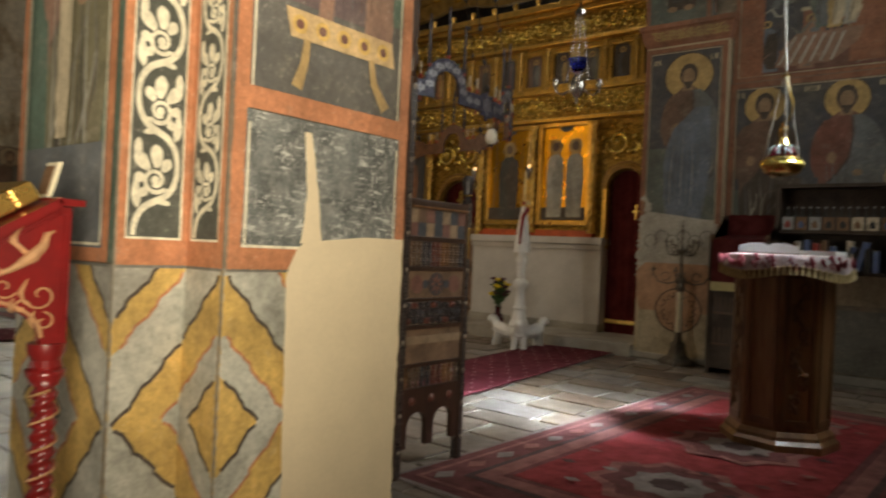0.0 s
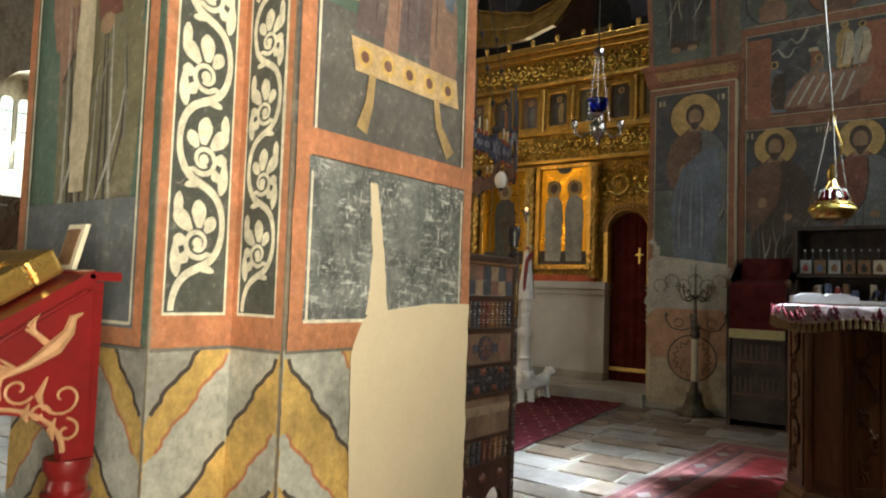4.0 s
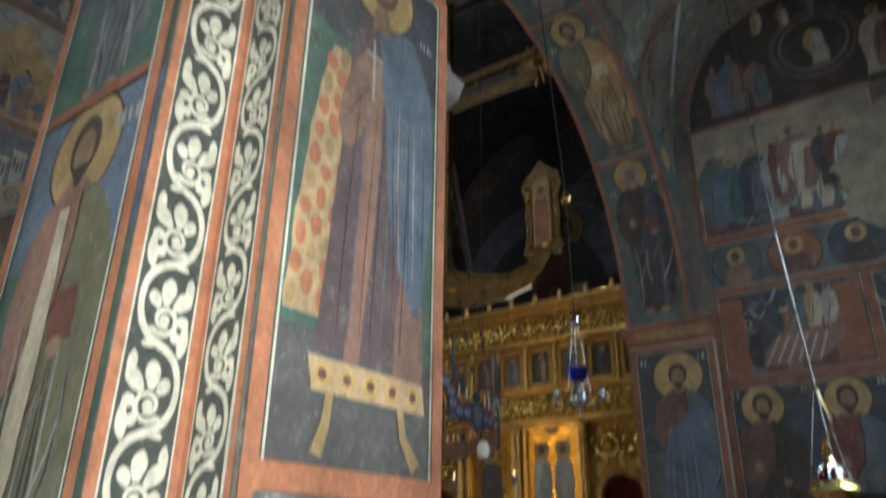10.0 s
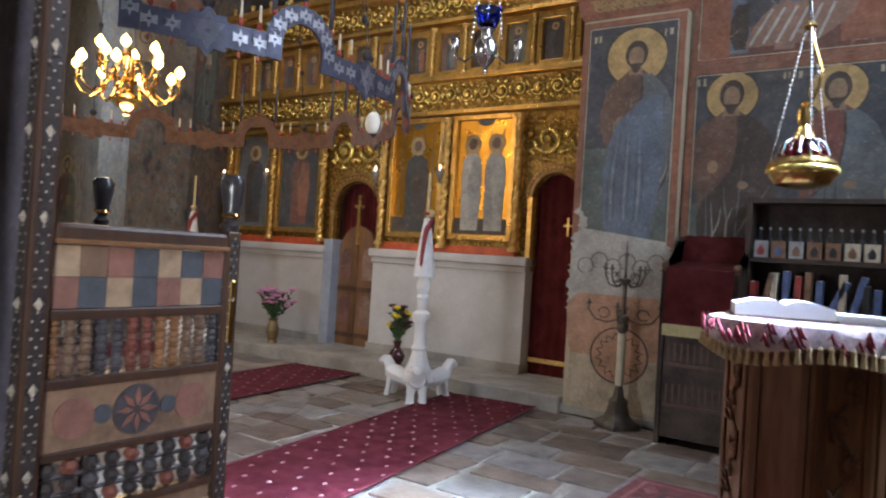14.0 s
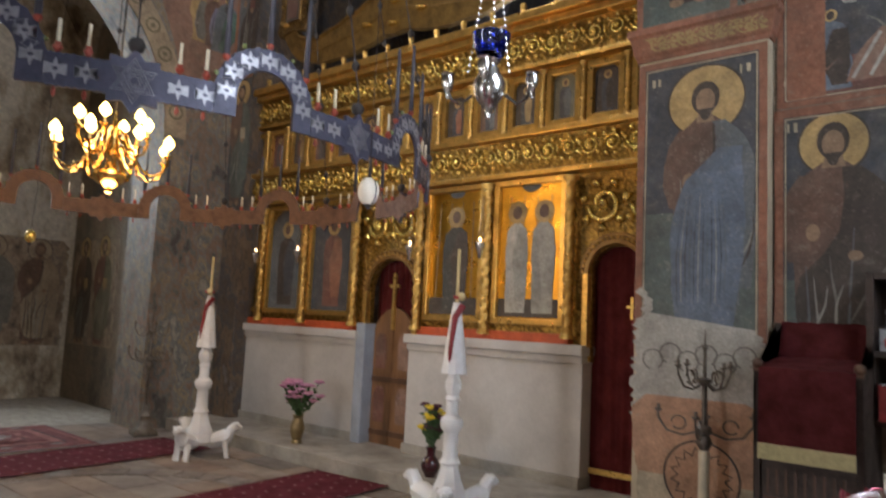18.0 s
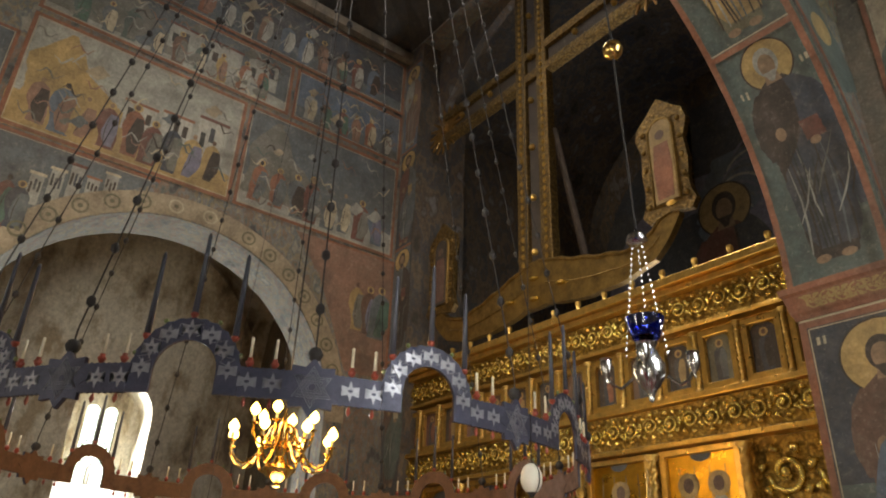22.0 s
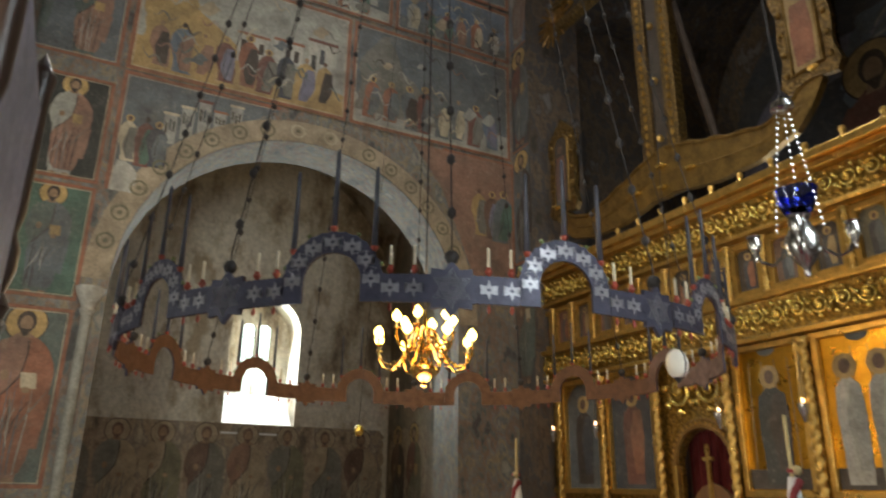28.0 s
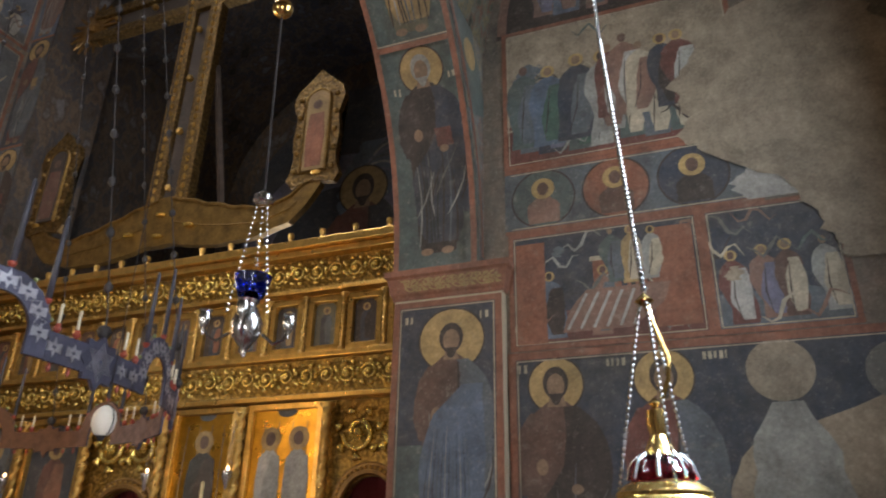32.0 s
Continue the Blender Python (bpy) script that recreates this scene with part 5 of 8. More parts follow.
p.saint(1.1, 0.0, 1.75, "maroon", "olive", "ochre", width=1.2)
# painting behind the screen
p = Painting("sooty apse painting of a large haloed figure", (-6.3, 5.18, 3.5), WEST)
p.rows("dark_ground", [(0, 0, 6.1), (3.5, 0, 6.1), (5.5, 0.8, 5.3), (6.8, 2.2, 3.9)], "navy", 18)
p.stroke("painted_arch", arc(2.5, 3.2, 1.75, 0, 180, 24), 0.7, "lilac")
p.rows("pale_drapery", [(3.9, 2.6, 3.2), (4.4, 2.5, 3.7), (5.0, 2.7, 3.9), (5.5, 3.0, 3.7)], "blue", 16, 0.05)
for k in range(9):
    p.stroke("painted_fold", arc(3.1 + 0.09 * k, 4.1 + 0.13 * k, 0.5, 20 + 5 * k, 150, 12), [0.01] + [0.05] * 11 + [0.01], ("ash", "slate", "lilac")[k % 3])
for k in range(5):
    p.stroke("cloud", arc(5.0 + 0.25 * k, 3.3 - 0.45 * k, 0.4, 20, 170, 14), [0.02] + [0.12] * 13 + [0.02], "ash" if k % 2 else "blue")
p.disc("medallion_rim", 5.1, 2.6, 0.75, "ash")
p.disc("medallion", 5.1, 2.6, 0.68, "slate")
p.saint(3.05, 0.3, 4.6, "maroon", "navy", "ochre", width=1.3)
# faded bands on the wall pier
p = Painting("faded painted panels on the wall pier", (3.376, -6.42, 0.0), Matrix(((0, 1, 0), (-1, 0, 0), (0, 0, 1))))
p.block("plaster_foot", 0.02, 0.53, 0.0, 1.93, "bare", 0.004)
p.rows("grey_panel", [(1.39, 0.10, 0.50), (1.6, 0.08, 0.52), (1.91, 0.07, 0.52)], "grey", 12, 0.012)
p.rows("grey_panel", [(1.12, 0.13, 0.19), (1.17, 0.10, 0.26), (1.25, 0.08, 0.33), (1.34, 0.08, 0.34)], "grey", 12, 0.015)
p.block("red_band", 0.06, 0.53, 1.345, 1.378, "rose", 0.004)


# aisle vault: faded figures, painted groins and a patch of bare plaster
def on_vault(u, v, h):
    a = 6.1 + math.sqrt(max(0, 1.67 ** 2 - (u - 2.43) ** 2))
    b = 4.05 + math.sqrt(max(0, 3.0 ** 2 - (v + 2.9) ** 2))
    return V((u, v, max(a, b) - h - 0.004))


p = Painting("faded figures and ornament painted on the aisle vault", (0, 0, 0), WEST, lift=0.004, place=on_vault)
for s in (-1, 1):
    p.stroke("painted_groin", [(2.43 + s * 1.55 * (1 - t), -2.9 + 2.78 * (1 - t)) for t in np.linspace(0, 1, 26)], 0.06, "ash")
    p.stroke("painted_groin", [(2.43 + s * 1.55 * (1 - t), -2.9 - 2.78 * (1 - t)) for t in np.linspace(0, 1, 26)], 0.06, "ash")
for u, v, H, robe, mantle in ((1.95, -1.25, 1.0, "maroon", "rose"), (2.75, -1.35, 0.95, "olive", "ash"), (2.3, -2.55, 0.8, "ochre", "rose"), (2.4, -4.6, 1.1, "brown", "teal")):
    p.saint(u, v, H, robe, mantle, "ochre", width=1.3)
p.stroke("painted_band", [(0.80 + 0.1 * k, -1.05) for k in range(33)], 0.05, "red")
p.rows("bare_patch", [(-2.22, 2.05, 2.12), (-2.08, 1.94, 2.30), (-1.95, 1.86, 2.40), (-1.82, 1.90, 2.36), (-1.7, 1.92, 2.16), (-1.56, 2.0, 2.06)], "white", 14, 0.03)
p = Painting("bold painted figures on the vault over the side door", (0, 0, 0), WEST, lift=0.004, place=on_vault)
for k in range(7):
    p.stroke("painted_fold", [(1.05 + 0.10 * k, -1.9 + 0.14 * k), (1.15 + 0.09 * k, -1.6 + 0.12 * k), (1.1 + 0.11 * k, -1.3 + 0.12 * k)], [0.02, 0.07, 0.02], ("teal", "ochre", "white", "rose", "olive", "green", "cream")[k])

# ---- icon screen ----
SY = 0.78
RED_PAINT = mat("vermilion_paint", (0.50, 0.09, 0.025), 0.5, 0, 0.25, 8, 60, 0.15)
BOLE = mat("dark_gilt_ground", (0.30, 0.16, 0.04), 0.45, 0.6, 0.4, 9, 70, 0.4, 0.006)
CURTAIN = mat("dark_red_curtain", (0.17, 0.012, 0.012), 0.8, 0, 0.3, 7, 140, 0.25, 0.003)
SILVER = mat("old_silver", (0.62, 0.60, 0.56), 0.25, 1.0, 0.2, 15, 90, 0.2, 0.002)
BRASS = mat("polished_brass", (0.78, 0.52, 0.17), 0.2, 1.0, 0.2, 15, 90, 0.15, 0.002)
screen = thing("icon_screen", 0, SY, 0.14, "tall carved and gilded wooden icon screen on a marble parapet", "icon screen")


def leafy(w, h, depth, seed, turns=2):
    """One length of gilded relief: scrolling stems with leaves and a flower, standing proud."""
    r = random.Random(seed)
    bm = bmesh.new()
    for k in range(turns):
        cx, side = w * (k + 0.5) / turns, 1 if k % 2 else -1
        R = min(w / turns, h) * 0.40
        pts = []
        for i in range(15):
            a, q = radians(180 - 38 * i) * side, R * (1 - i / 18)
            pts.append((cx + q * math.cos(a), -depth * (0.5 + 0.5 * i / 15), h / 2 + q * math.sin(a)))
        tube(pts, [0.020 * h / 0.4] * 10 + [0.016, 0.014, 0.012, 0.010, 0.006], 5, bm)
        ball(R * 0.28, (cx, -depth, h / 2), bm, 8)
        for j in range(7):
            a = radians(51 * j + 20 * k)
            u, v = cx + R * 1.05 * math.cos(a), h / 2 + R * 1.05 * math.sin(a)
            leaf = [(u, -depth * 0.3, v), (u + 0.10 * h * math.cos(a + 0.9), -depth * 0.9, v + 0.10 * h * math.sin(a + 0.9)), (u + 0.2 * h * math.cos(a + 1.3), -depth * 0.5, v + 0.2 * h * math.sin(a + 1.3))]
            tube(leaf, [0.012, 0.030 * h / 0.4, 0.004], 5, bm)
    me = bpy.data.meshes.new("gilt_scroll")
    bm.to_mesh(me)
    bm.free()
    me.shade_smooth()
    me.materials.append(GOLD_LIGHT)
    return me


def twisted(r, h, turns=5, seg=8, n=40, base=0.05):
    """A rope-twisted column with base and capital."""
    bm = bmesh.new()
    rings = []
    for i in range(n + 1):
        z = base + (h - 2 * base) * i / n
        tw = 6.28319 * turns * i / n
        rings.append([bm.verts.new((r * (1 + 0.22 * math.cos(2 * 6.28319 * k / seg)) * math.cos(6.28319 * k / seg + tw), r * (1 + 0.22 * math.cos(2 * 6.28319 * k / seg)) * math.sin(6.28319 * k / seg + tw), z)) for k in range(seg)])
    for a, b in zip(rings, rings[1:]):
        for k in range(seg):
            bm.faces.new((a[k], a[(k + 1) % seg], b[(k + 1) % seg], b[k]))
    lathe([(r * 1.5, 0), (r * 1.5, base * 0.5), (r * 1.15, base)], 10, bm)
    lathe([(r * 1.1, h - base), (r * 1.6, h - base * 0.4), (r * 1.7, h)], 10, bm)
    me = bpy.data.meshes.new("column")
    bm.to_mesh(me)
    bm.free()
    me.shade_smooth()
    me.materials.append(GOLD_PLAIN)
    return me


# marble parapet, two slabs with moulded tops
for x0, x1 in ((-6.2, -3.82), (-3.0, -0.86)):
    t = thing("marble_parapet", x0, 0.74, 0.14, "pale worn marble parapet slab with moulded top", "parapet", "parapet of the icon screen")
    part("slab", box(0, x1 - x0, 0.02, 0.22, 0, 1.1, None, 0.006), MARBLE, t)
    part("moulding", box(-0.01, x1 - x0 + 0.01, -0.01, 0.24, 1.1, 1.17, None, 0.012), MARBLE, t)
    part("top", box(-0.03, x1 - x0 + 0.03, -0.05, 0.25, 1.172, 1.27, None, 0.015), MARBLE, t)
    part("plinth", box(-0.01, x1 - x0 + 0.01, -0.02, 0.23, -0.01, 0.1, None, 0.01), STEP_STONE, t)
t = thing("marble_jamb", -3.74, 0.80, 0.14, "bluish grey marble door jamb", "door jamb")
part("post", box(-0.075, 0.075, -0.08, 0.14, -0.01, 1.36, None, 0.008), MARBLE_GREY, t)

# gilded field, in bays
zb = 1.27
def sc(name, bm, m, label="", parent=None, smooth=False):
    return part(name, bm, m, parent or screen, label, smooth)


COLS = [-6.30, -5.78, -4.88, -3.92, -2.90, -1.97, -1.01]
for a, b in zip(COLS[:2] + COLS[2:3], COLS[1:4]):
    sc("red_sill", box(a, b, -0.02, 0.14, zb, zb + 0.09, None, 0.005), RED_PAINT, "vermilion painted sill")
for a, b in zip(COLS[4:6], COLS[5:7]):
    sc("red_sill", box(a, b, -0.02, 0.14, zb, zb + 0.09, None, 0.005), RED_PAINT, "vermilion painted sill")
col_me = twisted(0.045, 1.52, 6)
for x in COLS:
    share("column", col_me, screen, Matrix.Translation((x, -0.05, zb + 0.05)))


def icon(x0, x1, z0, z1, y, ground, robe, mantle, label, two=False, dark=False):
    """A painted icon in a gilt round-headed frame."""
    ic = part("icon", box(x0, x1, y + 0.02, y + 0.05, z0, z1), P[ground] if isinstance(ground, str) else ground, screen, label)
    w, h = x1 - x0, z1 - z0
    f = bmesh.new()
    for a, b, c, d in ((x0 - 0.03, x0 + 0.03, z0, z1), (x1 - 0.03, x1 + 0.03, z0, z1), (x0 - 0.03, x1 + 0.03, z0 - 0.03, z0 + 0.03), (x0 - 0.03, x1 + 0.03, z1 - 0.03, z1 + 0.03)):
        box(a, b, y - 0.03, y + 0.03, c, d, f, 0.008)
    part("frame", f, GOLD_PLAIN, ic)
    head = bmesh.new()
    n = 12
    for i in range(n):
        a, b = math.pi * (1 - i / n), math.pi * (1 - (i + 1) / n)
        p1, p2 = (x0 + w / 2 + 0.44 * w * math.cos(a), z1 - 0.50 * w + 0.44 * w * math.sin(a)), (x0 + w / 2 + 0.44 * w * math.cos(b), z1 - 0.50 * w + 0.44 * w * math.sin(b))
        head.faces.new([head.verts.new((u, y - 0.005, v)) for u, v in (p1, p2, (p2[0], z1), (p1[0], z1))])
    if dark:
        head.free()
    else:
        part("carved_head", head, GOLD, ic)
    pt = Painting("", None, None, "", 0.0, lambda u, v, hh: V((u, y + 0.019 - hh, v)), "", ic)
    if dark:
        for k in range(4):
            pt.stroke("gilt_fold", [(x0 + (0.15 + 0.22 * k) * w, z0 + 0.1 * h), (x0 + (0.2 + 0.2 * k) * w, z0 + 0.9 * h)], 0.012, "ochre")
        pt.rows("dark_foot", [(z0 + 0.03 * h, x0 + 0.03 * w, x1 - 0.03 * w), (z0 + 0.16 * h, x0 + 0.03 * w, x1 - 0.03 * w)], "umber", 6, 0.01)
        pt.disc("lunette", x0 + 0.5 * w, z1 - 0.03, 0.14 * w, "slate", 0.09 * w, 6)
    us = (x0 + 0.30 * w, x0 + 0.70 * w) if two else (x0 + 0.5 * w,)
    for k, u in enumerate(us):
        H = 0.82 * h
        b = z0 + 0.06 * h
        q = 0.13 * H if not two else 0.10 * H
        if w / h > 0.75:
            q *= 1.15
        pt.rows("robe", [(b, u - q, u + q), (b + 0.55 * H, u - 1.2 * q, u + 1.2 * q), (b + 0.74 * H, u - q, u + q), (b + 0.80 * H, u - 0.3 * q, u + 0.3 * q)], robe if k == 0 else mantle, 10)
        pt.rows("mantle", [(b + 0.1 * H, u, u + q), (b + 0.5 * H, u - 0.4 * q, u + 1.2 * q), (b + 0.74 * H, u + 0.2 * q, u + q)], mantle if k == 0 else robe, 8)
        pt.disc("halo", u, b + 0.88 * H, 0.10 * H, "gold", None, 9)
        pt.disc("head", u, b + 0.88 * H, 0.048 * H, "brown", 0.06 * H, 8)
    return ic


ICON_GOLD = mat("icon_gold_ground", (0.62, 0.34, 0.04), 0.30, 0.95, 0.25, 6, 60, 0.2, 0.003)
icon(-5.70, -4.97, 1.46, 2.84, 0, "slate", "umber", "navy", "dark old icon with a faded figure")
icon(-4.80, -4.01, 1.46, 2.84, 0, "navy", "maroon", "red", "old icon of a seated figure in red")
icon(-2.80, -2.06, 1.46, 2.84, 0, ICON_GOLD, "black", "umber", "old icon of a dark robed figure on gold", dark=True)
icon(-1.88, -1.10, 1.46, 2.84, 0, ICON_GOLD, "white", "ash", "bright gold icon of two pale robed figures", True, True)
# umber and black put the end bay's shade into this icon's paint
icon(-6.25, -5.86, 1.46, 2.84, 0.06, "umber", "umber", "black", "dark icon at the screen's end, shadow painted into its colours")
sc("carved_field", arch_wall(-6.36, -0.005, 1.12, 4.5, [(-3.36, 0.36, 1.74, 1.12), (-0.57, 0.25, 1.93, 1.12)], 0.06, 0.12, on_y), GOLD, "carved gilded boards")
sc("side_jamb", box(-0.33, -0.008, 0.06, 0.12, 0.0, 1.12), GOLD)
for cx, r, zs in ((-3.36, 0.40, 1.74), (-0.57, 0.29, 1.93)):
    hood = bmesh.new()
    tube([(cx + (r + 0.0) * math.cos(radians(a)), 0.02, zs + r * math.sin(radians(a))) for a in range(0, 181, 9)], 0.035, 6, hood)
    tube([(cx + (r + 0.06) * math.cos(radians(a)), 0.035, zs + (r + 0.06) * math.sin(radians(a))) for a in range(0, 181, 9)], 0.022, 6, hood)
    sc("door_hood", hood, BOLE, "gilded moulding round the door head", None, True)
    beads = bmesh.new()
    for a in range(6, 180, 9):
        ball(0.018, (cx + (r + 0.03) * math.cos(radians(a)), 0.0, zs + (r + 0.03) * math.sin(radians(a))), beads, 6)
    sc("door_hood_beading", beads, GOLD_PLAIN, "", None, True)
    for s in (-1, 1):
        sc("door_jamb", box(cx + s * r - 0.03, cx + s * r + 0.03, -0.01, 0.06, zs - 0.7, zs, None, 0.008), GOLD_PLAIN)
# carved fields over the doors
for x0, x1, z0, z1, s in ((-3.84, -2.98, 2.2, 2.85, 3), (-0.93, -0.05, 2.28, 2.85, 5)):
    n = max(1, int((x1 - x0) / 0.42))
    me = leafy((x1 - x0) / n, z1 - z0, 0.035, s, 1)
    for k in range(n):
        share("gilt_scroll", me, screen, Matrix.Translation((x0 + (x1 - x0) * k / n, 0.055, z0)))
# friezes and cornices
FR = [leafy(0.45, 0.30, 0.04, 60 + k, 2) for k in range(3)]
for z0, y0 in ((2.94, -0.06), (4.03, -0.04)):
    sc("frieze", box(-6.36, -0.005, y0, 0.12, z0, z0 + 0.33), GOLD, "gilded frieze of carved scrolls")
    for k in range(14):
        share("gilt_scroll", FR[k % 3], screen, Matrix.Translation((-6.34 + 0.452 * k, y0 - 0.001, z0 + 0.015)))
for z0, d, h in ((2.88, 0.10, 0.05), (3.275, 0.13, 0.06), (3.98, 0.08, 0.045), (4.365, 0.14, 0.07), (4.44, 0.20, 0.09)):
    sc("cornice", box(-6.38, -0.005, -d, 0.12, z0, z0 + h, None, 0.012), GOLD_PLAIN)
fin = bpy.data.meshes.new("finial")
bm = lathe([(0.028, 0), (0.034, 0.02), (0.022, 0.05), (0.036, 0.09), (0.030, 0.12)], 8)
bm.to_mesh(fin)
bm.free()
fin.materials.append(GOLD_PLAIN)
for k in range(17):
    share("finial", fin, screen, Matrix.Translation((-6.2 + 0.385 * k, -0.12, 4.53)))
# upper row of small icons
small = twisted(0.026, 0.60, 4, 6, 26, 0.04)
r5 = random.Random(5)
for k in range(15):
    share("small_column", small, screen, Matrix.Translation((-6.32 + 0.45 * k, -0.03, 3.34)))
for k in range(14):
    x = -6.32 + 0.45 * k + 0.225
    icon(x - 0.16, x + 0.16, 3.39, 3.90, 0.0, r5.choice(("brown", "umber", "olive", "maroon")), r5.choice(("maroon", "navy", "green", "red")), r5.choice(("red", "slate", "ochre", "umber")), "small round-headed icon in the upper row")
# lamps' bases: crest, cross and side panels
crest = thing("screen_crest", -3.50, SY + 0.05, 4.66, "gilded boat-shaped crest with upcurled dragon ends", "crest")
# dimmer copy of the carved gilding, with the cross's shade put into it
CROSS_GOLD = carved("shaded_cross_gilding", (0.38, 0.23, 0.07), 0.45, 0.7, 30, 0.02, 0.3)
OLD_GILT = mat("old_gilding", (0.31, 0.19, 0.055), 0.42, 0.75, 0.45, 7, 60, 0.4, 0.006)
CREST_U = (0.0, 0.25, 0.6, 1.1, 1.5, 1.8, 2.02, 2.16)
CREST_UP = (0.95, 0.92, 0.80, 0.66, 0.58, 0.70, 0.86, 0.90)
CREST_LO = (0.30, 0.31, 0.22, 0.20, 0.24, 0.34, 0.52, 0.74)
us_ = [2.16 * i / 24 for i in range(25)]
half_ = [(u, float(np.interp(u, CREST_U, CREST_UP)) + 0.012 * math.sin(17 * u)) for u in us_]
under_ = [(u, float(np.interp(u, CREST_U, CREST_LO)) + 0.010 * math.sin(13 * u)) for u in us_]
bm = bmesh.new()
for s in (-1, 1):
    out = [(s * u, v) for u, v in half_] + [(s * u, v) for u, v in reversed(under_)]
    prism(out if s > 0 else out[::-1], 0.09, lambda u, v, d: V((u, -d, v)), bm)
part("dragon_crest", bm, OLD_GILT, crest)
for s in (-1, 1):
    part("edge_moulding", tube([(s * u, -0.095, v - 0.03) for u, v in half_[1:-2]], [0.022] * 20 + [0.012, 0.006], 6), OLD_GILT, crest, "", True)
    part("scale_line", tube([(s * u, -0.093, 0.45 * v + 0.55 * w) for (u, v), (u2, w) in zip(half_[2:-3], under_[2:-3])], 0.011, 5), OLD_GILT, crest, "", True)
    part("curl_end", lathe([(0.0, -0.02), (0.07, -0.015), (0.09, 0.02), (0.05, 0.05), (0.0, 0.06)], 12, None, (s * 2.10, -0.06, 0.88)), GOLD_PLAIN, crest, "", True)
for x, z in ((-0.45, 0.5), (0.0, 0.42), (0.45, 0.5), (0.0, 0.70)):
    part("boss", lathe([(0.0, -0.03), (0.06, -0.02), (0.075, 0.0), (0.05, 0.03), (0.0, 0.045)], 12, None, (x, -0.10, z)), GOLD_LIGHT, crest, "", True)
cross = thing("great_cross", -3.51, SY + 0.07, 5.0, "tall gilded wooden cross with carved edges", "cross")
part("shaft", box(-0.26, 0.26, -0.02, 0.05, 0, 6.0), P["umber"], cross)
part("beam", box(-2.05, 2.05, -0.021, 0.051, 3.66, 4.10), P["umber"], cross)
for s in (-1, 1):
    part("rail", box(s * 0.215 - 0.10, s * 0.215 + 0.10, -0.09, 0.06, 0.3, 6.0, None, 0.02), CROSS_GOLD, cross)
    part("rail", box(-2.08, 2.08, -0.088, 0.058, 3.88 + s * 0.21 - 0.075, 3.88 + s * 0.21 + 0.075, None, 0.016), CROSS_GOLD, cross)
    bead = bmesh.new()
    for k in range(44):
        ball(0.028, (s * 0.215, -0.088, 0.5 + 0.125 * k), bead, 6, 1.6)
    tagged(part("beaded_edge", bead, GOLD_PLAIN, cross, "", True), kind="stuff")
for x, z in [(0, 0.75 + 0.82 * k) for k in range(6)] + [(x, 3.88) for x in (-1.6, -0.9, 0.9, 1.6)]:
    part("stud", ball(0.05, (x, -0.09, z), None, 8), GOLD_PLAIN, cross, "", True)
for x, z in ((-2.1, 3.88), (2.1, 3.88), (0, 5.98)):
    hub = part("rayed_end", ball(0.12, (x, -0.03, z), None, 8), BOLE, cross, "", True)
    for a in range(0, 360, 20):
        part("ray", tube([(x, -0.03, z), (x + 0.46 * math.cos(radians(a)), -0.03, z + 0.46 * math.sin(radians(a)))], [0.055, 0.016], 4), BOLE, hub)
part("strut", tube([(0.62, 0.3, 0.1), (0.30, 0.06, 2.6)], 0.05, 6), BEAM, cross)
# left panel: umber field and maroon robe put its shade into the paint
for x, lab in ((-1.44, "tall gilded panel icon of a figure in red"), (-5.46, "tall gilded panel icon with shade painted into its colours")):
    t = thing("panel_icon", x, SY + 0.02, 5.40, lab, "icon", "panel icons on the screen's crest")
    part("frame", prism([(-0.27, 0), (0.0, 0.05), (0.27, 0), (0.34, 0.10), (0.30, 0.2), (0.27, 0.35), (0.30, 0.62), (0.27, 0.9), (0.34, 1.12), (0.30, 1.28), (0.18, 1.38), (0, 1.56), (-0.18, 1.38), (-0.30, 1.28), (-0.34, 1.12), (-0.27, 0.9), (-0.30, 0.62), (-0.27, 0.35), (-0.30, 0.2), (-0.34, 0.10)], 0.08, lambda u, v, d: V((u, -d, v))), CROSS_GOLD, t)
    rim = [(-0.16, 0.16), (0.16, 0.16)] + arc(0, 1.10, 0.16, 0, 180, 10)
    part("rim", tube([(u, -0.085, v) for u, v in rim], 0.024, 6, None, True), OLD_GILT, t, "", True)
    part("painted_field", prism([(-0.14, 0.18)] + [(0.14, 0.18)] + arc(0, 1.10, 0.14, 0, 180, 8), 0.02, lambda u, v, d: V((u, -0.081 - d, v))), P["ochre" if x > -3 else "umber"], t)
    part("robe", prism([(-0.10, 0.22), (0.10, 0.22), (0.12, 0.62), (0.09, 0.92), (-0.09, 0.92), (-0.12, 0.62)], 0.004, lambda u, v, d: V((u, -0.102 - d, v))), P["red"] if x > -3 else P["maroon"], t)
    part("head", prism(arc(0, 1.04, 0.06, 0, 342, 19), 0.004, lambda u, v, d: V((u, -0.102 - d, v))), P["brown"], t)
    for k in range(5):
        for q in (-0.235, 0.235):
            part("rosette", ball(0.035, (q, -0.085, 0.2 + 0.24 * k), None, 8), OLD_GILT, t, "", True)
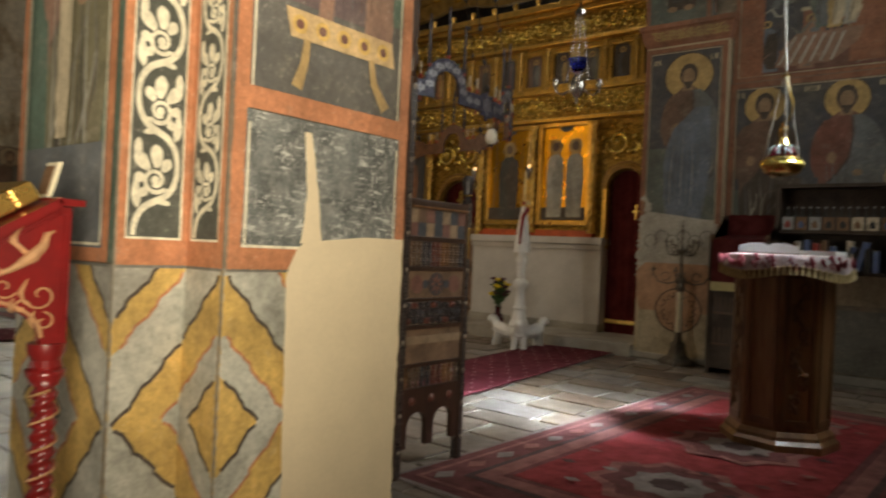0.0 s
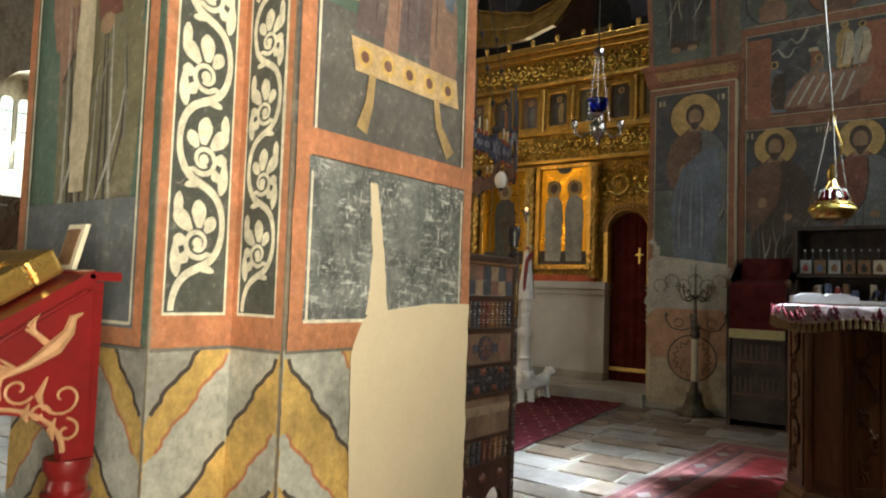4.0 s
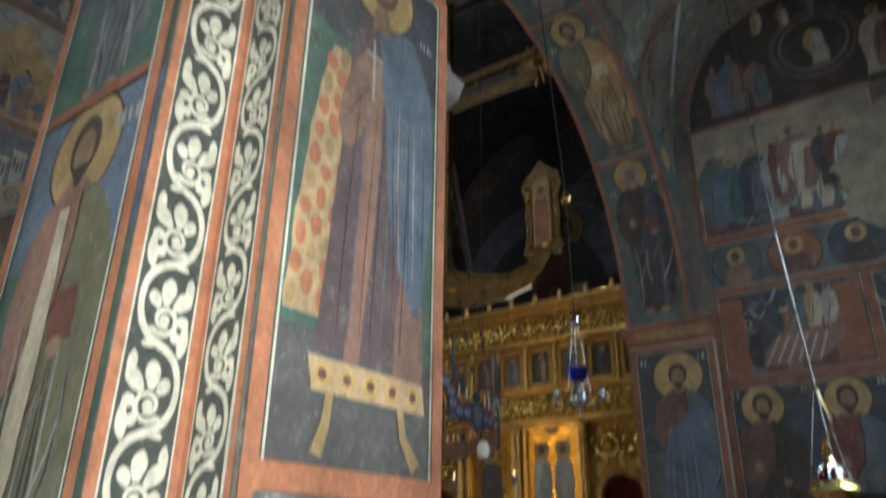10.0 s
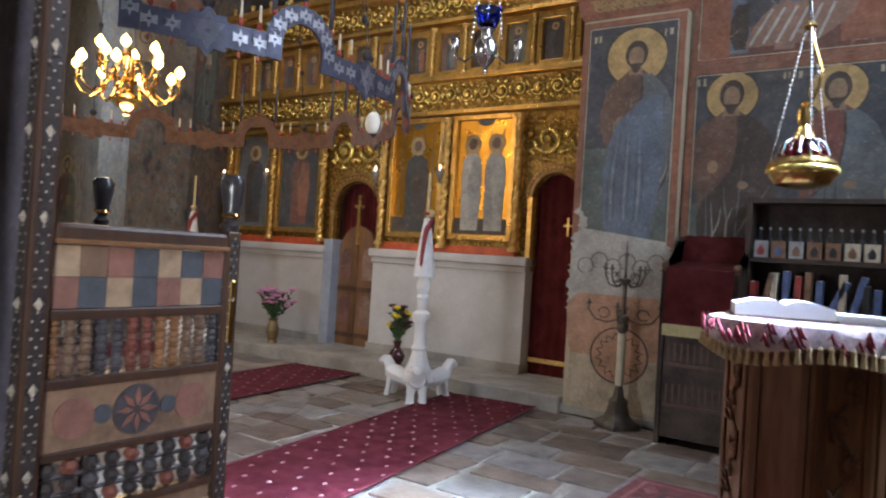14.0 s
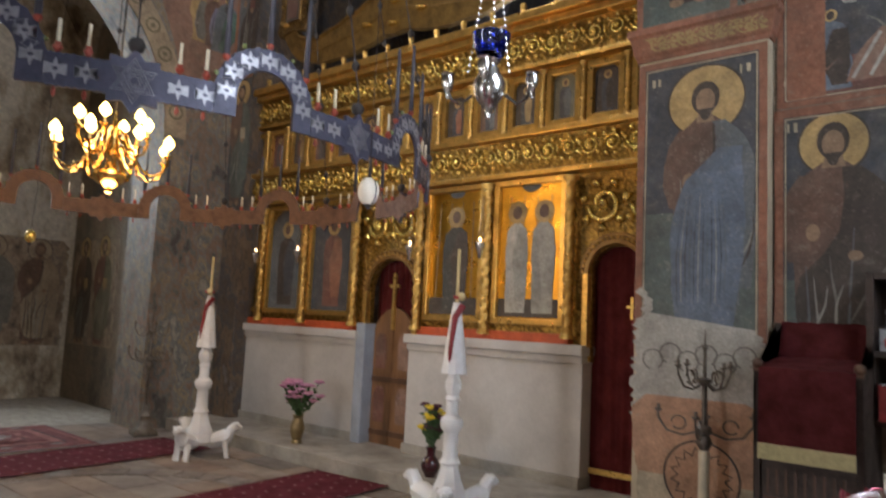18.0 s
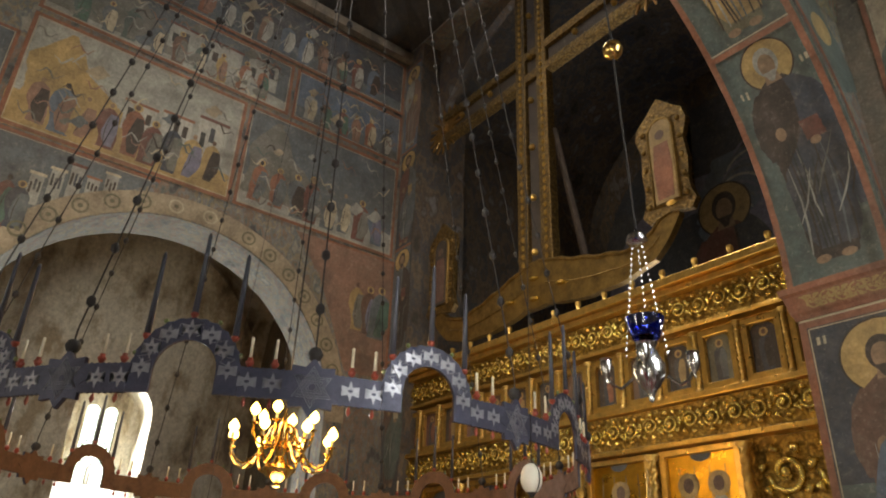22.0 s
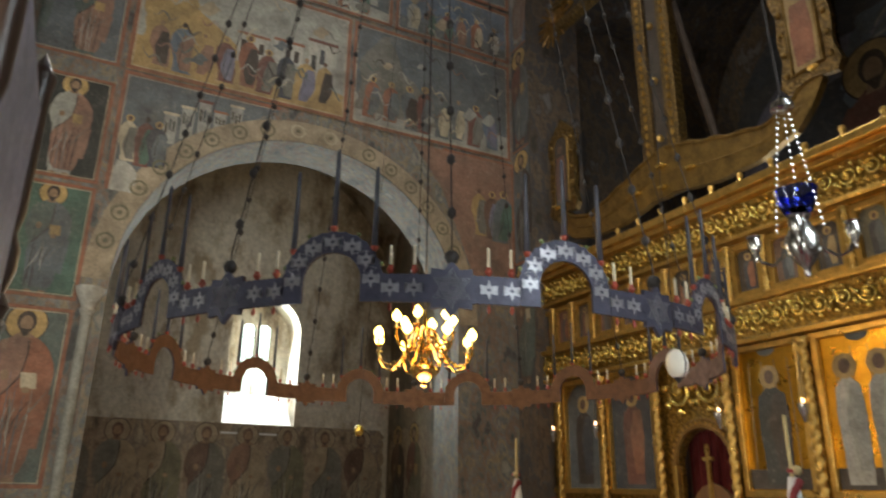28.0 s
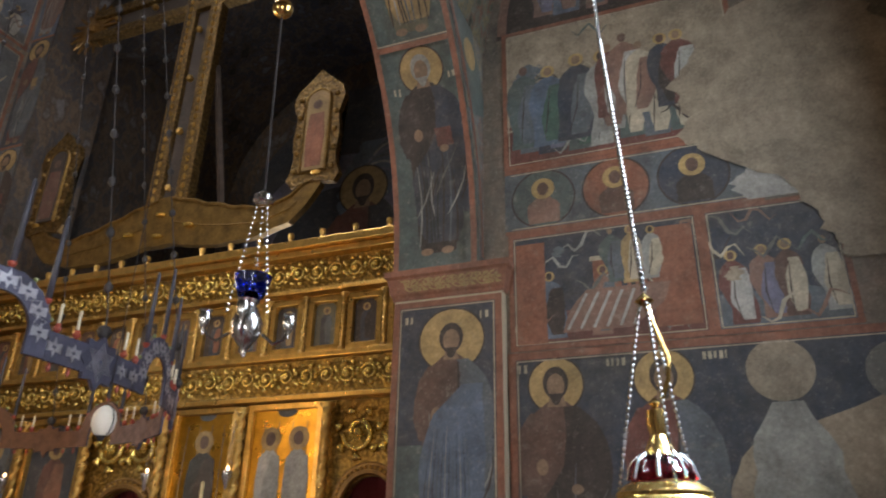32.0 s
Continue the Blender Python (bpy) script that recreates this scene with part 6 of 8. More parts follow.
# doors
door = thing("royal_door", -3.36, SY + 0.12, 0.14, "closed dark wooden two-leaf door painted with figures", "door")
for s in (-1, 1):
    leaf = part("leaf", prism([(0.005 * s, 0), (0.355 * s, 0), (0.355 * s, 1.05)] + [(0.355 * s * math.cos(radians(a)), 1.05 + 0.50 * math.sin(radians(a))) for a in range(10, 90, 10)] + [(0.005 * s, 1.56)], 0.04, lambda u, v, d: V((u, 0.02 - d, v))), WOOD_MID, door)
    for z in (0.25, 0.85):
        part("panel_figure", prism([(s * 0.10, z), (s * 0.26, z), (s * 0.27, z + 0.3), (s * 0.22, z + 0.4), (s * 0.13, z + 0.4), (s * 0.09, z + 0.3)], 0.006, lambda u, v, d: V((u, -0.0205 - d, v))), P["rose" if s > 0 else "maroon"], leaf)
    part("rail", box(min(s * 0.01, s * 0.35), max(s * 0.01, s * 0.35), -0.034, -0.0205, 0.70, 0.76, box(min(s * 0.01, s * 0.35), max(s * 0.01, s * 0.35), -0.034, -0.0205, 0.1, 0.16)), WOOD, leaf)
part("cross", box(-0.02, 0.02, -0.05, -0.022, 1.3, 1.95, box(-0.07, 0.07, -0.051, -0.0215, 1.78, 1.82)), GOLD_PLAIN, door)


def curtain(w, h, waves=9, depth=0.02):
    bm = bmesh.new()
    n, rows = waves * 8, []
    for z in (0, h * 0.5, h):
        rows.append([bm.verts.new((-w / 2 + w * i / n, depth * math.sin(6.2832 * waves * i / n) * (1 if z < h else 0.6), z)) for i in range(n + 1)])
    for a, b in zip(rows, rows[1:]):
        for i in range(n):
            bm.faces.new((a[i], a[i + 1], b[i + 1], b[i]))
    bmesh.ops.solidify(bm, geom=bm.faces[:], thickness=0.006)
    return bm


t = thing("door_curtain", -3.36, SY + 0.24, 0.14, "dark red curtain behind the royal door", "curtain")
part("cloth", curtain(0.8, 2.4), CURTAIN, t, "", True)
t = thing("side_door_curtain", -0.57, SY + 0.15, 0.14, "dark red door curtain with a gold cross and band", "curtain")
part("cloth", curtain(0.62, 2.35, 5, 0.012), CURTAIN, t, "", True)
part("gold_band", box(-0.28, 0.28, -0.030, -0.024, 0.13, 0.18), GOLD_PLAIN, t)
part("gold_cross", box(0.10, 0.125, -0.030, -0.024, 1.52, 1.72, box(0.06, 0.165, -0.031, -0.0235, 1.62, 1.645)), GOLD_PLAIN, t)
# unseen boards behind both curtains, added to stop chancel light leaking through
sc("door_board", box(-0.95, -0.10, 0.17, 0.19, 0.0, 2.5), WOOD)
sc("door_board", box(-3.85, -2.85, 0.30, 0.32, 0.0, 2.6), WOOD)
FLAME = glow("lamp_flame", (1.0, 0.55, 0.25), 9.0)
for k, x in enumerate((-5.78, -4.88, -2.93, -1.97)):
    t = thing("votive_lamp", x, SY - 0.16, 2.30, "small hanging silver votive lamp with a lit flame", "lamp", "votive lamps of the icon screen")
    part("cup", lathe([(0.0, -0.10), (0.015, -0.09), (0.03, -0.03), (0.05, 0.02), (0.055, 0.07), (0.045, 0.07), (0.0, 0.05)], 12), SILVER, t, "", True)
    part("flame", ball(0.013, (0, 0, 0.10), None, 6, 1.8), FLAME, t)
    part("chain", tube([(0, 0, 0.08), (0, 0.02, 0.55)], 0.004, 4, tube([(0.04, 0, 0.06), (0, 0.02, 0.5)], 0.003, 4, tube([(-0.04, 0, 0.06), (0, 0.02, 0.5)], 0.003, 4))), SILVER, t)

# ---- hanging ring of pierced plates over the nave ----
IRON = mat("dark_iron", (0.035, 0.03, 0.028), 0.7, 0.15, 0.3, 12, 80, 0.3, 0.003)
PLATE = mat("blue_grey_plate", (0.075, 0.075, 0.112), 0.55, 0.2, 0.3, 10, 80, 0.3, 0.003)
PLATE_STAR = mat("pale_star_inlay", (0.44, 0.43, 0.46), 0.4, 0.5, 0.25, 20, 90, 0.2, 0.002)
CUP = mat("red_bobeche", (0.30, 0.055, 0.03), 0.4, 0, 0.25, 20, 90, 0.1)
WAX = mat("pale_wax", (0.72, 0.64, 0.46), 0.5, 0, 0.1, 10, 60, 0.1)
DARK_WAX = mat("dark_taper", (0.055, 0.055, 0.07), 0.5, 0, 0.2, 10, 60, 0.1)
GREEN_BEAD = mat("green_bead", (0.22, 0.27, 0.10), 0.3, 0, 0.2, 20, 90, 0.1)
HX, HY, HR, HZ = -2.95, -2.66, 2.36, 2.57
ring = thing("ring_chandelier", HX, HY, HZ, "wide hanging ring of pierced blue-grey metal plates with candles", "chandelier")


def bend(u, v, d, a0=0.0):
    """Along the ring by u metres from a node, v up, d outward."""
    a = a0 + u / HR
    return V(((HR + d) * math.cos(a), (HR + d) * math.sin(a), v))


def mesh_of(name, bm, m, smooth=False):
    me = bpy.data.meshes.new(name)
    bmesh.ops.recalc_face_normals(bm, faces=bm.faces[:])
    bm.to_mesh(me)
    bm.free()
    if smooth:
        me.shade_smooth()
    me.materials.append(m)
    return me


L = 6.28319 * HR / 24


def star_outline(r0, r1, n, cu=0.0, cv=0.0):
    return [(cu + (r0 if i % 2 else r1) * math.sin(math.pi * i / n), cv + (r0 if i % 2 else r1) * math.cos(math.pi * i / n)) for i in range(2 * n)]


# brown for the inner faces of the ring's plates
INNER_BROWN = mat("brown_inner_face", (0.11, 0.05, 0.025), 0.65, 0.1, 0.35, 12, 80, 0.3, 0.003)


def strip(u0, u1, d0=0.0, d1=0.014):
    """A flat length of the band with a lightly scalloped edge."""
    us = [u0 + (u1 - u0) * i / 16 for i in range(17)]
    out = [(u, -0.07 - 0.006 * (i % 2)) for i, u in enumerate(us)] + [(u, 0.07 + 0.006 * (i % 2)) for i, u in reversed(list(enumerate(us)))]
    return prism(out, d1 - d0, lambda u, v, d: bend(u, v, d + d0))


def hoop_mesh(d0=0.0, d1=0.014):
    """An arched plate: legs and half ring in one skin."""
    bm = bmesh.new()
    pairs = [((L - 0.155, -0.07), (L - 0.265, -0.07))]
    for i, a in enumerate(np.linspace(math.pi, 0, 27)):
        r = 0.265 + 0.008 * (i % 2)
        pairs.append(((L + 0.155 * math.cos(a), 0.04 + 0.155 * math.sin(a)), (L + r * math.cos(a), 0.04 + r * math.sin(a))))
    pairs.append(((L + 0.155, -0.07), (L + 0.265, -0.07)))
    rows = [[bm.verts.new(bend(u, v, d)) for (u, v), d in ((q[0], d0), (q[1], d0), (q[1], d1), (q[0], d1))] for q in pairs]
    for a, b in zip(rows, rows[1:]):
        for i in range(4):
            bm.faces.new((a[i], a[(i + 1) % 4], b[(i + 1) % 4], b[i]))
    bm.faces.new(rows[0])
    bm.faces.new(rows[-1][::-1])
    return bm


kit = [("band", mesh_of("band", strip(-L + 0.267, -0.10), PLATE), None), ("band", mesh_of("band", strip(0.10, L - 0.267), PLATE), None),
       ("hoop", mesh_of("hoop", hoop_mesh(), PLATE), None),
       ("star_plate", mesh_of("star_plate", prism(star_outline(0.105, 0.150, 8), 0.02, lambda u, v, d: bend(u, v, d - 0.003)), PLATE), None)]
kit += [("inner_band", mesh_of("inner_band", strip(-L + 0.267, -0.10, -0.008, -0.001), INNER_BROWN), None), ("inner_band", mesh_of("inner_band", strip(0.10, L - 0.267, -0.008, -0.001), INNER_BROWN), None),
        ("inner_hoop", mesh_of("inner_hoop", hoop_mesh(-0.008, -0.001), INNER_BROWN), None), ("inner_plate", mesh_of("inner_plate", prism(star_outline(0.105, 0.150, 8), 0.006, lambda u, v, d: bend(u, v, d - 0.011)), INNER_BROWN), None)]
net = bmesh.new()
for n in (6,):
    for s in (0, math.pi / 6):
        for q in (0.035, 0.06, 0.085, 0.105):
            tri_ = [bend(q * math.sin(s * 2 + 2.0944 * k), q * math.cos(s * 2 + 2.0944 * k), 0.019) for k in range(3)]
            tube([tuple(v) for v in tri_], 0.0022, 4, net, True)
kit.append(("lattice", mesh_of("lattice", net, PLATE_STAR), None))
zig = bmesh.new()
for r0, r1 in ((0.175, 0.245), (0.245, 0.175)):
    tube([tuple(bend(L + (r0 if i % 2 else r1) * math.cos(a), 0.04 + (r0 if i % 2 else r1) * math.sin(a), 0.016)) for i, a in enumerate(np.linspace(0.05, math.pi - 0.05, 15))], 0.0022, 4, zig)
kit.append(("net_inlay", mesh_of("net_inlay", zig, PLATE_STAR), None))
star_me = mesh_of("star_inlay", prism(star_outline(0.022, 0.052, 6), 0.002, lambda u, v, d: V((d, u, v))), PLATE_STAR)
heart_me = mesh_of("star_heart", prism(star_outline(0.006, 0.013, 6), 0.001, lambda u, v, d: V((d + 0.0022, u, v))), PLATE)
cup_me = mesh_of("candle_cup", lathe([(0.008, 0), (0.019, 0.014), (0.022, 0.026), (0.012, 0.034), (0.014, 0.045)], 8), CUP, True)
wax_me = mesh_of("white_candle", lathe([(0.009, 0.04), (0.008, 0.15)], 6), WAX, True)
taper_me = mesh_of("dark_taper", lathe([(0.017, 0.03), (0.011, 0.46), (0.005, 0.48)], 8), DARK_WAX, True)
bead_me = mesh_of("green_bead", ball(0.013, (0, 0, 0.012), None, 6), GREEN_BEAD, True)
drop_me = mesh_of("red_drop", lathe([(0.003, 0), (0.009, -0.014), (0.012, -0.03), (0.004, -0.045), (0.0, -0.05)], 6), CUP, True)


def spot(u, v, d=0.007):
    return Matrix.Translation(bend(u, v, d)) @ Matrix.Rotation(u / HR, 4, 'Z')


for u in (-0.31, -0.19, 0.19, 0.31):
    kit += [("star_inlay", star_me, spot(u, 0, 0.0145)), ("star_heart", heart_me, spot(u, 0, 0.0145)), ("candle_cup", cup_me, spot(u, 0.075)), ("white_candle", wax_me, spot(u, 0.075))]
for a in (2, 31, 60, 90, 120, 149, 178):
    kit.append(("star_heart", heart_me, spot(L + 0.21 * math.cos(radians(a)), 0.04 + 0.21 * math.sin(radians(a)), 0.0145)))
    kit.append(("star_inlay", star_me, spot(L + 0.21 * math.cos(radians(a)), 0.04 + 0.21 * math.sin(radians(a)), 0.0145)))
for a in (35, 90, 145):
    kit += [(n, m, spot(L + 0.268 * math.cos(radians(a)), 0.04 + 0.268 * math.sin(radians(a)))) for n, m in (("candle_cup", cup_me), ("dark_taper", taper_me))]
for a in (15, 60, 120, 165):
    kit.append(("green_bead", bead_me, spot(L + 0.27 * math.cos(radians(a)), 0.045 + 0.27 * math.sin(radians(a)))))
for u in (-0.31, -0.19, 0.19, 0.31):
    kit.append(("red_drop", drop_me, spot(u, -0.075)))
chain_bm = tube([(HR, 0, 0.12), (HR, 0, 0.25), (0.6, 0, 9.2)], 0.005, 5)
for k in range(26):
    t = 0.02 + k / 26
    p_ = V((HR, 0, 0.25)).lerp(V((0.6, 0, 9.2)), t)
    lathe([(0.005, -0.035), (0.024, -0.014), (0.024, 0.014), (0.005, 0.035)], 7, chain_bm, p_)
ball(0.04, (HR, 0, 0.17), chain_bm, 8)
kit.append(("chain", mesh_of("chain", chain_bm, IRON, True), None))
for k in range(12):
    for name, me, m in kit:
        share(name, me, ring, Matrix.Rotation(radians(7.5 + 30 * k), 4, 'Z') @ (m or Matrix.Identity(4)))
t = thing("chain_hub", HX, HY, HZ + 9.1, "iron hub where the chains of the ring meet under the dome", "chain")
part("hub", lathe([(0.0, 0), (0.62, 0.02), (0.62, 0.08), (0.05, 0.12), (0.03, 4.9)], 20), IRON, t)

# ---- brass chandelier with lit bulbs ----
BULB = glow("lit_bulb", (1.0, 0.60, 0.13), 16.0)
t = thing("brass_chandelier", -3.10, -2.60, 2.55, "brass chandelier with lit warm bulbs on curled arms", "chandelier")
part("stem", lathe([(0, -0.06), (0.03, -0.05), (0.075, 0.0), (0.05, 0.06), (0.03, 0.10), (0.06, 0.17), (0.03, 0.25), (0.045, 0.33), (0.02, 0.40), (0.014, 0.52)], 16), BRASS, t, "", True)
part("rod", tube([(0, 0, 0.5), (0, 0, 9.15)], 0.008, 6), IRON, t)
part("bowl", lathe([(0.0, -0.14), (0.03, -0.13), (0.02, -0.10), (0.10, -0.05), (0.13, 0.0), (0.11, 0.03), (0.05, 0.05)], 18), BRASS, t, "", True)
for tier, (n, R, z) in enumerate(((8, 0.42, 0.13), (6, 0.25, 0.30))):
    for k in range(n):
        a = 360 / n * k + 20 * tier
        c, s = math.cos(radians(a)), math.sin(radians(a))
        arm = part("arm", tube([(c * q * R, s * q * R, z + dz) for q, dz in ((0.1, 0.02), (0.25, 0.06), (0.4, 0.03), (0.55, -0.07), (0.72, -0.12), (0.9, -0.09), (1.0, -0.02), (1.0, 0.03))], 0.011, 6, tube([(c * q * R, s * q * R, z + dz) for q, dz in ((0.45, -0.02), (0.5, -0.1), (0.6, -0.12), (0.66, -0.07))], 0.006, 5)), BRASS, t, "", True)
        part("drip_pan", lathe([(0.01, 0), (0.036, 0.012), (0.034, 0.018), (0.012, 0.015)], 10, None, (c * R, s * R, z + 0.03)), BRASS, arm, "", True)
        part("candle_tube", lathe([(0.011, 0), (0.011, 0.06)], 8, None, (c * R, s * R, z + 0.045)), WAX, arm)
        part("bulb", lathe([(0.012, 0), (0.040, 0.035), (0.039, 0.06), (0.020, 0.09), (0.0, 0.11)], 10, None, (c * R, s * R, z + 0.10)), BULB, arm, "lit bulb", True)
lamp = new("chandelier_light", bpy.data.lights.new("chandelier_light", 'POINT'))
lamp.data.energy, lamp.data.color, lamp.data.shadow_soft_size = 55, (1.0, 0.66, 0.30), 0.3
lamp.location = (-3.1, -2.6, 3.35)
lamp = new("chandelier_light", bpy.data.lights.new("chandelier_light", 'POINT'))
lamp.data.energy, lamp.data.color, lamp.data.shadow_soft_size = 35, (1.0, 0.66, 0.30), 0.2
lamp.location = (-3.1, -2.6, 2.35)

# ---- ostrich egg, silver lamp, ruby lamp ----
t = thing("hanging_egg", -0.61, -2.23, 2.21, "white ostrich egg hanging in a thin metal mount", "egg")
part("shell", ball(0.062, (0, 0, 0.075), None, 20, 1.35), mat("eggshell", (0.78, 0.72, 0.60), 0.35, 0, 0.06, 8, 80, 0.05), t, "", True)
part("mount", lathe([(0.0, -0.03), (0.01, -0.025), (0.022, -0.005), (0.03, 0.0)], 10, tube([(0, 0, 0.155), (0, 0, 13.4)], 0.003, 5, tube([(0.064 * math.cos(radians(a)), 0, 0.075 + 0.087 * math.sin(radians(a))) for a in range(0, 360, 20)], 0.0035, 4, None, True))), IRON, t)

t = thing("hanging_egg", -5.14, -2.40, 2.12, "gilt egg hanging on a thin dark wire", "egg")
part("shell", ball(0.052, (0, 0, 0.07), None, 16, 1.3), GOLD_LIGHT, t, "", True)
part("mount", tube([(0, 0, 0.13), (1.9, -0.22, 9.58)], 0.003, 4, lathe([(0.0, -0.02), (0.012, -0.01), (0.02, 0.005)], 8)), IRON, t)

BLUE_GLASS = glass("cobalt_glass", (0.06, 0.12, 1.0), 0.08)
t = thing("silver_lamp", 0.56, -2.67, 2.68, "hanging silver lamp with a cobalt blue glass and small cups", "lamp")
part("chain", tube([(0, 0, 0.56), (0.04, -0.1, 1.5)], 0.006, 5, tube([(0.04, -0.1, 1.62), (-0.1, -0.2, 4.16)], 0.006, 5)), IRON, t)
part("chain_ball", ball(0.055, (0.04, -0.1, 1.56), None, 12), BRASS, t, "", True)
part("crown", lathe([(0.0, 0.56), (0.02, 0.54), (0.045, 0.52), (0.05, 0.49), (0.03, 0.48)], 12), SILVER, t, "", True)
part("bowl", lathe([(0.0, -0.26), (0.012, -0.25), (0.014, -0.22), (0.04, -0.19), (0.065, -0.15), (0.07, -0.10), (0.05, -0.06), (0.032, -0.02), (0.045, 0.0)], 16), SILVER, t, "", True)
part("glass", lathe([(0.03, 0.0), (0.058, 0.02), (0.076, 0.07), (0.086, 0.115), (0.080, 0.115), (0.05, 0.03), (0.0, 0.015)], 16), BLUE_GLASS, t, "cobalt blue glass cup", True)
for k in range(4):
    a = radians(90 * k + 30)
    c, s = math.cos(a), math.sin(a)
    arm = part("arm", tube([(0.07 * c, 0.07 * s, -0.15), (0.12 * c, 0.12 * s, -0.19), (0.16 * c, 0.16 * s, -0.17), (0.18 * c, 0.18 * s, -0.12)], 0.008, 5), SILVER, t, "", True)
    part("cup", lathe([(0.0, -0.07), (0.006, -0.065), (0.008, -0.045), (0.016, -0.03), (0.026, -0.005), (0.028, 0.02), (0.024, 0.035), (0.03, 0.045), (0.022, 0.045), (0, 0.03)], 10, None, (0.18 * c, 0.18 * s, -0.10)), SILVER, arm, "", True)
    if k < 3:
        a = radians(120 * k)
        n = 20
        link = bmesh.new()
        for j in range(n):
            q = V((0.10 * math.cos(a), 0.10 * math.sin(a), -0.08)).lerp(V((0.02 * math.cos(a), 0.02 * math.sin(a), 0.50)), (j + 0.5) / n)
            ball(0.0045, q, link, 6, 2.2)
        part("chain", link, SILVER, t, "", True)

RUBY = glass("ruby_glass", (0.55, 0.01, 0.03), 0.1)
t = thing("ruby_lamp", 2.265, -3.0, 1.775, "hanging brass lamp with ruby glass on bright chains", "lamp")
part("pan", lathe([(0.0, -0.05), (0.04, -0.05), (0.10, -0.035), (0.125, 0.0), (0.13, 0.045), (0.122, 0.05), (0.115, 0.06), (0.09, 0.075), (0.0, 0.07)], 28), BRASS, t, "", True)
part("band", lathe([(0.131, 0.006), (0.137, 0.014), (0.137, 0.026), (0.131, 0.034)], 28), GOLD_LIGHT, t, "", True)
part("glass", lathe([(0.085, 0.075), (0.09, 0.095), (0.07, 0.13), (0.05, 0.145), (0.0, 0.14)], 20), RUBY, t, "ruby glass cup", True)
for k in range(8):
    a = radians(45 * k)
    part("rib", tube([(0.094 * math.cos(a), 0.094 * math.sin(a), 0.08), (0.080 * math.cos(a), 0.080 * math.sin(a), 0.125), (0.05 * math.cos(a), 0.05 * math.sin(a), 0.15)], 0.006, 5), SILVER, t)
part("finial", lathe([(0.05, 0.145), (0.035, 0.175), (0.022, 0.20), (0.03, 0.23), (0.026, 0.27), (0.008, 0.28), (0.02, 0.29), (0.0, 0.31)], 14), BRASS, t, "", True)
for k in range(3):
    a = radians(120 * k + 50)
    link = bmesh.new()
    for j in range(30):
        q = V((0.125 * math.cos(a), 0.125 * math.sin(a), 0.05)).lerp(V((0.015 * math.cos(a), 0.015 * math.sin(a), 0.60)), (j + 0.5) / 30)
        ball(0.0055, q, link, 6, 1.7)
    part("chain", link, SILVER, t, "bright beaded chain", True)
part("hook", tube([(0.02, 0, 0.30), (0.045, 0, 0.36), (0.05, 0, 0.42), (0.02, 0, 0.52), (0, 0, 0.6)], 0.008, 6, lathe([(0.0, 0.58), (0.03, 0.6), (0.0, 0.63)], 10)), BRASS, t, "", True)
link = bmesh.new()
for j in range(60):
    ball(0.009, (-0.0012 * j, 0.0012 * j, 0.64 + 0.0175 * j), link, 6, 1.0)
part("bright_chain", link, SILVER, t, "bright heavy chain", True)
part("rod", tube([(-0.07, 0.07, 1.68), (-0.2, 0.3, 5.98)], 0.007, 5), SILVER, t)

# ---- furniture of the nave and aisle ----
PEWTER = mat("dull_pewter", (0.17, 0.145, 0.115), 0.45, 0.6, 0.35, 14, 80, 0.3, 0.003)
IVORY = mat("ivory_inlay", (0.30, 0.26, 0.21), 0.4, 0, 0.2, 30, 120, 0.1)
WHITE_PAINT = mat("white_painted_wood", (0.78, 0.77, 0.75), 0.4, 0, 0.07, 6, 60, 0.1)
LINEN = mat("white_embroidered_cloth", (0.78, 0.77, 0.76), 0.85, 0, 0.08, 20, 120, 0.35, 0.004)
CHECK = [mat("board_" + n, c, 0.55, 0, 0.3, 14, 80, 0.2) for n, c in (("tan", (0.25, 0.175, 0.11)), ("red", (0.17, 0.08, 0.06)), ("blue", (0.055, 0.06, 0.07)), ("brown", (0.13, 0.08, 0.05)))]
BOARD = mat("worn_painted_board", (0.17, 0.105, 0.065), 0.55, 0, 0.45, 9, 60, 0.25)


def turned(h, r, beads=3, seg=10):
    """A turned wooden rod with beads."""
    prof = [(r * 0.7, 0)]
    for k in range(beads):
        z = h * (k + 0.5) / beads
        q = h / beads
        prof += [(r * 0.6, z - 0.42 * q), (r, z - 0.30 * q), (r * 0.62, z - 0.22 * q), (r * 0.95, z), (r * 0.62, z + 0.22 * q), (r, z + 0.30 * q)]
    return prof + [(r * 0.7, h)]


def inlaid_post(parent, u, v, h, w, name="post"):
    post = part(name, box(u - w, u + w, v - w, v + w, 0, h, None, 0.006), THRONE_WOOD, parent)
    dots = bmesh.new()
    for a, b in ((0, -1), (1, 0), (-1, 0)):
        c = V((u + a * (w + 0.001), v + b * (w + 0.001), 0))
        part("dark_strip", box(c.x - (0.001 if a else 0.55 * w), c.x + (0.001 if a else 0.55 * w), c.y - (0.55 * w if a else 0.001), c.y + (0.55 * w if a else 0.001), 0.02, h - 0.02), BLACK_BEAD, post)
        for k in range(int(h / 0.036)):
            z = 0.03 + 0.036 * k
            if k % 5 == 3:
                lathe([(0.0, -0.015), (0.0105, 0), (0.0, 0.015)], 4, dots, c + V((0.0015 * a, 0.0015 * b, z)))
                continue
            for s, dz in ((-0.42, 0.0), (0.42, 0.0), (0.0, 0.018)):
                ball(0.0034, c + V((0 if a else s * w, s * w if a else 0, z + dz)), dots, 5)
    part("inlay", dots, IVORY, post, "ivory inlay")
    return post


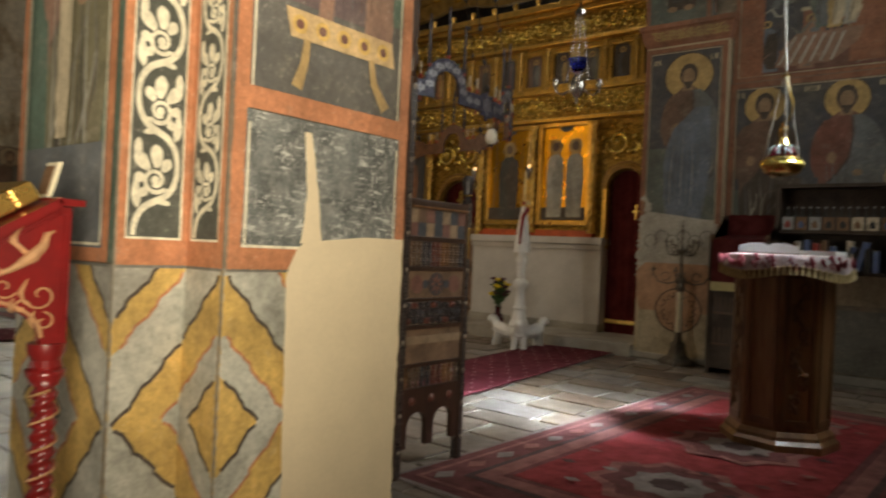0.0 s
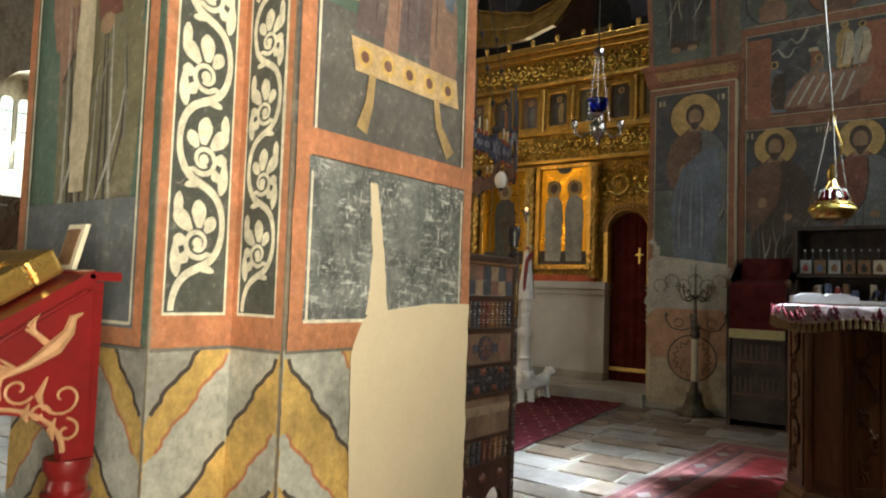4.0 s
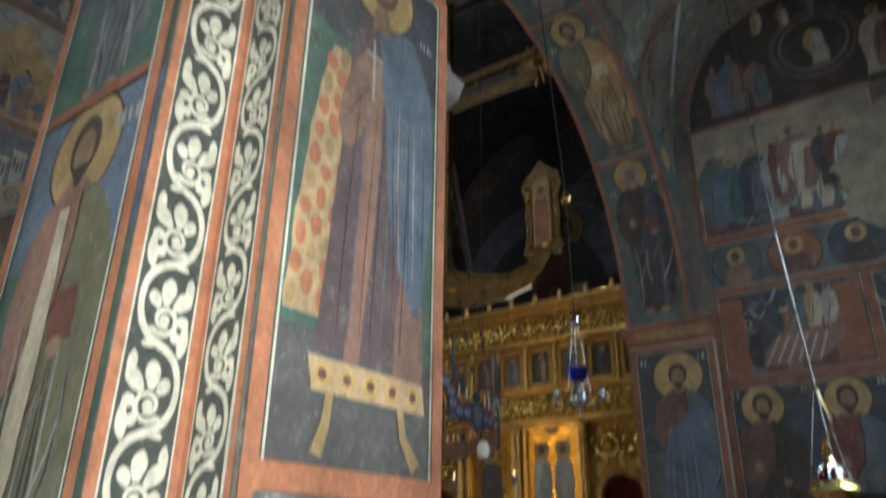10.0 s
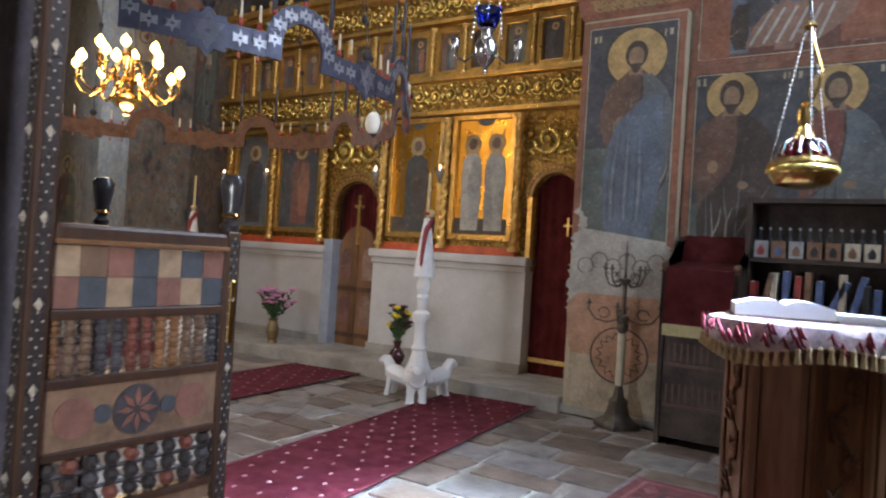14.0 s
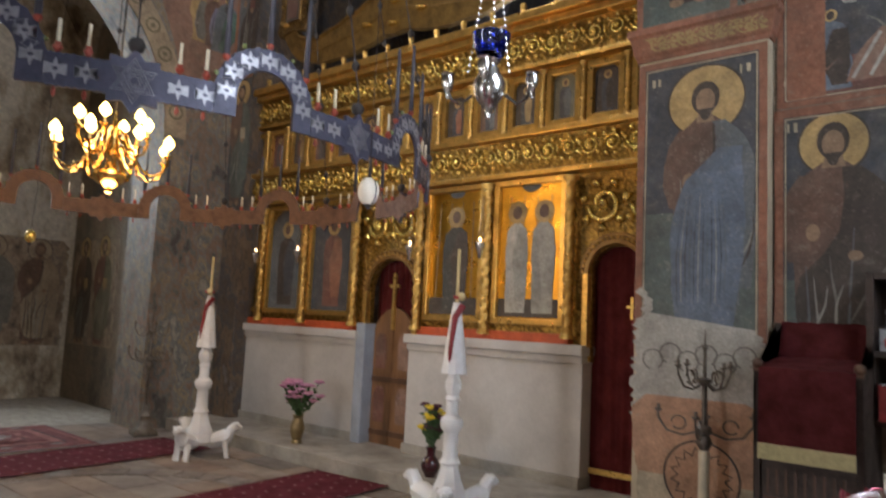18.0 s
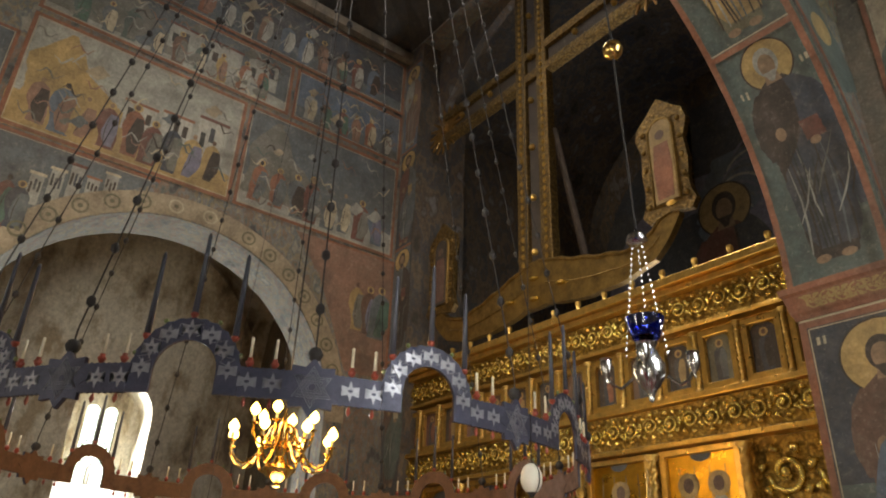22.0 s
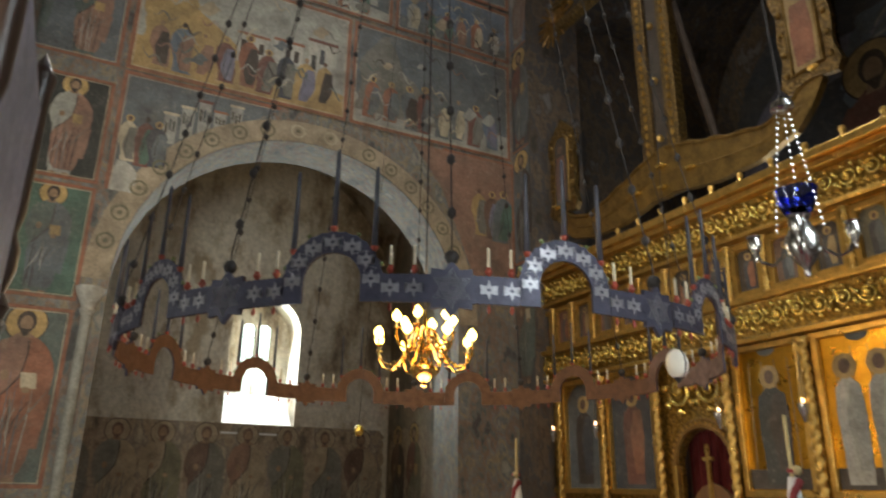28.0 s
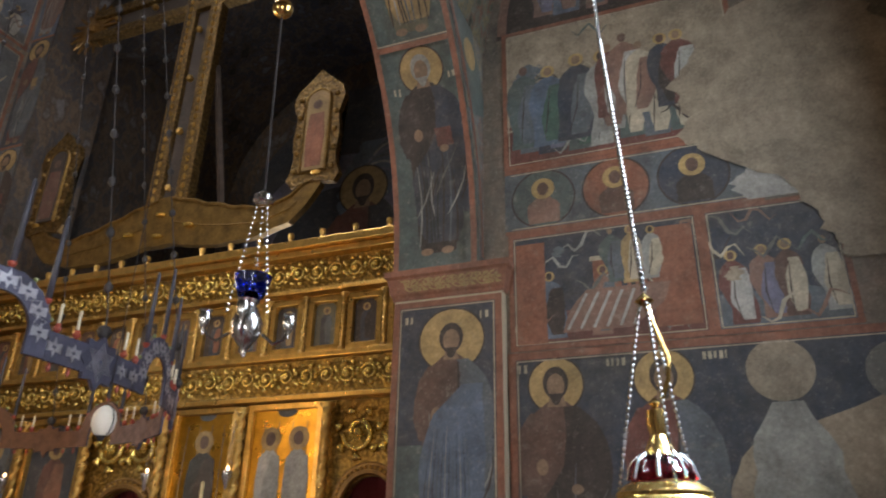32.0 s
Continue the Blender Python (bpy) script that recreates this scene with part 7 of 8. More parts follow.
# throne against the pillar: local x runs east, its side panel faces south
SPINDLE = [WOOD_MID, mat("spindle_red", (0.13, 0.045, 0.032), 0.45, 0, 0.4, 14, 80, 0.2), mat("spindle_dark", (0.05, 0.045, 0.05), 0.45, 0, 0.4, 14, 80, 0.2), mat("spindle_tan", (0.11, 0.07, 0.045), 0.5, 0, 0.4, 14, 80, 0.2)]
THRONE_WOOD = mat("blackened_walnut", (0.05, 0.026, 0.016), 0.4, 0, 0.4, 5, 40, 0.25, 0.004, 0, 0.15, (1, 1, 0.15))
BLACK_BEAD = mat("black_bead", (0.035, 0.03, 0.03), 0.3, 0, 0.3, 20, 80, 0.1)
th = thing("carved_throne", 1.13, -5.36, 0, "dark carved wooden throne with inlaid posts and turned spindles", "throne", "", 90)
LEN, DEP = 0.50, 0.62
X0, X1 = 0.028, LEN - 0.022


def throne_side(y):
    inlaid_post(th, 0.0, y, 1.95, 0.026, "tall_post")
    part("tall_post_top", lathe([(0.026, 1.95), (0.036, 1.98), (0.02, 2.01), (0.034, 2.06), (0.034, 2.11), (0.02, 2.15), (0.03, 2.2), (0.026, 2.5), (0.034, 2.55), (0.0, 2.62)], 12, None, (0.0, y, 0)), THRONE_WOOD, th, "", True)
    front = inlaid_post(th, LEN, y, 1.40, 0.022, "front_post")
    part("knob", lathe([(0.02, 1.40), (0.026, 1.415), (0.014, 1.43), (0.022, 1.445), (0.022, 1.46), (0.026, 1.48), (0.032, 1.51), (0.033, 1.535), (0.024, 1.55), (0.0, 1.553)], 14, None, (LEN, y, 0)), BLACK_BEAD, front, "", True)
    part("collar", lathe([(0.024, 1.437), (0.026, 1.442), (0.024, 1.448)], 12, None, (LEN, y, 0)), BRASS, front, "", True)
    part("brass_strap", box(LEN - 0.008, LEN + 0.008, y - 0.030, y - 0.022, 1.10, 1.27, None, 0.003), BRASS, front)
    part("top_rail", box(X0, X1, y - 0.026, y + 0.026, 1.345, 1.392, None, 0.01), THRONE_WOOD, th)
    part("rail_bead", tube([(X0, y - 0.027, 1.352), (X1, y - 0.027, 1.352)], 0.006, 6), WOOD_MID, th)
    for z0, z1 in ((1.180, 1.205), (1.03, 1.055), (0.875, 0.895), (0.735, 0.755), (0.545, 0.565), (0.42, 0.44)):
        part("rail", box(X0, X1, y - 0.018, y + 0.018, z0, z1, None, 0.005), THRONE_WOOD, th)
    n = 7
    w = (X1 - X0) / n
    for r in range(2):
        for c in range(n):
            k = ((1, 2, 0, 2, 1, 0, 2), (0, 3, 1, 2, 0, 2, 1))[r][c]
            part("chequer", box(X0 + w * c, X0 + w * c + w - 0.0015, y - 0.011, y + 0.011, 1.206 + 0.069 * r, 1.274 + 0.069 * r), CHECK[k], th)
    for z0, z1, m in ((1.055, 1.180, 12), (0.44, 0.545, 10)):
        for c in range(m):
            x = X0 + (X1 - X0) * (c + 0.5) / m
            part("spindle", lathe([(a, b + z0) for a, b in turned(z1 - z0, 0.0155, 3)], 8, None, (x, y, 0)), SPINDLE[(c * 3 + (c // 2)) % 4], th, "", True)
    bd = part("painted_board", box(X0, X1, y - 0.011, y + 0.011, 0.895, 1.03), BOARD, th)
    for cx, r, m in ((0.25, 0.060, SPINDLE[2]), (0.10, 0.046, CHECK[1]), (0.40, 0.046, CHECK[1]), (0.165, 0.022, CHECK[2]), (0.335, 0.022, CHECK[2])):
        part("roundel", prism(arc(cx, 0.963, r, 0, 345, 23), 0.003, lambda u, v, d: V((u, y - 0.011 - d, v))), m, bd)
    for k in range(8):
        a = radians(45 * k)
        out = [(0.25 + q * math.cos(a + e), 0.963 + q * math.sin(a + e)) for q, e in ((0.008, 0), (0.028, -0.28), (0.054, 0), (0.028, 0.28))]
        part("star_ray", prism(out, 0.003, lambda u, v, d: V((u, y - 0.0145 - d, v))), CHECK[1], bd)
    for c in range(9):
        x = X0 + (X1 - X0) * (c + 0.5) / 9
        for k, z in enumerate((0.775, 0.815, 0.855)):
            part("bead", ball(0.0195, (x, y, z), None, 8), BLACK_BEAD if (c + k) % 3 else SPINDLE[1 + k % 2], th, "", True)
    for z in (0.795, 0.835):
        part("bead_rod", tube([(X0, y, z), (X1, y, z)], 0.006, 6), BLACK_BEAD, th)
    part("faded_board", box(X0, X1, y - 0.010, y + 0.010, 0.565, 0.735), BOARD, th)
    part("board_band", box(X0, X1, y - 0.0125, y - 0.010, 0.66, 0.70), CHECK[0], th)
    part("arched_apron", arch_wall(X0, X1, 0.14, 0.42, [(0.145, 0.075, 0.24, 0.14), (0.355, 0.075, 0.24, 0.14)], -0.013, 0.013, lambda u, z, d: V((u, y + d, z))), THRONE_WOOD, th)
    for cx in (0.10, 0.25, 0.40):
        part("boss", ball(0.024, (cx, y - 0.008, 0.375), None, 10), SPINDLE[1], th, "", True)


throne_side(0.0)
throne_side(DEP)
part("seat", box(0.02, LEN - 0.03, 0.03, DEP - 0.03, 0.46, 0.50, None, 0.008), WOOD_MID, th)
part("back", box(-0.01, 0.015, 0.03, DEP - 0.03, 0.47, 2.45), P["lilac"], th, "back board painted with blue and lilac drapery")
part("glazed_icon", box(0.02, 0.05, 0.14, DEP - 0.14, 1.15, 1.75, None, 0.01), SILVER, th, "silver-covered icon on the throne's back")

# lectern
LECT_WOOD = mat("oiled_oak", (0.29, 0.15, 0.065), 0.4, 0, 0.4, 5, 40, 0.3, 0.004, 0, 0.15, (1, 1, 0.15))
CLOTH = mat("floral_cloth", (0.52, 0.42, 0.42), 0.8, 0, 0.45, 28, 140, 0.3, 0.003)
FRINGE = mat("gold_fringe", (0.58, 0.47, 0.24), 0.6, 0, 0.25, 40, 160, 0.3)
PAPER = mat("white_paper", (0.82, 0.82, 0.80), 0.6, 0, 0.04, 10, 80, 0.05)
lect = thing("lectern", 2.33, -3.07, 0, "octagonal carved oak lectern under a fringed cloth", "lectern", "", 12)
lect.matrix_basis = pose(2.33, -3.07, 0, 0, 0, 12) @ Matrix.Diagonal((0.86, 0.86, 1.09, 1))
def octa(r, z0, z1, bm=None, r1=None):
    return lathe([(r, z0), (r1 or r, z1)], 8, bm)
part("plinth", lathe([(0.40, 0), (0.40, 0.07), (0.37, 0.09), (0.37, 0.11), (0.345, 0.135)], 8), LECT_WOOD, lect)
part("body", octa(0.335, 0.13, 1.04), LECT_WOOD, lect)
part("top_moulding", lathe([(0.34, 1.03), (0.37, 1.05), (0.39, 1.09), (0.37, 1.10)], 8), LECT_WOOD, lect)
relief = bmesh.new()
for k in range(6):
    s = 1 if k % 2 else -1
    z = 0.24 + 0.125 * k
    tube([(0.0 + s * 0.04 * math.sin(q), 0, z + 0.125 * q / 3.14) for q in (0, 0.8, 1.57, 2.4, 3.14)], 0.010, 5, relief)
    tube([(s * 0.02 + 0.028 * math.cos(a), -0.006, z + 0.06 + 0.028 * math.sin(a)) for a in np.linspace(0, 5.2, 10)], 0.008, 5, relief)
    for j in range(3):
        tube([(s * 0.03, 0, z + 0.03 * j), (s * 0.05, -0.012, z + 0.02 + 0.03 * j), (s * 0.055, 0, z + 0.045 + 0.03 * j)], [0.005, 0.014, 0.003], 5, relief)
relief_me = mesh_of("carved_vine", relief, WOOD_MID, True)
frame_me = bmesh.new()
for s in (-1, 1):
    box(s * 0.095 - 0.016, s * 0.095 + 0.016, -0.008, 0.004, 0.16, 1.02, frame_me, 0.004)
box(-0.1, 0.1, -0.007, 0.004, 0.16, 0.20, frame_me, 0.003)
box(-0.1, 0.1, -0.007, 0.004, 0.98, 1.02, frame_me, 0.003)
frame_me = mesh_of("panel_frame", frame_me, WOOD_MID)
ap_ = 0.335 * math.cos(radians(22.5))
for k in range(8):
    m = Matrix.Rotation(radians(22.5 + 45 * k), 4, 'Z') @ Matrix.Translation((ap_ + 0.004, 0, 0)) @ SOUTH.to_4x4()
    share("panel_frame", frame_me, lect, m)
    if k % 2 == 0:
        share("carved_vine", relief_me, lect, m)
t = thing("lectern_cloth", 2.33, -3.07, 1.20, "white cloth with red roses and gold fringe", "cloth", "", 12)
t.matrix_basis = pose(2.33, -3.07, 1.20, 0, 0, 12) @ Matrix.Diagonal((0.86, 0.86, 1.05, 1))
bm, rings = bmesh.new(), []
for r, z in ((0.0, 0.012), (0.38, 0.012), (0.42, 0.004), (0.435, -0.03), (0.44, -0.075)):
    rings.append([bm.verts.new(((r + (0.012 * math.sin(9 * a) if r > 0.42 else 0)) * math.cos(a), (r + (0.012 * math.sin(9 * a) if r > 0.42 else 0)) * math.sin(a), z + (0.018 * math.sin(4 * a + 1) if z < -0.01 else 0))) for a in np.linspace(0, 6.28319, 65)[:-1]])
for a, b in zip(rings, rings[1:]):
    for i in range(64):
        bm.faces.new((a[i], a[(i + 1) % 64], b[(i + 1) % 64], b[i]))
cl = part("cloth", bm, CLOTH, t, "", True)
ro = bmesh.new()
rr_ = random.Random(3)
for k in range(90):
    a, z = rr_.uniform(0, 6.28), rr_.uniform(-0.06, -0.01)
    tube([(0.446 * math.cos(a + q), 0.446 * math.sin(a + q), z + 0.02 * math.sin(q * 60)) for q in (0, 0.03, 0.06, 0.09)], [0.003, 0.008, 0.007, 0.002], 5, ro)
for k in range(30):
    a, r = rr_.uniform(0, 6.28), rr_.uniform(0.2, 0.4)
    lathe([(0.0, 0.0135), (rr_.uniform(0.012, 0.03), 0.0135), (0.0, 0.017)], 7, ro, (r * math.cos(a), r * math.sin(a), 0))
part("rose_print", ro, mat("rose_print", (0.26, 0.035, 0.05), 0.8, 0, 0.3, 30, 120, 0.1), cl)
fr_ = bmesh.new()
for k in range(72):
    a = 6.28319 * k / 72
    z = -0.075 + 0.018 * math.sin(4 * a + 1)
    lathe([(0.004, 0.01), (0.012, 0.0), (0.009, -0.012), (0.016, -0.045), (0.0, -0.048)], 5, fr_, (0.445 * math.cos(a), 0.445 * math.sin(a), z))
part("fringe", fr_, FRINGE, t, "gold tassel fringe")
t = thing("open_book", 2.23, -3.10, 1.216, "large open book with white pages on the lectern", "book", "books on the lectern", 15)
pg = bmesh.new()
for s in (-1, 1):
    prism([(0.0, 0.0), (s * 0.17, 0.0), (s * 0.17, 0.040), (s * 0.10, 0.060), (s * 0.03, 0.060), (0.0, 0.044)], 0.27, lambda u, v, d: V((u, d - 0.135, v + 0.006)), pg)
part("page_block", pg, PAPER, t)
part("cover", box(-0.18, 0.18, -0.142, 0.142, 0.0, 0.006), CHECK[3], t)
t = thing("closed_book", 2.52, -3.02, 1.216, "white notebook lying on the lectern", "book", "books on the lectern", -8)
part("page_block", box(-0.12, 0.12, -0.10, 0.10, 0.003, 0.025, None, 0.004), PAPER, t)
part("cover", box(-0.125, 0.125, -0.105, 0.105, 0.0, 0.003, box(-0.125, 0.125, -0.105, 0.105, 0.025, 0.028)), PAPER, t)


# white candle stands on lamb feet
def lamb():
    bm = bmesh.new()
    body = [(0.10, 0, 0.13), (0.18, 0, 0.15), (0.26, 0, 0.17), (0.32, 0, 0.185)]
    tube(body, [0.055, 0.065, 0.07, 0.055], 10, bm)
    tube([(0.30, 0, 0.18), (0.33, 0, 0.24), (0.36, 0, 0.27)], [0.05, 0.045, 0.04], 10, bm)
    ball(0.045, (0.375, 0, 0.265), bm, 10, 0.9)
    ball(0.026, (0.415, 0, 0.255), bm, 8)
    for s in (-1, 1):
        tube([(0.27, s * 0.035, 0.14), (0.285, s * 0.04, 0.06), (0.30, s * 0.04, 0.0)], [0.035, 0.026, 0.030], 8, bm)
        ball(0.014, (0.365, s * 0.042, 0.285), bm, 6)
    return bm


def candle_stand(x, y, rz, label):
    t = thing("candle_stand", x, y, 0, label, "candle stand", "white candle stands", rz)
    for k in range(3):
        b = lamb()
        bmesh.ops.scale(b, verts=b.verts[:], vec=(1.0, 1.4, 1.22))
        bmesh.ops.rotate(b, verts=b.verts[:], cent=(0, 0, 0), matrix=Matrix.Rotation(radians(120 * k), 3, 'Z'))
        part("lamb_foot", b, WHITE_PAINT, t, "white carved lamb", True)
    part("base", lathe([(0.15, 0.14), (0.16, 0.17), (0.15, 0.20), (0.13, 0.25), (0.135, 0.27), (0.10, 0.34), (0.075, 0.43), (0.07, 0.46)], 8), WHITE_PAINT, t)
    part("column", lathe([(0.07, 0.46), (0.085, 0.475), (0.07, 0.50), (0.062, 0.51), (0.055, 0.70), (0.062, 0.71), (0.085, 0.74), (0.092, 0.775), (0.085, 0.81), (0.06, 0.83), (0.05, 0.84), (0.05, 0.95), (0.062, 0.96), (0.055, 0.975), (0.05, 0.99)], 20), WHITE_PAINT, t, "", True)
    part("knot", lathe([(0.05, 0.99), (0.072, 1.05), (0.072, 1.09), (0.045, 1.15), (0.03, 1.16)], 6), WHITE_PAINT, t)
    cl = bmesh.new()
    lathe([(0.104, 1.16), (0.100, 1.2), (0.074, 1.42), (0.040, 1.66), (0.030, 1.72)], 10, cl)
    part("cloth", cl, LINEN, t, "white embroidered cloth wrapped round the candle")
    part("ribbon", tube([(0.035, -0.03, 1.70), (-0.03, -0.04, 1.60), (-0.06, -0.045, 1.35), (-0.065, -0.05, 1.2)], [0.03, 0.026, 0.02, 0.012], 6), mat("red_ribbon", (0.22, 0.012, 0.015), 0.6, 0, 0.2, 20, 100, 0.1), t, "", True)
    part("rosette", lathe([(0.0, -0.016), (0.05, -0.012), (0.05, 0.012), (0.0, 0.016)], 16, None, (-0.005, -0.055, 1.76)), mat("red_silk", (0.30, 0.015, 0.02), 0.6, 0, 0.2, 20, 100, 0.1), t, "", True)
    part("medallion", ball(0.034, (-0.005, -0.085, 1.765), None, 12, 1.0), FRINGE, t, "", True)
    part("candle", lathe([(0.014, 1.7), (0.013, 2.14), (0.004, 2.15)], 10), mat("yellow_wax", (0.62, 0.50, 0.24), 0.5, 0, 0.1, 10, 60, 0.1), t)
    return t


candle_stand(-1.24, -0.60, 65, "white painted candle stand on carved lambs, cloth-wrapped candle")
candle_stand(-4.62, -0.72, 55, "white painted candle stand on carved lambs, cloth-wrapped candle")

# flower vases on the step
GREEN = mat("flower_leaves", (0.05, 0.10, 0.03), 0.6, 0, 0.4, 20, 90, 0.2)
def bouquet(t, z, petals, r, n, seed, dark):
    q = random.Random(seed)
    st, lf, fl, dk = (bmesh.new() for _ in range(4))
    for k in range(n):
        a, d = q.uniform(0, 6.28), q.uniform(0.15, 1.0) * r
        top = V((d * math.cos(a), d * math.sin(a) * 0.7, z + q.uniform(0.14, 0.38)))
        tube([(0, 0, z - 0.02), tuple(V((0, 0, z)).lerp(top, 0.5)), tuple(top)], 0.004, 4, st)
        for j in range(9):
            m = V((0, 0, z)).lerp(top, q.uniform(0.3, 0.95))
            e = m + V((q.uniform(-0.06, 0.06), q.uniform(-0.06, 0.06), q.uniform(0.0, 0.06)))
            tube([tuple(m), tuple(m.lerp(e, 0.5) + V((0, 0, 0.008))), tuple(e)], [0.003, 0.018, 0.002], 4, lf)
        b = dk if dark and k % 2 else fl
        for j in range(9):
            c, s = math.cos(6.28 * j / 9), math.sin(6.28 * j / 9)
            R = 0.066 if not dark else 0.050
            tube([tuple(top), (top.x + c * R * 0.6, top.y + s * R * 0.6, top.z + 0.03), (top.x + c * R, top.y + s * R, top.z + 0.02 + q.uniform(-0.01, 0.012))], [0.006, 0.016, 0.004], 5, b)
        ball(0.012, top + V((0, 0, 0.015)), b, 6)
    part("stem_bunch", st, GREEN, t)
    part("foliage", lf, GREEN, t)
    part("blossom", fl, petals, t, "", True)
    if len(dk.verts):
        part("dark_blossom", dk, mat("dark_petals", (0.07, 0.012, 0.03), 0.6, 0, 0.3, 20, 90, 0.2), t, "", True)
    else:
        dk.free()


t = thing("flower_vase", -2.02, 0.08, 0.14, "glossy dark red vase with yellow and dark flowers", "vase")
part("vase", lathe([(0.05, 0), (0.055, 0.02), (0.085, 0.07), (0.092, 0.11), (0.07, 0.16), (0.04, 0.19), (0.038, 0.23), (0.055, 0.27), (0.045, 0.27), (0.03, 0.2), (0.0, 0.19)], 20), mat("dark_glaze", (0.05, 0.008, 0.012), 0.15, 0, 0.2, 10, 60, 0.05, 0.002, 0, 0.5), t, "", True)
bouquet(t, 0.25, mat("yellow_petals", (0.75, 0.55, 0.02), 0.6, 0, 0.15, 30, 90, 0.2), 0.19, 26, 4, True)
t = thing("flower_vase", -4.05, 0.14, 0.14, "brass vase with pink lilies", "vase")
part("vase", lathe([(0.06, 0), (0.065, 0.015), (0.05, 0.04), (0.075, 0.12), (0.08, 0.18), (0.06, 0.25), (0.05, 0.28), (0.065, 0.31), (0.055, 0.31), (0.0, 0.24)], 20), mat("dull_brass", (0.32, 0.24, 0.12), 0.4, 0.8, 0.3, 12, 70, 0.2), t, "", True)
bouquet(t, 0.29, mat("pink_petals", (0.62, 0.30, 0.46), 0.6, 0, 0.2, 20, 90, 0.2), 0.27, 28, 9, False)


# iron candelabra
def candelabrum(x, y, rz, label, thick):
    t = thing("candelabrum", x, y, 0, label, "candelabrum", "iron candelabra", rz)
    part("base", lathe([(0.19, 0.0), (0.20, 0.02), (0.19, 0.05), (0.12, 0.09), (0.10, 0.12), (0.08, 0.20), (0.085, 0.23), (0.05, 0.26), (0.04, 0.31), (0.03, 0.36)], 4), PEWTER, t, "", True)
    part("shaft", lathe([(0.022, 0.34), (0.022, 0.80), (0.05, 0.84), (0.05, 0.87), (0.035, 0.90), (0.05, 0.92), (0.05, 0.95), (0.018, 0.97), (0.018, 1.22), (0.05, 1.25), (0.06, 1.27), (0.012, 1.28), (0.012, 1.46), (0.022, 1.48), (0.008, 1.5), (0.004, 1.6)], 12), PEWTER, t, "", True)
    if thick:
        part("thick_candle", lathe([(0.036, 0.36), (0.036, 0.80), (0.01, 0.81)], 14), WAX, t, "thick cream candle")
    for z, R, n in ((0.93, 0.30, 4), (1.24, 0.20, 4)):
        for k in range(n):
            a = radians(360 / n * k + (0 if z < 1 else 45))
            c, s = math.cos(a), math.sin(a)
            arm = part("arm", tube([(0.02 * c, 0.02 * s, z), (0.45 * R * c, 0.45 * R * s, z - 0.04), (0.8 * R * c, 0.8 * R * s, z - 0.02), (R * c, R * s, z + 0.06), (R * c, R * s, z + 0.10)], 0.008, 6, tube([(R * c * (0.55 + 0.16 * math.cos(q)), R * s * (0.55 + 0.16 * math.cos(q)), z + 0.04 + 0.045 * math.sin(q)) for q in np.linspace(0, 5.6, 12)], 0.006, 5)), PEWTER, t, "", True)
            part("cup", lathe([(0.008, 0), (0.026, 0.012), (0.026, 0.02), (0.011, 0.018), (0.011, 0.05)], 8, None, (R * c, R * s, z + 0.10)), PEWTER, arm, "", True)
    return t


candelabrum(0.60, -0.22, 10, "dark iron candelabrum with scrolled arms before the pilaster", True)
candelabrum(-6.15, -0.55, 30, "dull iron candelabrum in shadow beside the screen", False)

# choir stall with a red cloth
t = thing("choir_stall", 1.28, -0.14, 0, "dark wooden choir stall with a red cloth over its back", "chair")
for s in (-1, 1):
    part("side", prism([(-0.34, 0), (0.20, 0), (0.20, 1.66), (0.12, 1.66), (0.05, 1.44), (-0.30, 1.39), (-0.36, 1.36), (-0.34, 1.3)], 0.035, lambda u, v, d: V((s * 0.27 - 0.018 + d, u, v))), BEAM, t)
    part("knob", ball(0.034, (s * 0.27, -0.34, 1.41), None, 10), WOOD, t, "", True)
    part("top_knob", ball(0.028, (s * 0.30, 0.16, 1.64), None, 10), WOOD, t, "", True)
part("back", box(-0.25, 0.25, 0.13, 0.16, 0.1, 1.6), WOOD, t)
part("arm_rail", tube([(-0.29, -0.34, 1.37), (0.29, -0.34, 1.37)], 0.02, 8), WOOD, t)
part("seat", box(-0.25, 0.25, -0.30, 0.13, 0.48, 0.53, None, 0.008), WOOD, t)
part("front_board", box(-0.25, 0.25, -0.33, -0.30, 0.06, 1.32), BEAM, t)
for z in (0.30, 0.62):
    part("panel_rail", box(-0.24, 0.24, -0.337, -0.33, z, z + 0.025), WOOD, t)
    for k in range(9):
        part("fretwork", box(-0.22 + 0.05 * k, -0.205 + 0.05 * k, -0.336, -0.33, z + 0.04, z + 0.18), WOOD, t)
t = thing("red_cloth", 1.28, -0.14, 0.9, "dark red velvet cloth with a yellow fringed hem on the stall", "cloth")
bm = bmesh.new()
rows = []
for y, z in ((0.115, 0.77), (0.05, 0.55), (-0.30, 0.50), (-0.362, 0.49), (-0.378, 0.44), (-0.385, 0.20), (-0.388, 0.04)):
    rows.append([bm.verts.new((-0.255 + 0.51 * i / 12, y + 0.006 * math.sin(i * 1.3), z + 0.004 * math.sin(i * 2.1))) for i in range(13)])
for a, b in zip(rows, rows[1:]):
    for i in range(12):
        bm.faces.new((a[i], a[i + 1], b[i + 1], b[i]))
bmesh.ops.solidify(bm, geom=bm.faces[:], thickness=0.008)
part("velvet", bm, RED_CLOTH, t, "", True)
part("hem", box(-0.254, 0.254, -0.399, -0.386, -0.04, 0.05), mat("yellow_hem", (0.45, 0.38, 0.18), 0.7, 0, 0.2, 30, 100, 0.2), t, "yellow fringed hem")

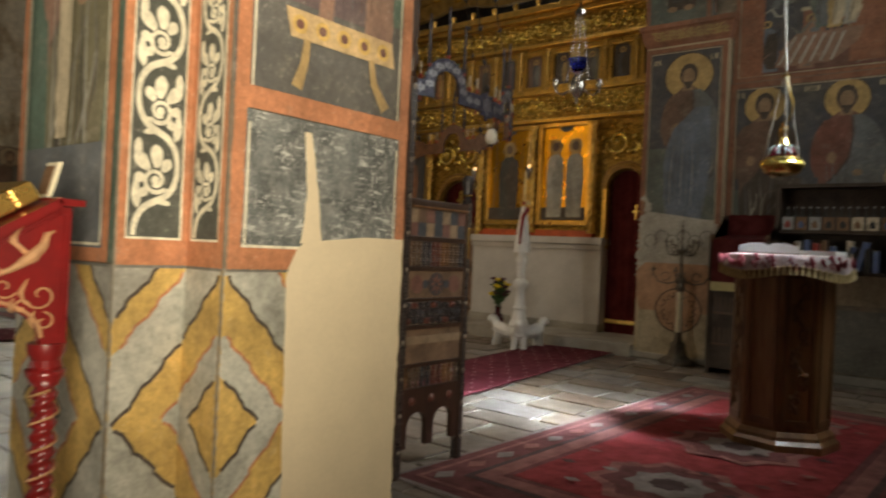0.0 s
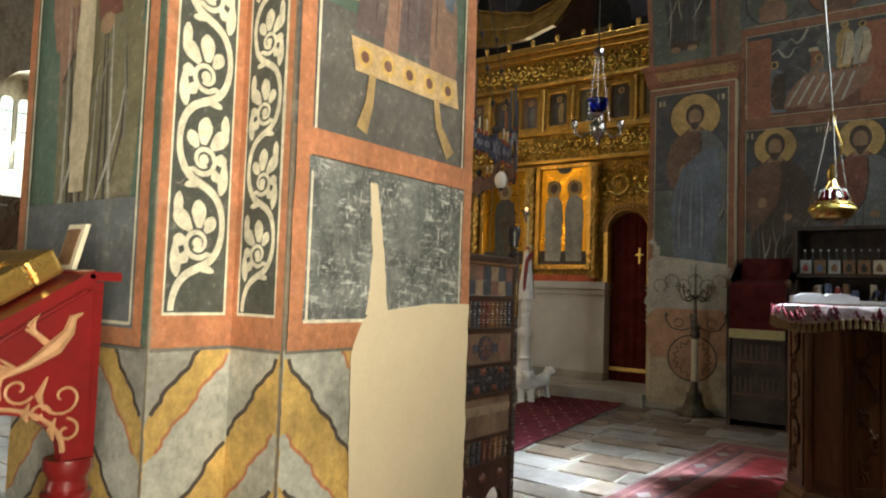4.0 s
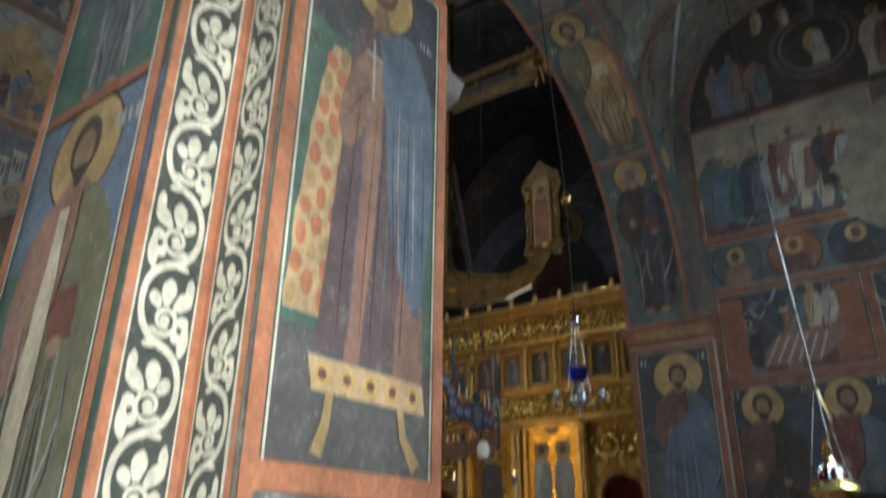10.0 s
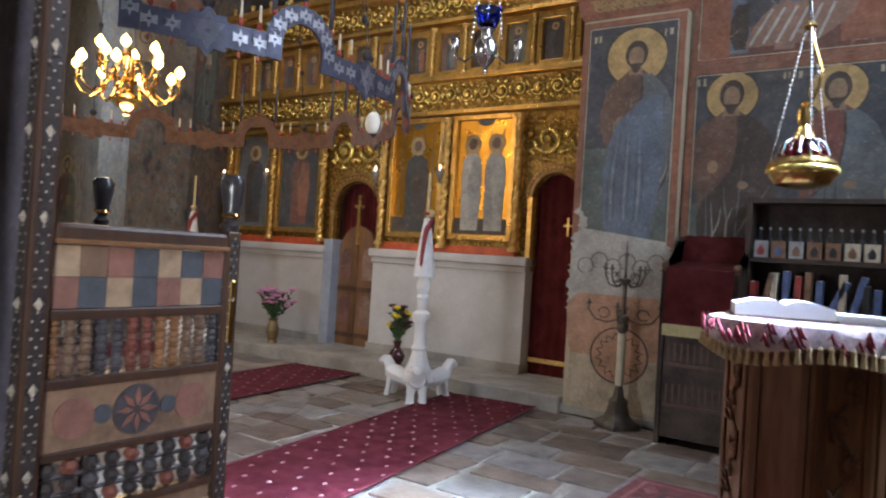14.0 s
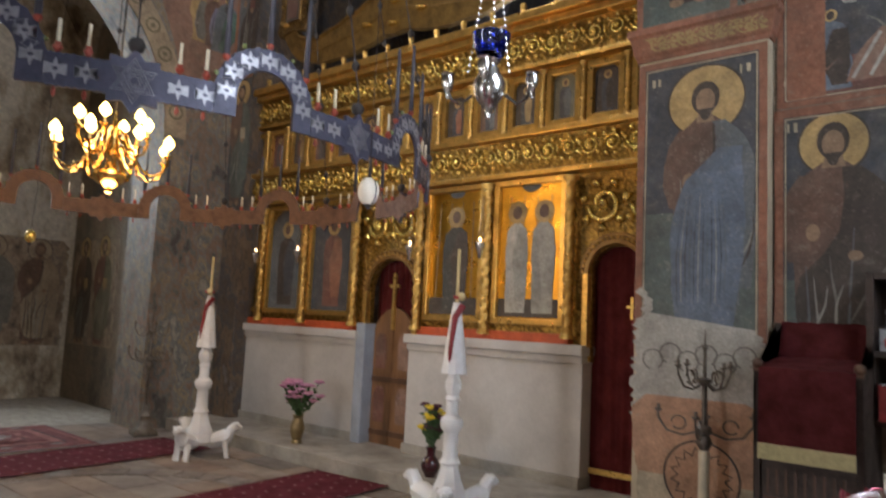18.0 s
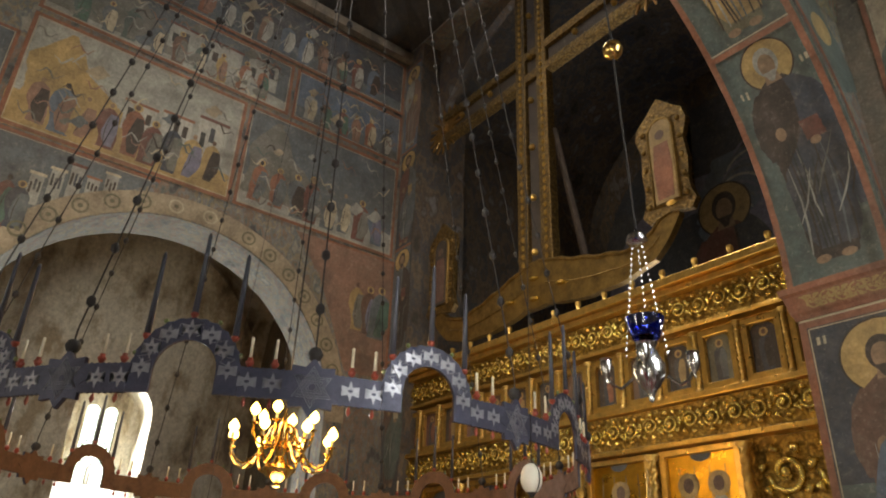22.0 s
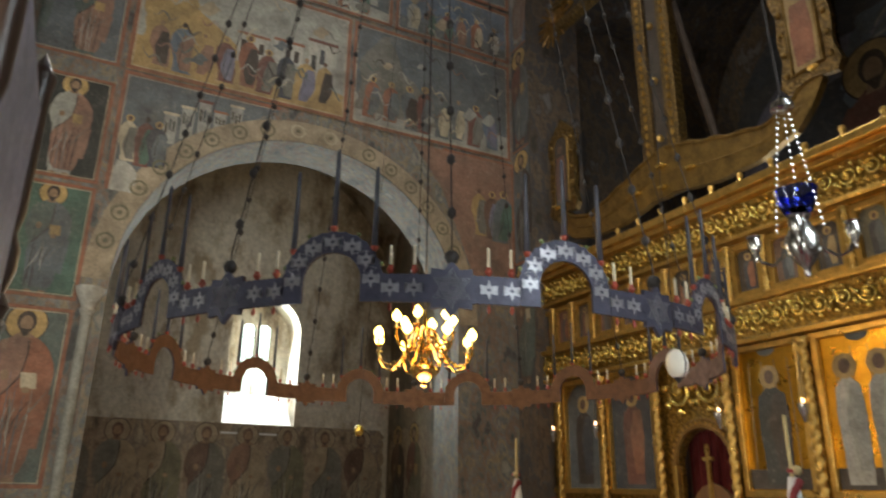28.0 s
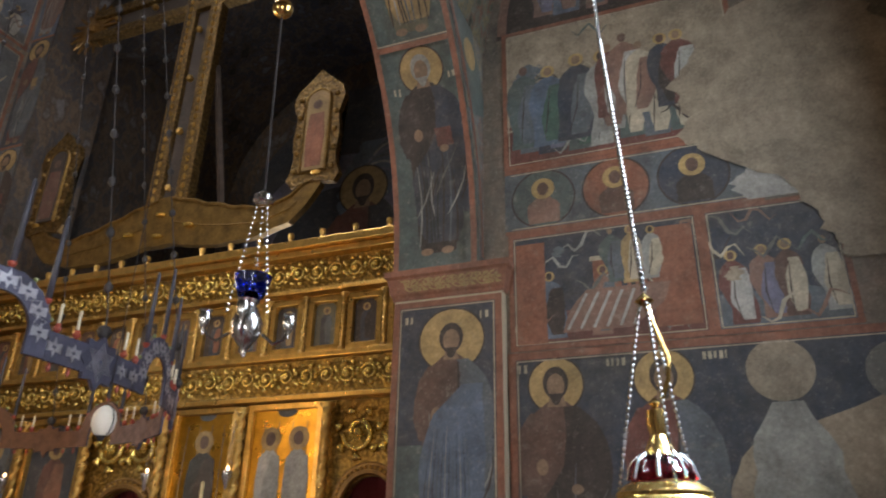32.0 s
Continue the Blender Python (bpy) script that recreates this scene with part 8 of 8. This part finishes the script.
# wall cabinet with little icons and books
t = thing("wall_cabinet", 2.08, 0.09, 1.08, "dark open wall cabinet filled with small icons and books", "cabinet")
part("back", box(-0.52, 0.52, -0.02, 0.0, 0, 0.88), BEAM, t)
for a, b, c, d in ((-0.55, -0.51, 0.0, 0.90), (0.51, 0.55, 0.0, 0.90)):
    part("side", box(a, b, -0.27, 0.0, c, d, None, 0.005), BEAM, t)
for z in (0.0, 0.40, 0.86):
    part("shelf", box(-0.51, 0.51, -0.26, -0.02, z, z + 0.035), BEAM, t)
q = random.Random(12)
SMALL = [mat("small_" + n, c, 0.5, 0, 0.3, 20, 80, 0.1) for n, c in (("cream", (0.6, 0.52, 0.38)), ("brown", (0.22, 0.12, 0.06)), ("blue", (0.10, 0.14, 0.28)), ("red", (0.34, 0.05, 0.04)), ("black", (0.03, 0.03, 0.03)), ("grey", (0.35, 0.35, 0.34)))]
for k in range(8):
    u = -0.44 + 0.125 * k
    i = thing("small_icon", 2.08 + u, -0.12, 1.517, "small framed icon print on the cabinet shelf", "icon", "small icons in the cabinet")
    part("board", box(-0.05, 0.05, -0.008, 0.008, 0, 0.13), SMALL[q.choice((0, 0, 1, 5))], i)
    part("figure", prism([(-0.022, 0.02), (0.022, 0.02), (0.028, 0.06), (0.0, 0.10), (-0.028, 0.06)], 0.002, lambda u_, v, d: V((u_, -0.0085 - d, v))), SMALL[q.choice((1, 2, 3, 4))], i)
for k in range(14):
    u = -0.46 + 0.07 * k
    i = thing("small_bottle", 2.08 + u, -0.05, 1.517, "small dark bottle at the back of the shelf", "bottle", "bottles in the cabinet")
    part("glass", lathe([(0.018, 0), (0.02, 0.02), (0.02, 0.14), (0.008, 0.17), (0.008, 0.22)], 8), SMALL[4], i, "", True)
    part("cap", lathe([(0.009, 0.22), (0.009, 0.24)], 6), SMALL[5], i)
for k in range(12):
    u = -0.46 + 0.075 * k + q.uniform(-0.01, 0.01)
    lean = q.choice((0, 0, 14, 24))
    h = q.uniform(0.2, 0.3)
    i = thing("old_book", 2.08 + u, -0.15, 1.117, "old book leaning in the dark cabinet", "book", "books in the cabinet")
    i.matrix_basis = pose(2.08 + u, -0.15, 1.117 + 0.04 * math.sin(radians(lean)), 0, lean, 0)
    part("cover", box(-0.022, 0.022, -0.08, 0.06, 0, h, None, 0.003), SMALL[q.choice((1, 3, 4, 2, 4, 0))], i)
    part("page_block", box(-0.017, 0.017, -0.078, 0.065, 0.006, h + 0.001), PAPER, i)

# side table with red cloth, chairs along the aisle wall
TCLOTH = mat("red_patterned_cloth", (0.17, 0.03, 0.025), 0.85, 0, 0.6, 22, 120, 0.3, 0.003)
t = thing("side_table", 3.55, -0.75, 0, "small table under a red patterned cloth with a lace runner", "table")
for s in (-1, 1):
    for r in (-1, 1):
        part("leg", box(s * 0.33 - 0.02, s * 0.33 + 0.02, r * 0.22 - 0.02, r * 0.22 + 0.02, 0, 0.8), WOOD, t)
part("tabletop", box(-0.38, 0.38, -0.27, 0.27, 0.80, 0.83), WOOD, t)
t2 = thing("tablecloth", 3.55, -0.75, 0.83, "dark red patterned tablecloth hanging over the table", "cloth")
bm, rings = bmesh.new(), []
for e, z in ((0.0, 0.006), (0.012, 0.0), (0.03, -0.2), (0.035, -0.36)):
    ring_ = []
    for i in range(48):
        u, v = math.cos(6.2832 * i / 48), math.sin(6.2832 * i / 48)
        k = 1 / max(abs(u), abs(v))
        w = 0.015 * math.sin(i * 1.9) if z < -0.1 else 0
        ring_.append(bm.verts.new((u * k * (0.385 + e + w), v * k * (0.275 + e + w), z)))
    rings.append(ring_)
for a, b in zip(rings, rings[1:]):
    for i in range(48):
        bm.faces.new((a[i], a[(i + 1) % 48], b[(i + 1) % 48], b[i]))
bm.faces.new(rings[0])
part("cloth", bm, TCLOTH, t2, "", True)
part("lace_runner", box(-0.30, 0.30, -0.2, 0.2, 0.0065, 0.009), LINEN, t2, "white lace runner")


def aisle_chair(x, y, rz):
    c = thing("aisle_chair", x, y, 0, "dark wooden chair with a red cushioned seat", "chair", "chairs along the aisle wall", rz)
    for s in (-1, 1):
        part("front_leg", lathe([(a, b) for a, b in turned(0.43, 0.02, 2)], 8, None, (s * 0.19, -0.19, 0)), WOOD, c, "", True)
        part("back_leg", box(s * 0.19 - 0.018, s * 0.19 + 0.018, 0.18, 0.215, 0, 0.98, None, 0.004), WOOD, c)
    part("seat_frame", box(-0.22, 0.22, -0.22, 0.22, 0.40, 0.44, None, 0.006), WOOD, c)
    part("cushion", box(-0.20, 0.20, -0.20, 0.19, 0.441, 0.49, None, 0.02), RED_CLOTH, c, "red cushion", True)
    for z in (0.60, 0.75, 0.92):
        part("back_slat", box(-0.18, 0.18, 0.185, 0.21, z, z + 0.05, None, 0.006), WOOD, c)
    for s in (-1, 1):
        part("stretcher", box(s * 0.19 - 0.01, s * 0.19 + 0.01, -0.18, 0.19, 0.15, 0.18), WOOD, c)
    return c


for y in (-1.75, -2.55, -3.35):
    aisle_chair(3.72, y, -90)

# red icon stand beside the pillar
RED_LACQUER = mat("red_lacquer", (0.20, 0.012, 0.012), 0.35, 0, 0.2, 8, 70, 0.12, 0.003, 0, 0.3)
GILT = mat("gilt_relief", (0.55, 0.30, 0.15), 0.5, 0.15, 0.2, 20, 90, 0.2)
t = thing("icon_stand", 0.96, -7.32, 0, "red lacquered icon stand with gilded carving and twisted columns", "icon stand")
t.matrix_basis = pose(0.96, -7.32, 0) @ Matrix.Diagonal((1, 1, 0.94, 1))
arch_ = [(0.075 + 0.155 * math.cos(radians(a)), 0.88 + 0.115 * math.sin(radians(a))) for a in range(0, 181, 12)]


def desk_side(x):
    """A side board with a sloping top edge and an arched lower edge."""
    bm, prev = bmesh.new(), None
    for u in [-0.14, -0.10] + [0.075 - 0.155 * math.cos(math.pi * i / 14) for i in range(15)] + [0.255, 0.27, 0.30]:
        q = 1 - ((u - 0.075) / 0.155) ** 2
        low = 0.88 + 0.115 * math.sqrt(q) if q > 1e-6 else 0.87
        top = min(1.29, 1.02 + (u + 0.14) * 0.27 / 0.41)
        ring = [bm.verts.new((x + d, u, v)) for d, v in ((-0.015, low), (0.015, low), (0.015, top), (-0.015, top))]
        if prev:
            for k in range(4):
                bm.faces.new((prev[k], prev[k - 1], ring[k - 1], ring[k]))
        else:
            bm.faces.new(ring)
        prev = ring
    bm.faces.new(prev[::-1])
    bmesh.ops.recalc_face_normals(bm, faces=bm.faces[:])
    return bm


for x in (0.36, -0.36):
    sd = part("side_panel", desk_side(x), RED_LACQUER, t)
    part("panel_edge", tube([(x + 0.016, u, v) for u, v in ((-0.12, 1.015), (0.262, 1.268), (0.282, 1.265), (0.282, 0.90))], 0.006, 5), RED_LACQUER, sd, "", True)
    part("arch_bead", tube([(x + 0.016, u, v + 0.012) for u, v in arch_], 0.006, 5), GILT, sd, "", True)
    for cu, cv, R, a0, way in ((0.225, 1.02, 0.045, 200, 1), (0.235, 0.94, 0.03, 90, -1), (0.13, 1.045, 0.035, 330, -1), (0.03, 1.04, 0.04, 180, 1), (-0.06, 1.0, 0.035, 20, -1), (-0.10, 0.94, 0.028, 100, 1), (0.07, 1.09, 0.025, 200, -1), (0.175, 0.985, 0.025, 0, 1)):
        pts = [(x + 0.017, cu + R * (1 - i / 19) * math.cos(radians(a0) + way * 0.42 * i), cv + R * (1 - i / 19) * math.sin(radians(a0) + way * 0.42 * i)) for i in range(17)]
        part("vine_scroll", tube(pts, [0.0036] * 12 + [0.0034, 0.003, 0.0028, 0.0025, 0.002], 5), GILT, sd, "", True)
        part("vine_leaf", tube([(x + 0.016, cu - 0.9 * R, cv - 0.6 * R), (x + 0.019, cu - 1.2 * R, cv + 0.2 * R), (x + 0.016, cu - 0.8 * R, cv + 1.1 * R)], [0.002, 0.008, 0.002], 5), GILT, sd, "", True)
    bird = bmesh.new()
    tube([(x + 0.016, 0.09, 1.07), (x + 0.020, 0.15, 1.10), (x + 0.023, 0.195, 1.135), (x + 0.021, 0.225, 1.17), (x + 0.017, 0.235, 1.205), (x + 0.017, 0.255, 1.215)], [0.004, 0.010, 0.019, 0.013, 0.009, 0.003], 8, bird)
    for k in range(5):
        tube([(x + 0.018, 0.19, 1.13 + 0.004 * k), (x + 0.020, 0.165 - 0.006 * k, 1.16 + 0.007 * k), (x + 0.017, 0.13 + 0.012 * k, 1.185 + 0.012 * k)], [0.003, 0.005, 0.002], 5, bird)
        tube([(x + 0.017, 0.13, 1.09), (x + 0.018, 0.07 + 0.008 * k, 1.075 + 0.008 * k), (x + 0.016, 0.02 + 0.014 * k, 1.085 + 0.010 * k)], [0.003, 0.004, 0.002], 5, bird)
    part("carved_bird", bird, GILT, sd, "pale gilded carved bird", True)
part("desk", prism([(-0.16, 1.015), (0.26, 1.292), (0.255, 1.318), (-0.17, 1.045)], 0.84, lambda u, v, d: V((d - 0.42, u, v))), RED_LACQUER, t)
part("top_shelf", box(-0.42, 0.42, 0.24, 0.32, 1.292, 1.315, None, 0.006), RED_LACQUER, t)
tw = twisted(0.032, 0.72, 7, 8, 48, 0.05)
tw.materials[0] = RED_LACQUER
for x in (-0.34, 0.34):
    for y in (-0.10, 0.262):
        share("twisted_leg", tw, t, Matrix.Translation((x, y, 0.07)))
        part("gold_stripe", tube([(x + 0.037 * math.cos(a), y + 0.037 * math.sin(a), 0.13 + 0.60 * a / 44) for a in np.linspace(0, 44, 110)], 0.005, 4), GILT, t)
        part("leg_capital", lathe([(0.036, 0.78), (0.046, 0.80), (0.040, 0.82), (0.052, 0.845), (0.052, 0.87)], 12, None, (x, y, 0)), RED_LACQUER, t, "", True)
        part("leg_block", box(x - 0.05, x + 0.05, y - 0.05, y + 0.05, 0.0, 0.07, None, 0.006), RED_LACQUER, t)
part("lower_shelf", box(-0.38, 0.38, -0.14, 0.30, 0.02, 0.05), RED_LACQUER, t)
t = thing("framed_icon", 0.96, -7.28, 1.125, "icon in a thick gilded frame lying on the stand", "icon")
t.matrix_basis = pose(0.96, -7.285, 1.112, 31.8, 0, 0)
f = bmesh.new()
for a, b, c, d in ((-0.34, -0.27, -0.16, 0.16), (0.27, 0.34, -0.16, 0.16), (-0.34, 0.34, -0.23, -0.16), (-0.34, 0.34, 0.16, 0.23)):
    box(a, b, c, d, 0.0, 0.06, f, 0.010)
part("frame", f, GOLD_PLAIN, t)
part("board", box(-0.27, 0.27, -0.16, 0.16, 0.0, 0.02), P["brown"], t)
t = thing("photo_stand", 1.22, -7.05, 1.238, "small framed picture leaning on the stand's shelf", "picture frame")
part("frame", prism([(-0.04, 0), (0.04, 0), (0.04, 0.11), (-0.04, 0.11)], 0.012, lambda u, v, d: V((u, d + v * 0.25 - 0.01, v))), WAX, t)
part("picture", prism([(-0.03, 0.012), (0.03, 0.012), (0.03, 0.098), (-0.03, 0.098)], 0.002, lambda u, v, d: V((u, v * 0.25 - 0.012 - d, v))), SMALL[1], t)

# tie beam across the aisle and windows
t = thing("tie_beam", 1.16, -3.0, 7.2, "dark old wooden tie beam across the aisle vault", "beam")
part("beam", box(0, 2.54, -0.08, 0.08, 0, 0.15, None, 0.01), BEAM, t)
win = thing("window_1", 4.24, -2.4, 2.65, "tall narrow round-headed window with a bright sky behind", "window")
tagged(win, "", "", "", "structure")
part("pane", prism([(-0.72, 0), (0.72, 0), (0.72, 2.8)] + arc(0, 2.8, 0.72, 5, 175, 14) + [(-0.72, 2.8)], 0.01, lambda u, v, d: V((0.06 + d, u, v))), SKYLIGHT, win, "overbright sky beyond the glass")
f = bmesh.new()
tube([(0.03, -0.7, 1.8), (0.03, 0.7, 1.8)], 0.018, 6, f)
part("glazing_bar", f, IRON, win)
win = thing("window_2", -11.15, -2.32, 3.2, "two-light window in a deep splay, bright with daylight", "window")
tagged(win, "", "", "", "structure")
for s in (-1, 1):
    part("pane", prism([(s * 0.15 - 0.115, 0), (s * 0.15 + 0.115, 0), (s * 0.15 + 0.115, 1.2)] + arc(s * 0.15, 1.2, 0.115, 8, 172, 10) + [(s * 0.15 - 0.115, 1.2)], 0.01, lambda u, v, d: V((d, u, v))), DAYLIGHT, win, "overbright daylight beyond the glass")
    f = bmesh.new()
    for z in (0.35, 0.7, 1.05):
        tube([(0.02, s * 0.15 - 0.115, z), (0.02, s * 0.15 + 0.115, z)], 0.011, 5, f)
    for u in (-0.11, 0.0, 0.11):
        tube([(0.022, s * 0.15 + u, 0.0), (0.022, s * 0.15 + u, 1.28)], 0.009 if u else 0.006, 5, f)
    part("glazing_bar", f, IRON, win)
part("mullion", lathe([(0.03, 0), (0.026, 0.06), (0.024, 1.15), (0.034, 1.25)], 10, None, (0.06, 0, 0)), MARBLE, win)
part("stone_frame", arch_wall(-0.62, 0.62, -0.78, 1.75, [(-0.15, 0.115, 1.2, 0), (0.15, 0.115, 1.2, 0)], 0.012, 0.06, lambda u, z, d: V((d, u, z))), GREY_PLASTER, win)
part("sill", prism([(-0.62, 0.0), (0.62, 0.0), (0.62, 1.0), (-0.62, 1.0)], 0.03, lambda u, v, d: V((0.86 - v * 0.80, u, -0.775 + 0.735 * v + d))), mat("white_sill", (0.75, 0.75, 0.75), 0.7, 0, 0.1, 6, 50, 0.1), win)

# ---- carpets and flagstones ----
PILE = mat("red_carpet_pile", (0.20, 0.022, 0.040), 0.92, 0, 0.25, 6, 220, 0.35, 0.004)
DOT = mat("pale_motif", (0.50, 0.28, 0.28), 0.9, 0, 0.2, 20, 160, 0.2)


def runner(x0, y0, x1, y1, w, label, h=0.012):
    """A red runner from one end to the other with rows of pale motifs."""
    d = V((x1 - x0, y1 - y0))
    t = thing("carpet_runner", x0, y0, 0.006, label, "carpet", "red runners on the floor", math.degrees(math.atan2(d.y, d.x)))
    n = d.length
    bm = bmesh.new()
    top = []
    k = 24
    for i in range(k + 1):
        top.append([bm.verts.new((n * i / k, w / 2 * s, h + 0.003 * math.sin(i * 1.7 + s))) for s in (-1, 0, 1)])
    for a, b in zip(top, top[1:]):
        for j in range(2):
            bm.faces.new((a[j], b[j], b[j + 1], a[j + 1]))
    bmesh.ops.solidify(bm, geom=bm.faces[:], thickness=0.010)
    part("carpet", bm, PILE, t)
    dots = bmesh.new()
    for i in range(int(n / 0.17)):
        for j in range(5):
            u, v = 0.1 + 0.17 * i, -w / 2 + w * (j + 0.5) / 5 + (0.04 if i % 2 else -0.04)
            lathe([(0.022, 0), (0.016, 0.0025), (0.0, 0.0025)], 6, dots, (u, v, h + 0.002), 0.6)
    part("woven_pattern", dots, DOT, t)
    for s in (-1, 1):
        part("edge", box(0, n, s * (w / 2 - 0.012) - 0.010, s * (w / 2 - 0.012) + 0.010, h + 0.001, h + 0.006), mat("carpet_edge", (0.14, 0.02, 0.03), 0.9, 0, 0.2, 9, 160, 0.2), t)
    return t


runner(-0.68, -0.12, -0.05, -5.4, 0.92, "crimson carpet runner with small pale motifs on stone")
runner(-2.82, -0.14, -2.35, -5.4, 0.92, "crimson carpet runner with small pale motifs on stone")
runner(-5.30, -0.45, -4.9, -5.4, 0.9, "crimson carpet runner with small pale motifs on stone")


def rug(x, y, rz, w, l, label, field, ground):
    t = thing("oriental_rug", x, y, 0.006, label, "rug", "woven rugs on the floor", rz)
    z = 0.0
    rings = [(0, field[0]), (0.03, field[1]), (0.09, field[2]), (0.12, field[1]), (0.26, field[3]), (0.30, field[2]), (0.40, field[1]), (0.44, ground)]
    for k, (e, m) in enumerate(rings):
        part("border" if k < 7 else "field", box(e, w - e, e, l - e, z, z + 0.008 if k == 0 else z + 0.0022), m, t)
        z += 0.008 if k == 0 else 0.0022
    for k in range(int(l / 0.26)):
        for u in (0.19, w - 0.19):
            b = prism([(u - 0.05, 0.2 + 0.26 * k), (u, 0.12 + 0.26 * k), (u + 0.05, 0.2 + 0.26 * k), (u, 0.28 + 0.26 * k)], 0.002, lambda a, c, d: V((a, c, z - 0.006 + d)))
            part("lozenge", b, field[k % 2 * 2], t)
    for k, cy in enumerate(np.linspace(0.9, l - 0.9, max(2, int(l / 1.0)))):
        for r, m in ((0.42, field[2]), (0.34, field[1]), (0.22, field[0]), (0.10, field[3])):
            b = prism([(w / 2 + r * (1 if i % 2 else 0.8) * math.cos(6.2832 * i / 16), cy + r * (1 if i % 2 else 0.8) * math.sin(6.2832 * i / 16)) for i in range(16)], 0.0012, lambda a, c, d: V((a, c, z + d)))
            part("medallion", b, m, t)
            z += 0.0014
    for k in range(40):
        u, v = rr_.uniform(0.5, w - 0.5), rr_.uniform(0.5, l - 0.5)
        b = prism([(u - 0.05, v), (u, v - 0.03), (u + 0.05, v), (u, v + 0.03)], 0.001, lambda a, c, d: V((a, c, z + d)))
        part("flower_motif", b, field[rr_.randrange(4)], t)


RUGS = [mat("rug_" + n, c, 0.92, 0, 0.35, 10, 200, 0.35, 0.004) for n, c in (("grey", (0.26, 0.22, 0.21)), ("wine", (0.17, 0.05, 0.05)), ("rose", (0.30, 0.12, 0.11)), ("dark", (0.09, 0.05, 0.05)), ("scarlet", (0.30, 0.028, 0.035)))]
rug(1.10, -5.35, -1.5, 2.1, 3.85, "worn red and grey oriental rug before the pillar", RUGS[:4], RUGS[4])
rug(-7.4, -4.4, 0, 1.6, 3.2, "faded brown rug in the side arm", RUGS[:4], RUGS[1])

# flagstones: those near the way are pieces of their own
q = random.Random(21)
def slab_mesh(seed):
    r = random.Random(seed)
    bm = bmesh.new()
    out = [(-0.5 + r.uniform(0, 0.07), -0.5 + r.uniform(0, 0.07)), (0.5 - r.uniform(0, 0.07), -0.5 + r.uniform(0, 0.07)), (0.5 - r.uniform(0, 0.07), 0.5 - r.uniform(0, 0.07)), (-0.5 + r.uniform(0, 0.07), 0.5 - r.uniform(0, 0.07))]
    lo = [bm.verts.new((u, v, -0.02)) for u, v in out]
    mi = [bm.verts.new((u, v, -0.004)) for u, v in out]
    hi = [bm.verts.new((u * 0.965, v * 0.965, r.uniform(-0.001, 0.002))) for u, v in out]
    for a, b in ((lo, mi), (mi, hi)):
        for i in range(4):
            bm.faces.new((a[i], a[(i + 1) % 4], b[(i + 1) % 4], b[i]))
    bm.faces.new(hi)
    me = bpy.data.meshes.new("flagstone")
    bm.to_mesh(me)
    bm.free()
    me.materials.append(STONE)
    return me


slabs = [slab_mesh(k) for k in range(6)]
far_v, far_f = [], []
y = -8.6
row = 0
while y < -0.14:
    d = q.uniform(0.26, 0.46)
    x = -7.2 + q.uniform(-0.3, 0)
    while x < 4.05:
        w = q.uniform(0.30, 0.75)
        x1, y1 = min(x + w, 4.08), min(y + d, -0.115)
        near = -2.4 < (x + x1) / 2 < 2.7 and -5.1 < (y + y1) / 2
        if near:
            ob = share("flagstone", q.choice(slabs), floor, Matrix.LocRotScale(((x + x1) / 2, (y + y1) / 2, q.uniform(-0.002, 0.002)), Euler((0, 0, q.uniform(-0.02, 0.02))), (x1 - x - 0.020, y1 - y - 0.020, 1)))
        elif x1 - x > 0.05:
            g, z, n = 0.008, q.uniform(-0.003, 0.002), len(far_v)
            far_v += [(x + g, y + g, z), (x1 - g, y + g, z), (x1 - g, y1 - g, z), (x + g, y1 - g, z), (x, y, -0.02), (x1, y, -0.02), (x1, y1, -0.02), (x, y1, -0.02)]
            far_f += [(n, n + 1, n + 2, n + 3), (n + 4, n + 5, n + 1, n), (n + 5, n + 6, n + 2, n + 1), (n + 6, n + 7, n + 3, n + 2), (n + 7, n + 4, n, n + 3)]
        x += w
    y += d
me = bpy.data.meshes.new("far_flagstones")
me.from_pydata(far_v, [], far_f)
FAR = mat("far_flagstone", (0.33, 0.29, 0.25), 0.40, 0, 0.4, 2.5, 45, 0.35, 0.006)
nt_ = FAR.node_tree
old_ = nt_.nodes["Principled BSDF"].inputs["Base Color"].links[0].from_socket
hue_ = ramp(nt_, nt_.nodes.new("ShaderNodeNewGeometry").outputs["Random Per Island"], [(0.0, (0.70, 0.50, 0.38)), (0.3, (0.95, 0.90, 0.86)), (0.55, (0.80, 0.62, 0.50)), (0.75, (1.0, 1.0, 1.0)), (1.0, (0.55, 0.53, 0.55))])
nt_.links.new(mixed(nt_, 1.0, old_, hue_, 'MULTIPLY'), nt_.nodes["Principled BSDF"].inputs["Base Color"])
me.materials.append(FAR)
far = new("far_flagstones", me)
far.parent = floor
tagged(far, "", "", "", "stuff")

# ring of wedge stones under the dome
wedge = bmesh.new()
prism([(1.46, -0.1), (1.715, -0.118), (1.715, 0.118), (1.46, 0.1)], 0.012, lambda u, v, d: V((u, v, d - 0.0065)), wedge)
wedge = mesh_of("wedge_stone", wedge, STONE)
for k in range(42):
    share("wedge_stone", wedge, floor, Matrix.Translation((-3.1, -2.6, 0)) @ Matrix.Rotation(6.28319 * k / 42, 4, 'Z'))

# runs of tiny carving and print that nobody could count
for ob in list(scene.objects):
    if ob.parent and ob.name.split(".")[0] in ("gilt_scroll", "door_hood_beading", "inlay", "rose_print", "fringe", "acanthus", "bright_chain", "scroll"):
        tagged(ob, kind="stuff")
